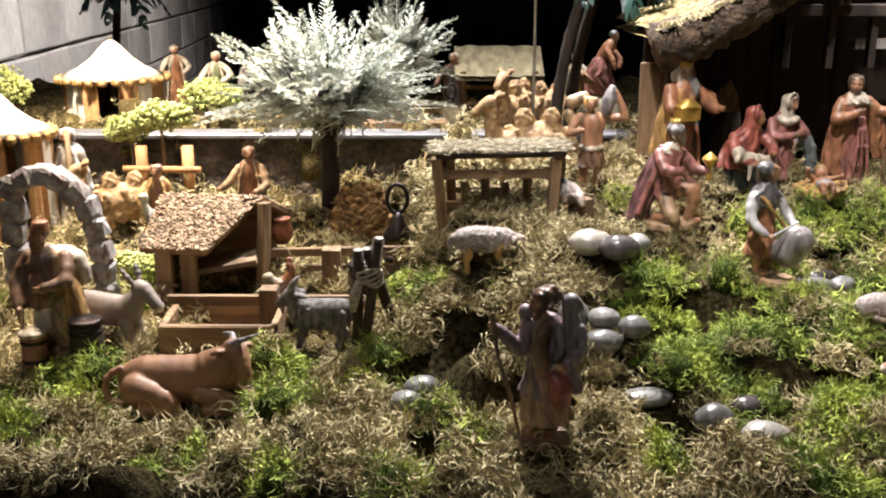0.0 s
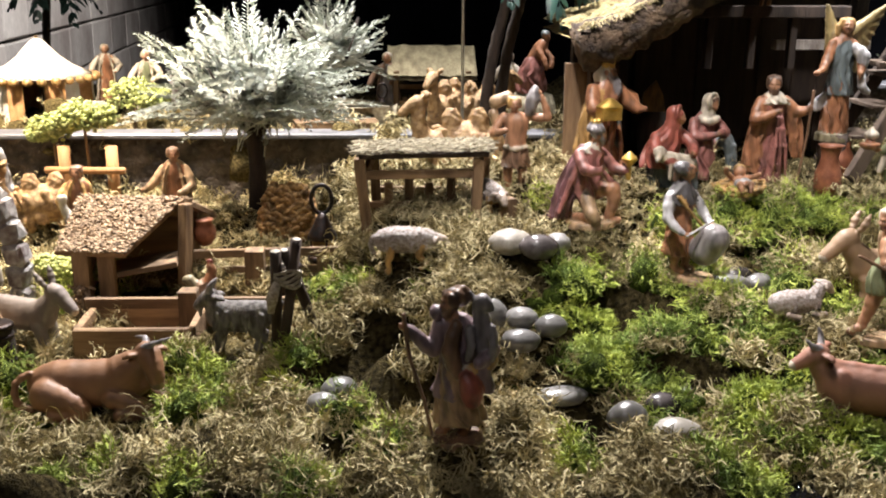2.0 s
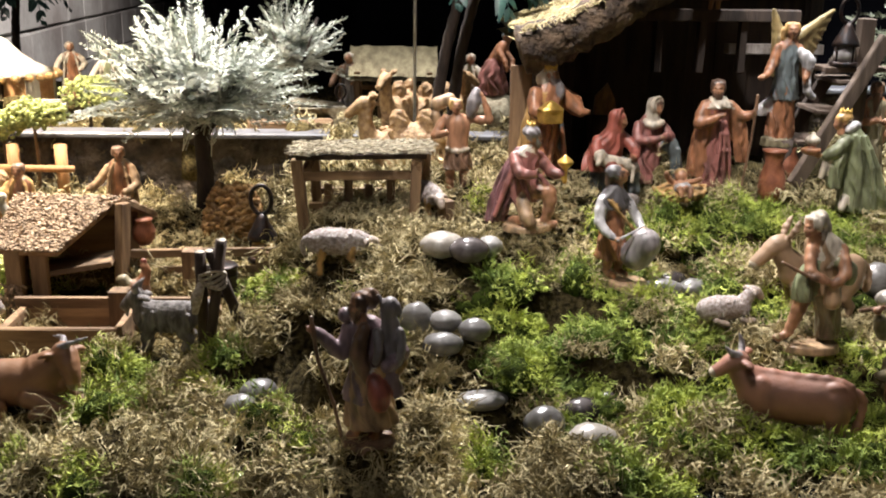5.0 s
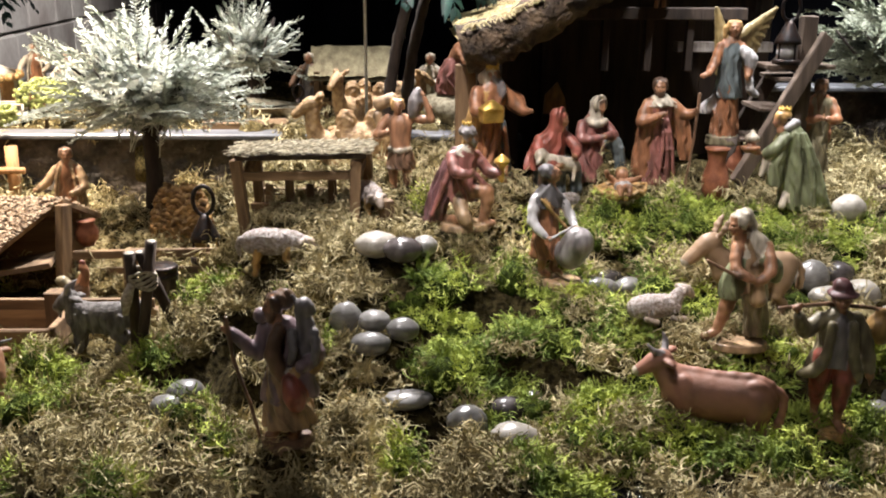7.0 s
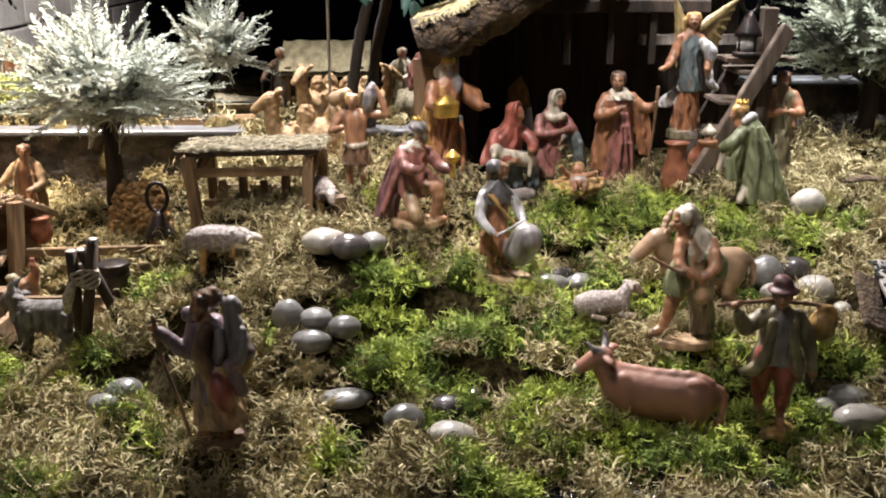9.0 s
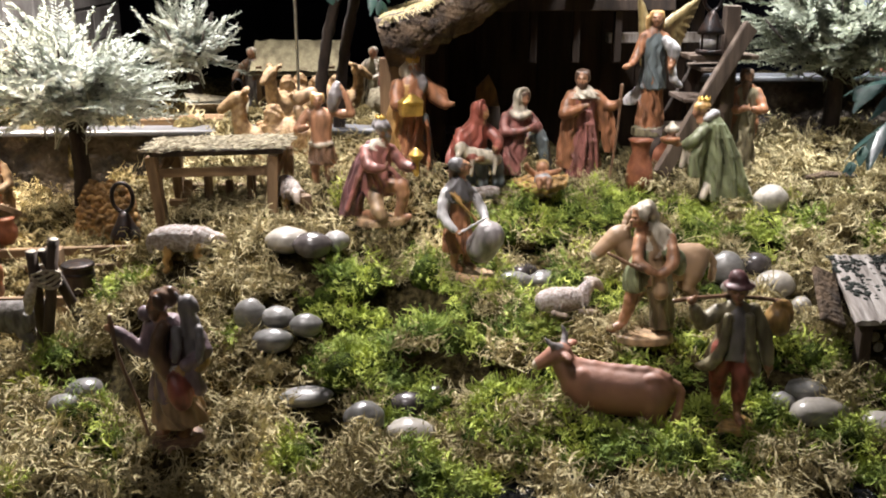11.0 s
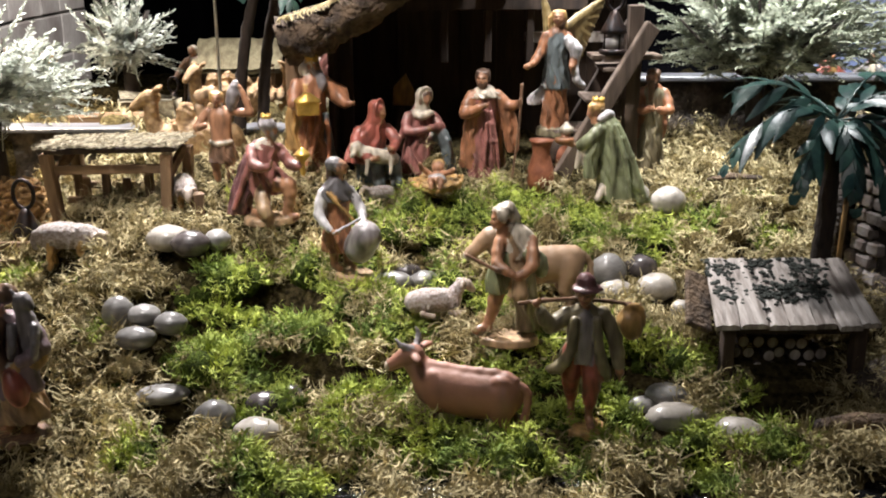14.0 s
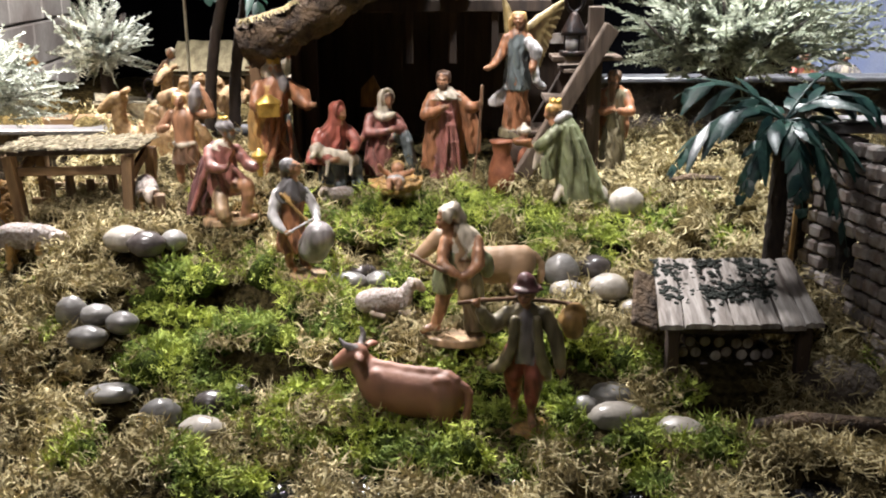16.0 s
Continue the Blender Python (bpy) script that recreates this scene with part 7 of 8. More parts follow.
timber("cross_rail", at(0.42, 1.40, 0.405), at(0.66, 1.40, 0.405), 0.014, 0.016, DARKWOOD, stable)
timber("pale_plank", at(0.565, 1.36, 0.305), at(0.70, 1.36, 0.305), 0.02, 0.014, GREYWOOD, stable, label="pale grey plank")
for k in range(3):
    timber("loft_plank", at(0.40 + 0.12 * k, 1.37, 0.43), at(0.52 + 0.12 * k, 1.37, 0.43), 0.10, 0.008, DARKWOOD, stable)

ladder = thing("ladder_beam", (0.65, 1.18, 0.15), 0, "leaning wooden ladder beam with steps and posts", "ladder")
HX, HY, HZ = 0.65, 1.18, 0.15
timber("stringer", at(0.591, 1.140, 0.158), at(0.700, 1.176, 0.332), 0.008, 0.020, OLDWOOD, ladder)
timber("stringer", at(0.596, 1.24, 0.160), at(0.690, 1.24, 0.332), 0.008, 0.018, DARKWOOD, ladder)
for z, x in ((0.205, 0.628), (0.243, 0.648), (0.280, 0.668)):
    timber("step", at(x - 0.025, 1.205, z), at(x + 0.015, 1.205, z), 0.07, 0.005, OLDWOOD, ladder)
timber("post", at(0.684, 1.20, 0.15), at(0.684, 1.20, 0.355), 0.018, 0.018, OLDWOOD, ladder)
timber("shelf", at(0.63, 1.2, 0.294), at(0.715, 1.2, 0.294), 0.045, 0.006, OLDWOOD, ladder)
m = M()
m.loft([(0, 0, 0, 0.010, 0.010), (0.01, 0, 0, 0.014, 0.014), (0.024, 0, 0, 0.013, 0.013), (0.040, 0, 0, 0.0085, 0.0085), (0.050, 0, 0, 0.0105, 0.0105), (0.053, 0, 0, 0.013, 0.013)], 0, 24)
va = solid("clay_vase", m, [CLAY], (0.568, 1.150, 0.136), 0, "tall reddish clay vase beside the green king", "vase", "clay vases", scale=1.2)
m = M()
m.loft([(0, 0, 0, 0.010, 0.010), (0.012, 0, 0, 0.017, 0.017), (0.03, 0, 0, 0.015, 0.015), (0.040, 0, 0, 0.010, 0.010), (0.046, 0, 0, 0.011, 0.011), (0.050, 0, 0, 0.004, 0.004)], 0, 24)
solid("clay_vase", m, [CLAY], (0.600, 1.19, 0.150), 0, "round lidded clay jar beside the green king", "vase", "clay vases")
m = M()
m.add([(-0.017, 0, 0), (0.017, 0, 0.002), (0.013, 0, 0.026), (0.002, 0, 0.048), (-0.015, 0, 0.030), (-0.017, 0.006, 0), (0.017, 0.006, 0.002), (0.013, 0.006, 0.026), (0.002, 0.006, 0.048), (-0.015, 0.006, 0.030)], [(0, 1, 2, 3, 4), (9, 8, 7, 6, 5), (0, 5, 6, 1), (1, 6, 7, 2), (2, 7, 8, 3), (3, 8, 9, 4), (4, 9, 5, 0)])
solid("pointed_board", m, [OCHRE], (0.398, 1.35, 0.208), 0, "pale pointed board leaning inside the stable", "board", smooth=False)
m = M()
m.loft([(0, 0, 0, 0.018, 0.018), (0.03, 0, 0, 0.021, 0.021), (0.062, 0, 0, 0.018, 0.018)], 0, 18)
solid("feed_tub", m, [OLDWOOD], (0.398, 1.353, 0.150), 0, "dark wooden tub under the pointed board", "tub")

# hanging angel's feet in the roof gap
f = Fig()
f.loft([(0.0, 0, 0, 0.016, 0.010), (0.015, 0, 0, 0.014, 0.010), (0.04, 0, 0, 0.010, 0.008)], f.c(RUST), 16, 5, 0.15)
f.tube([(-0.004, 0, 0.004), (-0.006, 0, -0.010)], 0.003, f.c(SKIN), 6)
f.tube([(0.004, 0, 0.004), (0.004, 0, -0.009)], 0.003, f.c(SKIN), 6)
f.tube([(0, 0, 0.03), (0, 0, 0.09)], 0.0006, f.c(IRON), 5)
f.done("hanging_angel_figurine", (0.522, 1.29, 0.372), 0, "small rust angel figurine hung from the stable roof", "figurine", FIGS)

# ------------------------------------------------------------------ steel rod
m = M()
m.tube([(0, 0, 0), (0, 0, 0.9)], 0.0022, 0, 8)
solid("steel_rod", m, [STEEL], (0.131, 1.405, 0.15), 0, "thin upright steel rod behind the stall", "rod")

# ------------------------------------------------------------------ terrace village
hutb = thing("market_stall", (0.097, 1.70, 0.15), 0, "thatched market stall on the terrace", "stall")
HX, HY, HZ = 0.097, 1.70, 0.15
m = M()
P = []
for i in range(10):
    q = i / 9
    P.append([at(0.020 + 0.155 * u, 1.68 + 0.09 * q, 0.228 + 0.045 * q + 0.003 * noise.noise(Vector((u * 8, q * 14, 5)))) for u in np.linspace(0, 1, 24)])
m.grid(P, wrap=False, caps=False)
m.grid([[np.array(p) - np.array((0, 0, 0.008)) for p in r] for r in P], wrap=False, caps=False)
part("roof", m, mat("reed_thatch", (0.30, 0.26, 0.15), (0.15, 0.12, 0.065), 0.85, 70, 1.0, 300, (1, 0.3, 1), dist=0.003), hutb, smooth=True)
for x, y in ((0.035, 1.69), (0.16, 1.69), (0.035, 1.76), (0.16, 1.76)):
    timber("post", at(x, y, 0.14), at(x, y, 0.235 if y < 1.7 else 0.262), 0.010, 0.010, WOODZ, hutb)
timber("rail", at(0.035, 1.69, 0.18), at(0.16, 1.69, 0.18), 0.005, 0.008, WOOD, hutb)
timber("rail", at(0.035, 1.76, 0.20), at(0.16, 1.76, 0.20), 0.005, 0.008, WOOD, hutb)
for k in range(5):
    timber("picket", at(0.05 + 0.024 * k, 1.69, 0.15), at(0.05 + 0.024 * k, 1.69, 0.19), 0.004, 0.008, WOODZ, hutb)
h = 0.115
f = Fig()
f.robe(h, ROSE, [(0.0, 0, 0, 0.24, 0.20), (0.15, 0, 0, 0.25, 0.21), (0.35, 0.01, 0, 0.21, 0.18), (0.52, 0.03, 0, 0.13, 0.11)], 9, 0.12)
f.limb(h, RUST, [(0.04, 0, 0.50), (0.13, -0.03, 0.66), (0.17, -0.05, 0.74)], [0.12, 0.13, 0.08])
f.head(h, (0.20, -0.06, 0.84), SKIN, BLUE, r=0.066, face=(0.6, -0.8), hooded=True, nod=0.4)
f.limb(h, RUST, [(0.16, -0.06, 0.66), (0.26, -0.16, 0.52), (0.24, -0.22, 0.40)], [0.055, 0.05, 0.04])
f.limb(h, RUST, [(0.08, -0.10, 0.64), (0.14, -0.2, 0.50), (0.16, -0.24, 0.38)], [0.055, 0.05, 0.04])
f.done("bending_woman_figurine", (0.266, 1.67, 0.200), 10, "bent woman figurine in rose skirt on the terrace", "figurine", FIGS, step=0.0020)
m = M()
m.ell((0, 0, 0.01), (0.05, 0.04, 0.044), 0, 14, 8, None, 0.25, 3)
solid("mound", m, [STRAW], (0.266, 1.67, 0.152), 0, "low straw mound on the terrace", "hay")
m = M()
m.box((0, 0, 0.02), (0.10, 0.05, 0.05), 0, None, 0.008, 0.006)
solid("hay_bale", m, [STRAW], (-0.02, 1.56, 0.155), 8, "low yellow hay bale on the terrace", "hay")
m = M()
m.box((0, 0, 0.01), (0.13, 0.03, 0.02), 0, None, 0.003, 0.002)
solid("plank_bench", m, [WOOD], (-0.06, 1.50, 0.16), 4, "low plank bench on the terrace", "bench", smooth=False)
lantern((0.012, 1.60, 0.16), "small black lantern on the terrace", WHITE, 0.8)


def tent(loc, r, eave, apex, label, yaw=0):
    root = thing("tent", loc, yaw, label, "tent", "white tents")
    m = M()
    n = 32
    P = []
    for q in (0.0, 0.25, 0.5, 0.75, 0.92, 1.0):
        rr = r * (1.06 - q) ** 1.0 * (1 - 0.25 * math.sin(q * math.pi)) if q < 1 else 0.002
        z = eave + (apex - eave) * q
        P.append([(rr * math.cos(a) * (1 + 0.04 * math.cos(8 * a)), rr * math.sin(a) * (1 + 0.04 * math.cos(8 * a)), z) for a in np.linspace(0, 2 * math.pi, n + 1)[:-1]])
    m.grid(P)
    part("canopy", m, TENTWHITE, root, "white canvas canopy", smooth=True)
    for k in range(26):
        a = 2 * math.pi * k / 26
        m = M()
        m.ell((r * 1.06 * math.cos(a), r * 1.06 * math.sin(a), eave - 0.003), (r * 0.10, r * 0.10, 0.007), 0, 8, 5)
        part("trim_scallop", m, OCHRE, root)
    for k in range(16):
        a0, a1 = 2 * math.pi * k / 16, 2 * math.pi * (k + 1) / 16
        if 4.35 < a0 < 4.8:
            continue
        m = M()
        P = []
        for z in (0, eave * 0.5, eave):
            P.append([((r * 0.95 + 0.004 * math.cos(q * 40)) * math.cos(q), (r * 0.95 + 0.004 * math.cos(q * 40)) * math.sin(q), z) for q in np.linspace(a0, a1, 7)])
        m.grid(P, wrap=False, caps=False)
        part("wall_panel", m, TENTSTRIPE if k % 2 else TENTWHITE, root, smooth=True)
    m = M()
    m.tube([(0, 0, 0), (0, 0, apex + 0.004)], 0.003, 0, 8)
    part("pole", m, WOODZ, root)
    return root


tent((-0.588, 1.74, 0.150), 0.088, 0.072, 0.136, "white pointed tent with striped walls on the terrace")
tent((-0.585, 1.26, 0.060), 0.066, 0.139, 0.192, "white pointed tent with striped curtains beside the arch", 30)
for x, y in ((-0.500, 1.27), (-0.488, 1.24)):
    m = M()
    m.tube([(0, 0, 0), (0.002, 0, 0.14)], 0.003, 0, 8)
    solid("tent_pole", m, [WOODZ], (x, y, 0.06), 0, "thin wooden pole of the tent awning", "pole", "tent poles")
f = stand(0.14, CREAM, WHITE, hair=WHITE)
f.done("white_woman_figurine", (-0.505, 1.29, 0.06), 0, "veiled woman figurine in white beside the tent", "figurine", FIGS)
m = M()
m.box((0, 0, 0.015), (0.07, 0.04, 0.03), 0, None, 0.004, 0.001)
solid("market_counter", m, [TENTWHITE], (-0.49, 1.66, 0.155), 10, "low white cloth-covered counter on the terrace", "counter")
m = M()
P = [(0.034 * math.cos(q), 0, 0.05 + 0.045 * math.sin(q)) for q in np.linspace(0, math.pi, 12)]
m.tube([(0.034, 0, 0)] + P + [(-0.034, 0, 0)], 0.009, 0, 10, rough=0.2)
solid("far_arch", m, [GREYSTONE], (-0.34, 1.82, 0.15), 0, "small pale stone arch on the terrace", "arch")

# stone arch near the man with the fez
arch = thing("stone_arch", (-0.44, 1.05, 0.02), 0, "grey stone arch of rough blocks", "arch")
HX, HY, HZ = -0.44, 1.05, 0.02
path = [(-0.484, 0.015), (-0.484, 0.04), (-0.484, 0.066), (-0.483, 0.092), (-0.482, 0.118), (-0.480, 0.144), (-0.478, 0.170), (-0.462, 0.180), (-0.443, 0.184), (-0.424, 0.178), (-0.408, 0.164), (-0.397, 0.145), (-0.390, 0.122), (-0.387, 0.098), (-0.386, 0.072), (-0.386, 0.046), (-0.386, 0.02)]
for k, (x, z) in enumerate(path):
    a, b = path[max(k - 1, 0)], path[min(k + 1, len(path) - 1)]
    t = math.atan2(b[1] - a[1], b[0] - a[0])
    m = M()
    m.box((0, 0, 0), (0.0265, 0.030, random.uniform(0.021, 0.026)), 0, None, 0.005, 0.0022)
    V = m.v[0] @ np.array(Euler((0, -t, 0)).to_matrix()).T + np.array(at(x, 1.05, z))
    m.v = [V]
    part("stone", m, GREYSTONE, arch)

# small fence in front of the ledge
ft = thing("log_fence", (-0.40, 1.352, 0.08), 0, "short fence of round pale logs", "fence")
HX, HY, HZ = -0.40, 1.352, 0.08
for x in (-0.427, -0.362):
    m = M()
    m.tube([at(x, 1.352, 0.07), at(x, 1.352, 0.164)], 0.0085, 0, 12)
    part("post", m, mat("log_wood", (0.42, 0.22, 0.09), (0.28, 0.13, 0.05), 0.7, 100, 0.4, 500, (1, 1, 0.2)) if x < -0.4 else bpy.data.materials["log_wood"], ft, smooth=True)
m = M()
m.tube([at(-0.452, 1.345, 0.132), at(-0.343, 1.343, 0.131)], 0.005, 0, 10)
part("rail", m, bpy.data.materials["log_wood"], ft, smooth=True)

# ------------------------------------------------------------------ ruined brick tower
tower = thing("brick_tower", (0.90, 0.92, 0.0), 0, "ruined grey brick tower wall with small window", "tower")
HX, HY, HZ = 0.90, 0.92, 0.0
A, B = Vector((0.888, 0.985, 0)), Vector((0.930, 0.800, 0))
dv = (B - A).normalized()
TT = np.array(Euler((0, 0, math.atan2(dv.y, dv.x))).to_matrix())
nv = Vector((dv.y, -dv.x, 0))
LEN = (B - A).length
m = M()
for s0, s1, z0, z1 in ((0.0, 0.055, 0.0, 0.238), (0.085, LEN, 0.0, 0.23), (0.055, 0.085, 0.0, 0.105), (0.055, 0.085, 0.145, 0.235)):
    p = A + dv * ((s0 + s1) / 2) - nv * 0.008
    m.box(at(p.x, p.y, (z0 + z1) / 2), (s1 - s0, 0.02, z1 - z0), 0, TT, 0.001)
part("core", m, MORTAR, tower)
for r in range(15):
    s = -0.004 + (0.011 if r % 2 else 0)
    z = 0.004 + r * 0.0158
    while s < LEN:
        w = random.uniform(0.017, 0.026)
        if not (0.05 < s + w / 2 < 0.09 and 0.10 < z + 0.007 < 0.15) and not (r > 13 and random.random() < 0.5):
            p = A + dv * (s + w / 2)
            m = M()
            m.box(at(p.x - 0.004, p.y, z + 0.007), (w - 0.0022, 0.014 + random.uniform(0, 0.004), 0.0135), 0, TT, 0.0025, 0.001)
            part("brick", m, BRICK, tower)
        s += w
m = M()
m.box(at(0.955, 0.97, 0.247), (0.16, 0.05, 0.012), 0, None, 0.002, 0.001)
part("slab", m, mat("grey_slab", (0.34, 0.33, 0.33), (0.22, 0.2, 0.2), 0.6, 60, 0.3), tower)
m = M()
m.tube([at(0.870, 0.990, 0.0), at(0.871, 0.990, 0.1), at(0.874, 0.990, 0.24)], [0.015, 0.012, 0.013], 0, 12, 1, 0.3)
part("pillar", m, ROCK, tower, smooth=True)
m = M()
m.tube([(0, 0, 0), (0.002, 0, 0.13)], 0.0028, 0, 8)
solid("bamboo_cane", m, [OCHRE], (0.858, 0.955, 0.06), 0, "thin yellow cane upright beside the tower", "cane")
m = M()
m.ell((0, 0, 0.018), (0.045, 0.03, 0.028), 0, 18, 12, None, 0.3, 7)
solid("rock", m, [ROCK], (0.868, 0.83, 0.0), 0, "rough dark rock between shed and tower", "rock")

# ------------------------------------------------------------------ trees


def sprigs(count, centre, radius, leafmat_seed, length=(0.055, 0.11), leaf=0.0150, lift=0.10, root=(0, 0, -0.06), rng=None):
    """Leafy sprigs with paired narrow leaves, as arrays for one mesh."""
    rng = np.random.default_rng(leafmat_seed)
    m = M()
    twigs = M()
    c, r, root = np.array(centre, float), np.array(radius, float), np.array(root, float)
    for i in range(count):
        d = rng.normal(size=3)
        d /= np.linalg.norm(d)
        if d[2] < -0.62:
            d[2] *= -0.4
        k = rng.uniform(0.3, 1.0) ** 0.7
        tip = c + d * r * k * (1 + 0.45 * noise.noise(Vector(d * 2.6)))
        out = (tip - root)
        out /= np.linalg.norm(out)
        out = out + 0.35 * d + np.array((0, 0, lift)) + rng.normal(size=3) * 0.25
        out /= np.linalg.norm(out)
        L = rng.uniform(*length)
        base = tip - out * L
        bend = np.array((0, 0, -0.25 * L)) * rng.uniform(-0.4, 1)
        side = np.cross(out, (0, 0, 1))
        side /= np.linalg.norm(side) + 1e-9
        up = np.cross(side, out)
        n = int(L / 0.0042)
        V, F = [], []
        for j in range(n):
            q = (j + 1) / n
            p = base + out * L * q + bend * q * q
            ll = leaf * (1.0 - 0.55 * max(0, q - 0.55) / 0.45) * rng.uniform(0.75, 1.15)
            for s in (0, 1):
                a = rng.uniform(0, 6.28) if rng.random() < 0.15 else (0 if (j + s) % 2 else math.pi) + rng.normal() * 0.3
                w = math.cos(a) * side + math.sin(a) * up
                e = p + (w * 0.85 + out * 0.6) * ll
                t = np.cross(w, out) * leaf * 0.105
                b = len(V)
                mid = (p + e) / 2 + up * 0.0006
                V += [p, mid + t, e, mid - t]
                F.append((b, b + 1, b + 2, b + 3))
        m.add(V, F)
        twigs.tube([base - out * 0.01, base + out * L * 0.5 + bend * 0.25, base + out * L + bend], [0.0009, 0.0007, 0.0003], 0, 4)
    return m, twigs


def tree(name, loc, height, crown_c, crown_r, count, leafmat, label, seed, **kw):
    root = thing(name, loc, 0, label, "tree")
    m = M()
    cz = crown_c[2]
    m.tube([(0, 0, -0.03), (0.004, 0.002, cz * 0.35), (0.002, 0, cz * 0.7), (crown_c[0] * 0.6, crown_c[1] * 0.6, cz)], [0.014, 0.011, 0.010, 0.006], 0, 12, 1, 0.25)
    trunk = part("trunk", m, TRUNK, root, smooth=True)
    rng = np.random.default_rng(seed + 5)
    for k in range(16):
        d = rng.normal(size=3)
        d /= np.linalg.norm(d)
        d[2] = abs(d[2]) * 0.7
        s = np.array((0.002, 0, cz * rng.uniform(0.55, 0.9)))
        e = np.array(crown_c) + d * np.array(crown_r) * 0.75
        m = M()
        m.tube([s, (s + e) / 2 + np.array((0, 0, -0.012)), e], [0.005, 0.0032, 0.0012], 0, 7, 1, 0.2)
        part("limb", m, TRUNK, trunk, smooth=True)
    lm, tw = sprigs(count, crown_c, crown_r, seed, root=(crown_c[0] * 0.5, crown_c[1] * 0.5, cz - 0.025), **kw)
    part("crown", lm, leafmat, root, kind="stuff")
    part("twigs", tw, leafmat, root, kind="stuff", smooth=True)
    return root


tree("olive_tree", (-0.158, 1.30, 0.07), 0.28, (0.008, -0.02, 0.186), (0.160, 0.11, 0.105), 430, LEAFWHITE, "silvery white olive tree with dense narrow leaves", 3)
tree("olive_tree", (-0.066, 1.62, 0.15), 0.24, (0.0, 0, 0.140), (0.095, 0.07, 0.090), 150, LEAFWHITE, "small silvery olive tree on the terrace", 8)
tree("olive_tree", (0.880, 1.33, 0.15), 0.28, (0.02, -0.02, 0.165), (0.195, 0.10, 0.105), 380, LEAFGREY, "grey-green olive tree beside the stable", 14, leaf=0.0165)


def palm(loc, bend, height, fronds, label, seed, width=0.019, radius=0.009):
    rng = np.random.default_rng(seed)
    root = thing("palm_tree", loc, 0, label, "palm tree", "palm trees")
    m = M()
    pts = [(bend[0] * q * q, bend[1] * q * q, height * q) for q in np.linspace(0, 1, 26)]
    m.tube(pts, [radius * (1.15 - 0.3 * k / 25) * (1 + 0.13 * (k % 2)) for k in range(26)], 0, 12, 1, 0.2)
    part("trunk", m, TRUNK, root, smooth=True)
    top = np.array(pts[-1])
    for az, up, L, droop in fronds:
        m = M()
        d = np.array((math.cos(az), math.sin(az), 0))
        side = np.array((-d[1], d[0], 0))
        n = 9
        spine = []
        for k in range(n + 1):
            q = k / n
            spine.append(top + d * L * (q - 0.12 * q * q) + np.array((0, 0, L * (up * q - droop * q * q))))
        m.tube(spine, [0.0018 * (1 - 0.7 * k / n) for k in range(n + 1)], 0, 5)
        for k in range(1, n + 1):
            t = spine[k] - spine[k - 1]
            t = t / np.linalg.norm(t)
            for s in (-1, 1):
                ll = L * 0.42 * math.sin(math.pi * (0.18 + 0.75 * k / n)) * rng.uniform(0.65, 1.2)
                w = side * s * 0.55 + t * 0.75 + np.array((0, 0, -0.30 + rng.normal() * 0.28))
                w /= np.linalg.norm(w)
                nrm = np.cross(w, t)
                ww = np.cross(w, nrm)
                ww /= np.linalg.norm(ww) + 1e-9
                p0 = spine[k]
                V = []
                for q, hw in ((0, 0.25), (0.3, 1.0), (0.65, 0.85), (1.0, 0.12)):
                    c = p0 + w * ll * q + np.array((0, 0, -0.25 * ll * q * q))
                    V += [c + ww * width * 0.32 * hw, c + np.array((0, 0, 0.0009)), c - ww * width * 0.32 * hw]
                F = []
                for j in range(3):
                    b = j * 3
                    F += [(b, b + 1, b + 4, b + 3), (b + 1, b + 2, b + 5, b + 4)]
                m.add(V, F)
        part("frond", m, LEAFPALM, root, smooth=True)
    return root


palm((0.836, 0.945, 0.06), (-0.004, -0.01), 0.196, [(3.25, 0.62, 0.125, 0.95), (2.75, 0.95, 0.115, 0.75), (3.9, 0.30, 0.08, 1.1), (4.75, 0.25, 0.07, 1.3), (5.5, 0.15, 0.085, 1.5), (0.15, 0.9, 0.11, 0.8), (0.7, 1.0, 0.10, 0.6), (1.9, 0.8, 0.09, 0.8), (6.0, 0.35, 0.10, 1.1)], "dark green cloth palm tree beside the woodshed", 2)
palm((0.160, 1.385, 0.15), (0.052, 0.0), 0.275, [(3.6, 0.4, 0.09, 0.8), (4.4, 0.2, 0.09, 0.9), (5.2, 0.2, 0.11, 1.0), (6.0, 0.4, 0.12, 0.8), (0.8, 0.4, 0.1, 0.8), (2.2, 0.5, 0.1, 0.7), (5.6, 0.3, 0.13, 0.7)], "dark palm tree with green leaves behind the stall", 4, 0.016, 0.0075)
palm((0.186, 1.43, 0.15), (0.055, 0.0), 0.290, [(3.6, 0.4, 0.09, 0.8), (4.6, 0.2, 0.09, 0.9), (5.4, 0.2, 0.11, 1.0), (0.3, 0.4, 0.11, 0.8), (1.6, 0.4, 0.1, 0.8)], "slender dark palm tree beside the stable", 6, 0.016, 0.0075)
palm((-0.70, 2.10, 0.148), (0.02, 0.0), 0.235, [(3.9, 0.3, 0.10, 0.9), (4.7, 0.2, 0.10, 1.0), (5.5, 0.2, 0.11, 1.0), (0.2, 0.3, 0.11, 0.9), (2.4, 0.4, 0.1, 0.8)], "palm tree at the stone block wall", 9, 0.018, 0.008)


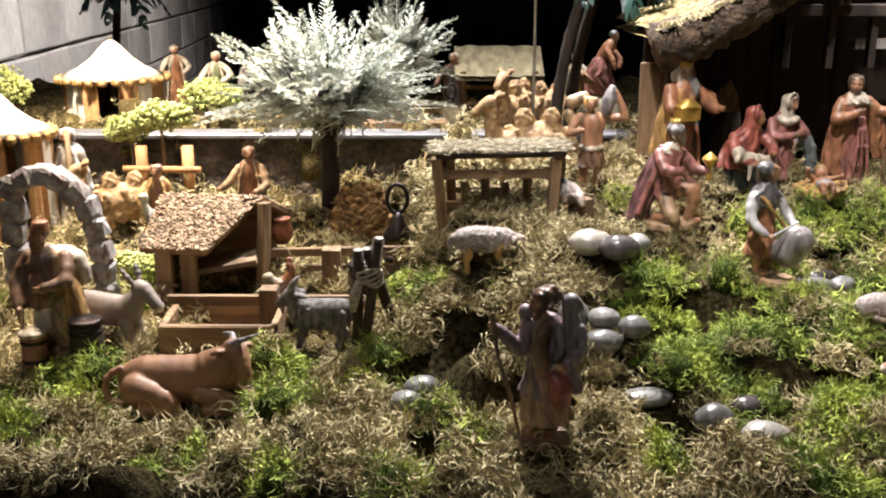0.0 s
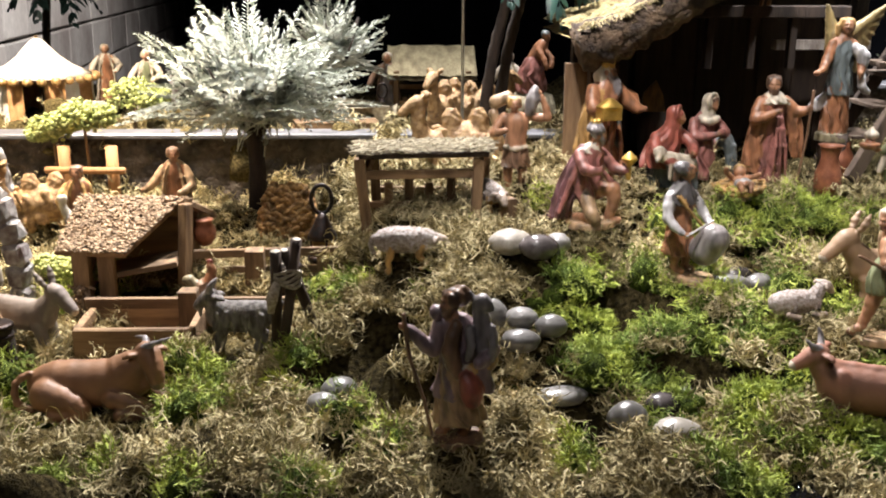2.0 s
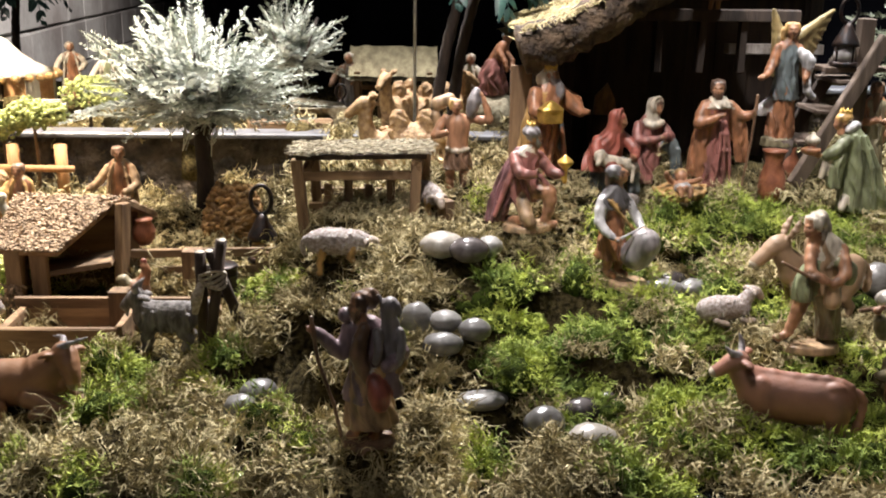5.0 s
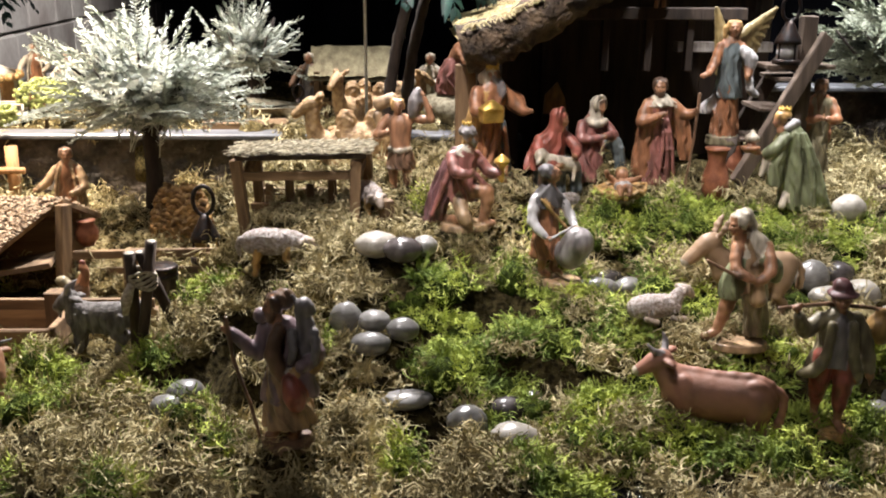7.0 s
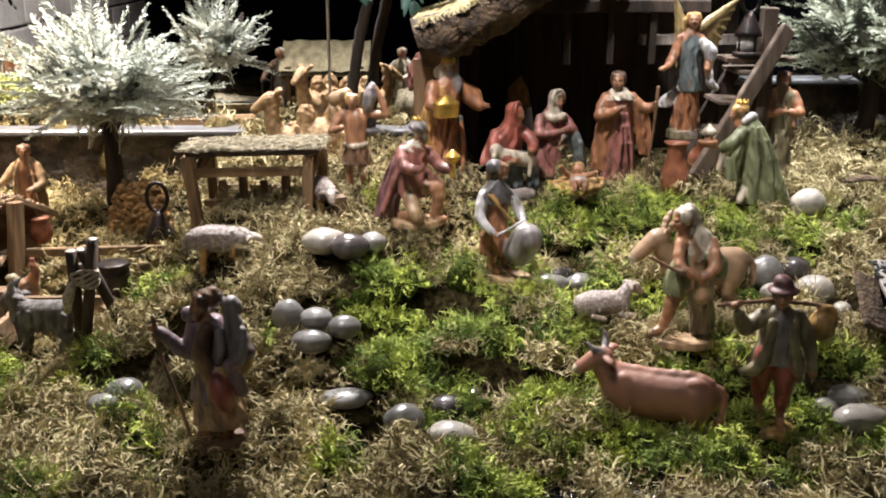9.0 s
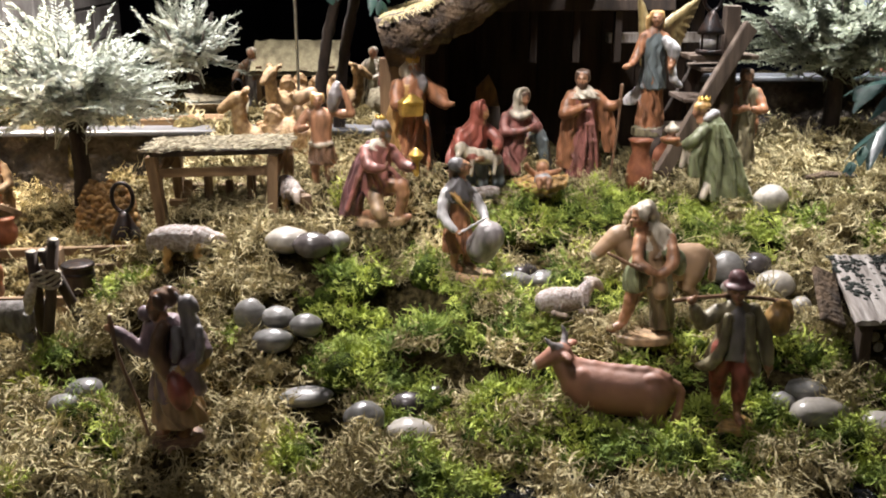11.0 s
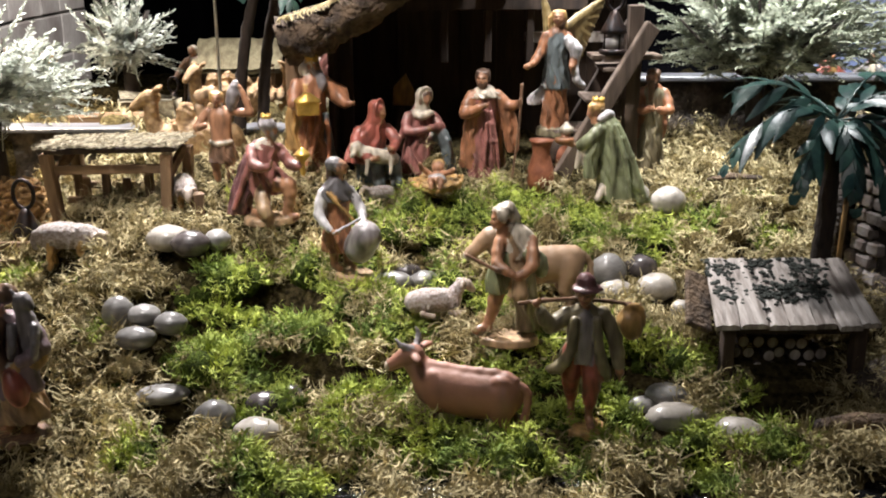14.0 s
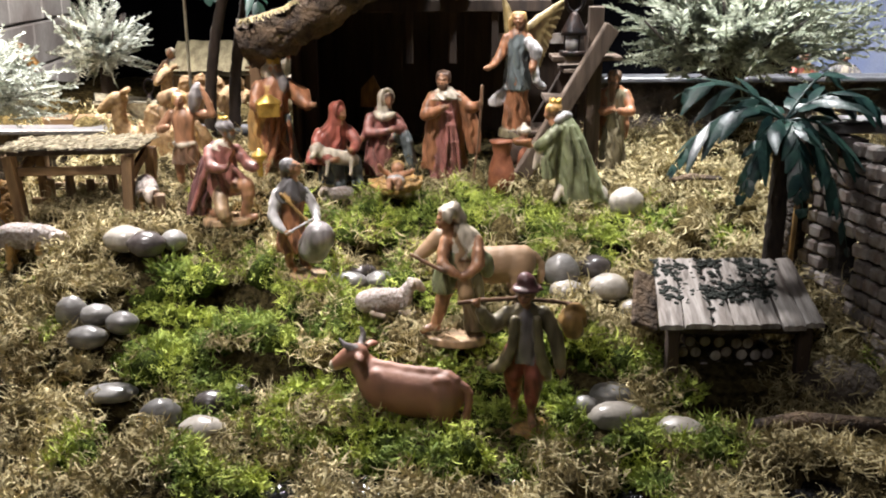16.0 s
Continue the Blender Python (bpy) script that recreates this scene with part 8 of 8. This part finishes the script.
def foam_bush(loc, blobs, trunk_h, label, seed, count=330):
    rng = np.random.default_rng(seed)
    root = thing("model_bush", loc, 0, label, "bush", "yellow-green model bushes")
    if trunk_h:
        m = M()
        m.tube([(0, 0, 0), (0.002, 0, trunk_h * 0.5), (0, 0, trunk_h)], [0.003, 0.0025, 0.002], 0, 8)
        part("trunk", m, WOODZ, root, smooth=True)
    m = M()
    for bx, by, bz, br in blobs:
        for i in range(count):
            d = rng.normal(size=3)
            d /= np.linalg.norm(d)
            p = np.array((bx, by, bz)) + d * br * rng.uniform(0.55, 1.05) * np.array((1.2, 1, 0.75))
            s = rng.uniform(0.002, 0.0042)
            m.ell(p, (s, s, s * 0.8), 0, 5, 3)
    part("crown", m, MOSSLIGHT, root, kind="stuff")


foam_bush((-0.402, 1.37, 0.08), [(0, 0, 0.125, 0.030), (0.022, 0.0, 0.125, 0.022), (-0.02, 0, 0.118, 0.02)], 0.12, "yellow-green foam tree on a thin trunk", 1)
foam_bush((-0.448, 1.375, 0.08), [(0, 0, 0.108, 0.026), (-0.016, 0, 0.10, 0.018)], 0.10, "yellow-green foam tree on a thin trunk", 2)
foam_bush((-0.372, 1.52, 0.15), [(0, 0, 0.068, 0.034), (0.03, 0, 0.062, 0.024)], 0.06, "yellow-green foam tree on the terrace", 3)
foam_bush((-0.325, 1.10, 0.050), [(-0.02, 0, 0.012, 0.020), (0.012, 0, 0.014, 0.020), (-0.045, 0, 0.018, 0.016)], 0, "low bright green lichen bush beside the hut", 4)
foam_bush((-0.74, 1.62, 0.15), [(0, 0, 0.075, 0.038), (0.02, 0, 0.06, 0.03)], 0.06, "yellow-green foam bush beside the tent", 5)

# ------------------------------------------------------------------ moss
GREENS = [(0.25, 0.90, 0.07), (0.33, 0.90, 0.06), (0.30, 0.96, 0.035), (0.24, 0.86, 0.05), (0.45, 1.07, 0.06), (0.54, 1.09, 0.06), (0.62, 1.06, 0.05), (0.68, 1.03, 0.05), (0.40, 1.06, 0.04), (-0.025, 1.03, 0.03), (-0.03, 0.99, 0.02), (-0.35, 0.86, 0.05), (-0.15, 0.82, 0.05), (-0.06, 0.88, 0.04), (-0.21, 0.75, 0.02), (-0.10, 0.69, 0.03), (-0.02, 0.68, 0.03), (0.33, 0.715, 0.03), (0.30, 0.69, 0.03), (0.62, 0.845, 0.035), (0.50, 0.72, 0.04), (0.58, 0.73, 0.04), (0.42, 0.82, 0.04), (0.36, 0.84, 0.05), (0.76, 1.09, 0.03), (0.19, 0.72, 0.02), (0.12, 0.90, 0.02), (0.02, 0.88, 0.02), (0.46, 0.97, 0.03), (0.70, 1.00, 0.03), (0.29, 0.99, 0.02), (0.73, 0.75, 0.03), (-0.42, 0.80, 0.04), (-0.30, 0.80, 0.02), (-0.19, 1.04, 0.02), (0.22, 1.12, 0.03), (0.40, 0.90, 0.04), (0.50, 0.94, 0.03), (0.56, 0.86, 0.03), (0.58, 0.99, 0.04), (0.50, 1.02, 0.04), (0.36, 1.02, 0.03), (0.40, 0.75, 0.03), (0.62, 0.76, 0.03), (0.68, 0.86, 0.03), (0.27, 0.84, 0.05), (0.34, 0.80, 0.04), (0.66, 0.71, 0.03), (0.80, 1.04, 0.03), (-0.36, 0.74, 0.04), (-0.44, 0.73, 0.03), (-0.22, 0.71, 0.03), (0.03, 0.71, 0.02), (0.24, 0.94, 0.05), (0.20, 0.92, 0.04), (0.55, 0.81, 0.05), (0.62, 0.80, 0.05), (0.50, 0.82, 0.04), (0.67, 0.75, 0.04), (0.45, 0.74, 0.04), (0.59, 0.76, 0.05), (0.36, 0.78, 0.04), (-0.33, 1.09, 0.04), (-0.36, 1.04, 0.03), (-0.05, 1.06, 0.03)]
KEEP = [(x, y, max(rx, ry) * 0.9) for x, y, z, rx, ry, rz, pm, yaw in PEBBLES] + [(-0.232, 0.965, 0.05), (-0.26, 1.06, 0.06), (-0.20, 0.975, 0.03), (-0.15, 1.05, 0.05), (-0.238, 0.835, 0.03), (0.77, 0.862, 0.045), (0.73, 0.85, 0.03), (0.81, 0.85, 0.03), (0.086, 0.75, 0.016), (0.512, 0.868, 0.024), (0.567, 0.782, 0.014), (0.44, 1.105, 0.028), (0.345, 0.968, 0.016), (-0.388, 0.93, 0.03), (0.25, 1.05, 0.022), (0.466, 0.785, 0.02), (0.44, 0.905, 0.016), (-0.128, 0.95, 0.012), (0.64, 1.10, 0.02), (0.036, 0.985, 0.030), (0.060, 0.985, 0.02), (0.030, 0.985, 0.02), (-0.055, 1.115, 0.030), (-0.29, 0.925, 0.030), (-0.26, 0.92, 0.030), (-0.225, 0.92, 0.030), (-0.19, 0.92, 0.030), (-0.165, 0.95, 0.025), (-0.128, 0.93, 0.026), (-0.20, 0.815, 0.025), (-0.255, 0.81, 0.028), (0.80, 0.762, 0.022), (0.835, 0.762, 0.022), (0.87, 0.762, 0.022)]
KX = np.array([(x, y, r if i < len(PEBBLES) + 4 else r * 0.78) for i, (x, y, r) in enumerate(KEEP)])


def ribbons(name, V, S, K, material, label):
    """One mesh of S strands with K pairs of points each."""
    b = (np.arange(S) * K * 2)[:, None] + (np.arange(K - 1) * 2)[None]
    F = np.stack([b, b + 1, b + 3, b + 2], 2).reshape(-1, 4)
    me = bpy.data.meshes.new(name)
    me.vertices.add(len(V))
    me.vertices.foreach_set("co", V.ravel())
    me.loops.add(F.size)
    me.loops.foreach_set("vertex_index", F.ravel().astype(np.int32))
    me.polygons.add(len(F))
    me.polygons.foreach_set("loop_start", np.arange(0, F.size, 4, dtype=np.int32))
    me.update(calc_edges=True)
    me.materials.append(material)
    return tagged(new(name, me), label, "moss", kind="stuff")


LOCK = 4


def moss(name, material, core, gap, strands, green, y0, y1, seed, label, length=(0.010, 0.024), width=0.0005, x0=-0.66, x1=1.12, size=(0.015, 0.027), flatness=0.95, sink=0.013, flare=0.12, infill=False):
    """Cushions of curled strands over a soft core, with creases between them."""
    rng = np.random.default_rng(seed)
    gx, gy = np.meshgrid(np.arange(x0, x1, gap), np.arange(y0, y1, gap))
    x = gx.ravel() + rng.uniform(-0.48, 0.48, gx.size) * gap
    y = gy.ravel() + rng.uniform(-0.48, 0.48, gx.size) * gap
    patch = np.zeros(len(x))
    for px, py, pr in GREENS:
        patch = np.maximum(patch, 1.25 - np.hypot(x - px, y - py) / pr)
    patch = patch + 0.5 * np.array([noise.noise(Vector((a * 22, b * 22, 7))) for a, b in zip(x, y)])
    mixed = patch + rng.uniform(-0.30, 0.30, len(x))
    ok = (mixed > 0.34) if green else (mixed < 0.50)
    ok &= (x > -0.39 - (y - 0.65) * 0.42) & (x < 0.90 + (y - 0.65) * 0.45)
    ok &= y > np.array([front(a) for a in x]) + 0.004
    r = rng.uniform(*size, len(x))
    for kx, ky, kr in KX:
        d = np.hypot(x - kx, y - ky)
        ok &= d > kr * 0.9
        r = np.where(d < kr + r, np.clip(d - kr * 0.55, 0.007, 0.03), r)
    ok &= ~((x > 0.315) & (x < 0.70) & (y > 1.22))
    # Hollows stay bare: the dark bed colour there deepens their shade.
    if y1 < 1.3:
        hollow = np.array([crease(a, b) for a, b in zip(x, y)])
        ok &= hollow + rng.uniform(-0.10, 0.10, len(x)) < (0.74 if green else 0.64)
    x, y, r = x[ok], y[ok], r[ok]
    if infill:
        near = np.array([level(a, b) < 0.95 for a, b in zip(x, y)])
        x, y, r = x[near], y[near], r[near]
    flat = np.array([level(a, b) for a, b in zip(x, y)])
    hgt = r * rng.uniform(0.35, 1.65, len(x)) * flatness * (0.5 + 0.5 * flat)
    base = rise(x, y) - 0.004 + flat * (np.array([swell(a, b) for a, b in zip(x, y)]) - sink + 0.004)
    T = len(x)
    # cores, coloured dark for the shade between strands
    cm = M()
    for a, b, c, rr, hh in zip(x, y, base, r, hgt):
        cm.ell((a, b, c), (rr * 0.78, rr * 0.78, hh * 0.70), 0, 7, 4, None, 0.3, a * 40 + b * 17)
    tagged(new(name + "_cushion", cm.mesh(name + "_cushion", core)), "dense shade-dark cushions under the " + label, "moss", kind="stuff")
    # strands
    K = 5
    B = max(1, round(strands / LOCK))
    S = T * B * LOCK
    idx = np.repeat(np.arange(T), B * LOCK)

    def lock(a, loose):
        """A value shared by the strands of one lock, each a little off."""
        a = np.repeat(a, LOCK, axis=0)
        return a + rng.normal(size=a.shape) * loose

    d = lock(rng.normal(size=(T * B, 3)), 0.13)
    d[:, 2] = np.abs(d[:, 2]) - 0.1
    d /= np.linalg.norm(d, axis=1)[:, None]
    R = np.stack([r, r, hgt], 1)[idx]
    p = np.stack([x[idx], y[idx], base[idx]], 1) + d * R * lock(rng.uniform(0.72, 1.18, T * B), 0.05)[:, None]
    L = rng.uniform(*length, S)
    step = (L / (K - 1))[:, None]
    h = np.cross(d, lock(rng.normal(size=(T * B, 3)), 0.25))
    h /= np.linalg.norm(h, axis=1)[:, None] + 1e-9
    axis = d * 0.9 + lock(rng.normal(size=(T * B, 3)) * 0.6, 0.12)
    axis /= np.linalg.norm(axis, axis=1)[:, None]
    turn = lock(rng.uniform(0.3, 1.3, T * B) * rng.choice((-1, 1), T * B), 0.10)[:, None]
    P = np.zeros((S, K, 3))
    lowz = base[idx]
    for k in range(K):
        P[:, k] = p
        h = h * np.cos(turn) + np.cross(axis, h) * np.sin(turn) + rng.normal(size=(S, 3)) * 0.20 + d * flare
        down = p[:, 2] < lowz
        h[down, 2] = np.abs(h[down, 2])
        h /= np.linalg.norm(h, axis=1)[:, None]
        p = p + h * step
    t = np.gradient(P, axis=1)
    side = np.cross(t, rng.normal(size=(S, 1, 3)))
    side /= np.linalg.norm(side, axis=2)[:, :, None] + 1e-12
    taper = np.interp(np.arange(K) / (K - 1), (0, 0.2, 0.7, 1), (0.6, 1, 0.9, 0.3))
    w = width * rng.uniform(0.6, 1.5, S)
    side = side * (w[:, None] * taper[None])[:, :, None]
    V = np.stack([P - side, P + side], 2).reshape(-1, 3)
    ribbons(name, V, S, K, material, label)


moss("dry_moss", MOSSDRY, COREDRYSHADE, 0.0330, 245, False, 0.60, 1.0, 21, "curly straw-coloured dried moss covering the slope", (0.011, 0.028), 0.00056, size=(0.017, 0.031))
moss("dry_moss_upper", MOSSDRY, COREDRYSHADE, 0.0320, 140, False, 1.0, 1.22, 22, "curly dried moss on the upper slope and yard", (0.011, 0.026), 0.00054, size=(0.016, 0.028))
moss("dry_moss_back", MOSSDRY, COREDRYSHADE, 0.0270, 70, False, 1.22, 1.41, 27, "curly dried moss in front of the ledge", (0.012, 0.026), 0.0007, size=(0.017, 0.029))
moss("green_moss", MOSSGREEN, COREGREENSHADE, 0.0275, 230, True, 0.62, 1.16, 23, "bright green feathery moss patches", (0.008, 0.018), 0.00051, size=(0.013, 0.025), flatness=1.1, flare=0.3)
moss("short_dry_moss", MOSSDRY, COREDRYSHADE, 0.0125, 17, False, 0.66, 1.16, 25, "short dried moss between the pebbles and figurines", (0.009, 0.019), 0.00046, -0.45, 0.95, size=(0.007, 0.011), infill=True)
moss("short_green_moss", MOSSGREEN, COREGREENSHADE, 0.0115, 17, True, 0.66, 1.16, 26, "short green moss between the pebbles and figurines", (0.007, 0.015), 0.00046, -0.45, 0.95, size=(0.007, 0.011), flare=0.25, infill=True)
moss("terrace_moss", MOSSDRY, COREDRYSHADE, 0.046, 22, False, 1.44, 1.80, 24, "dry moss on the raised terrace", (0.012, 0.024), 0.0009, -0.7, 1.2, size=(0.02, 0.034))
moss("stray_moss", MOSSDRY, COREDRYSHADE, 0.060, 8, False, 0.62, 1.2, 31, "long loose strands of dried moss", (0.030, 0.055), 0.00045, size=(0.014, 0.022), flare=0.05)
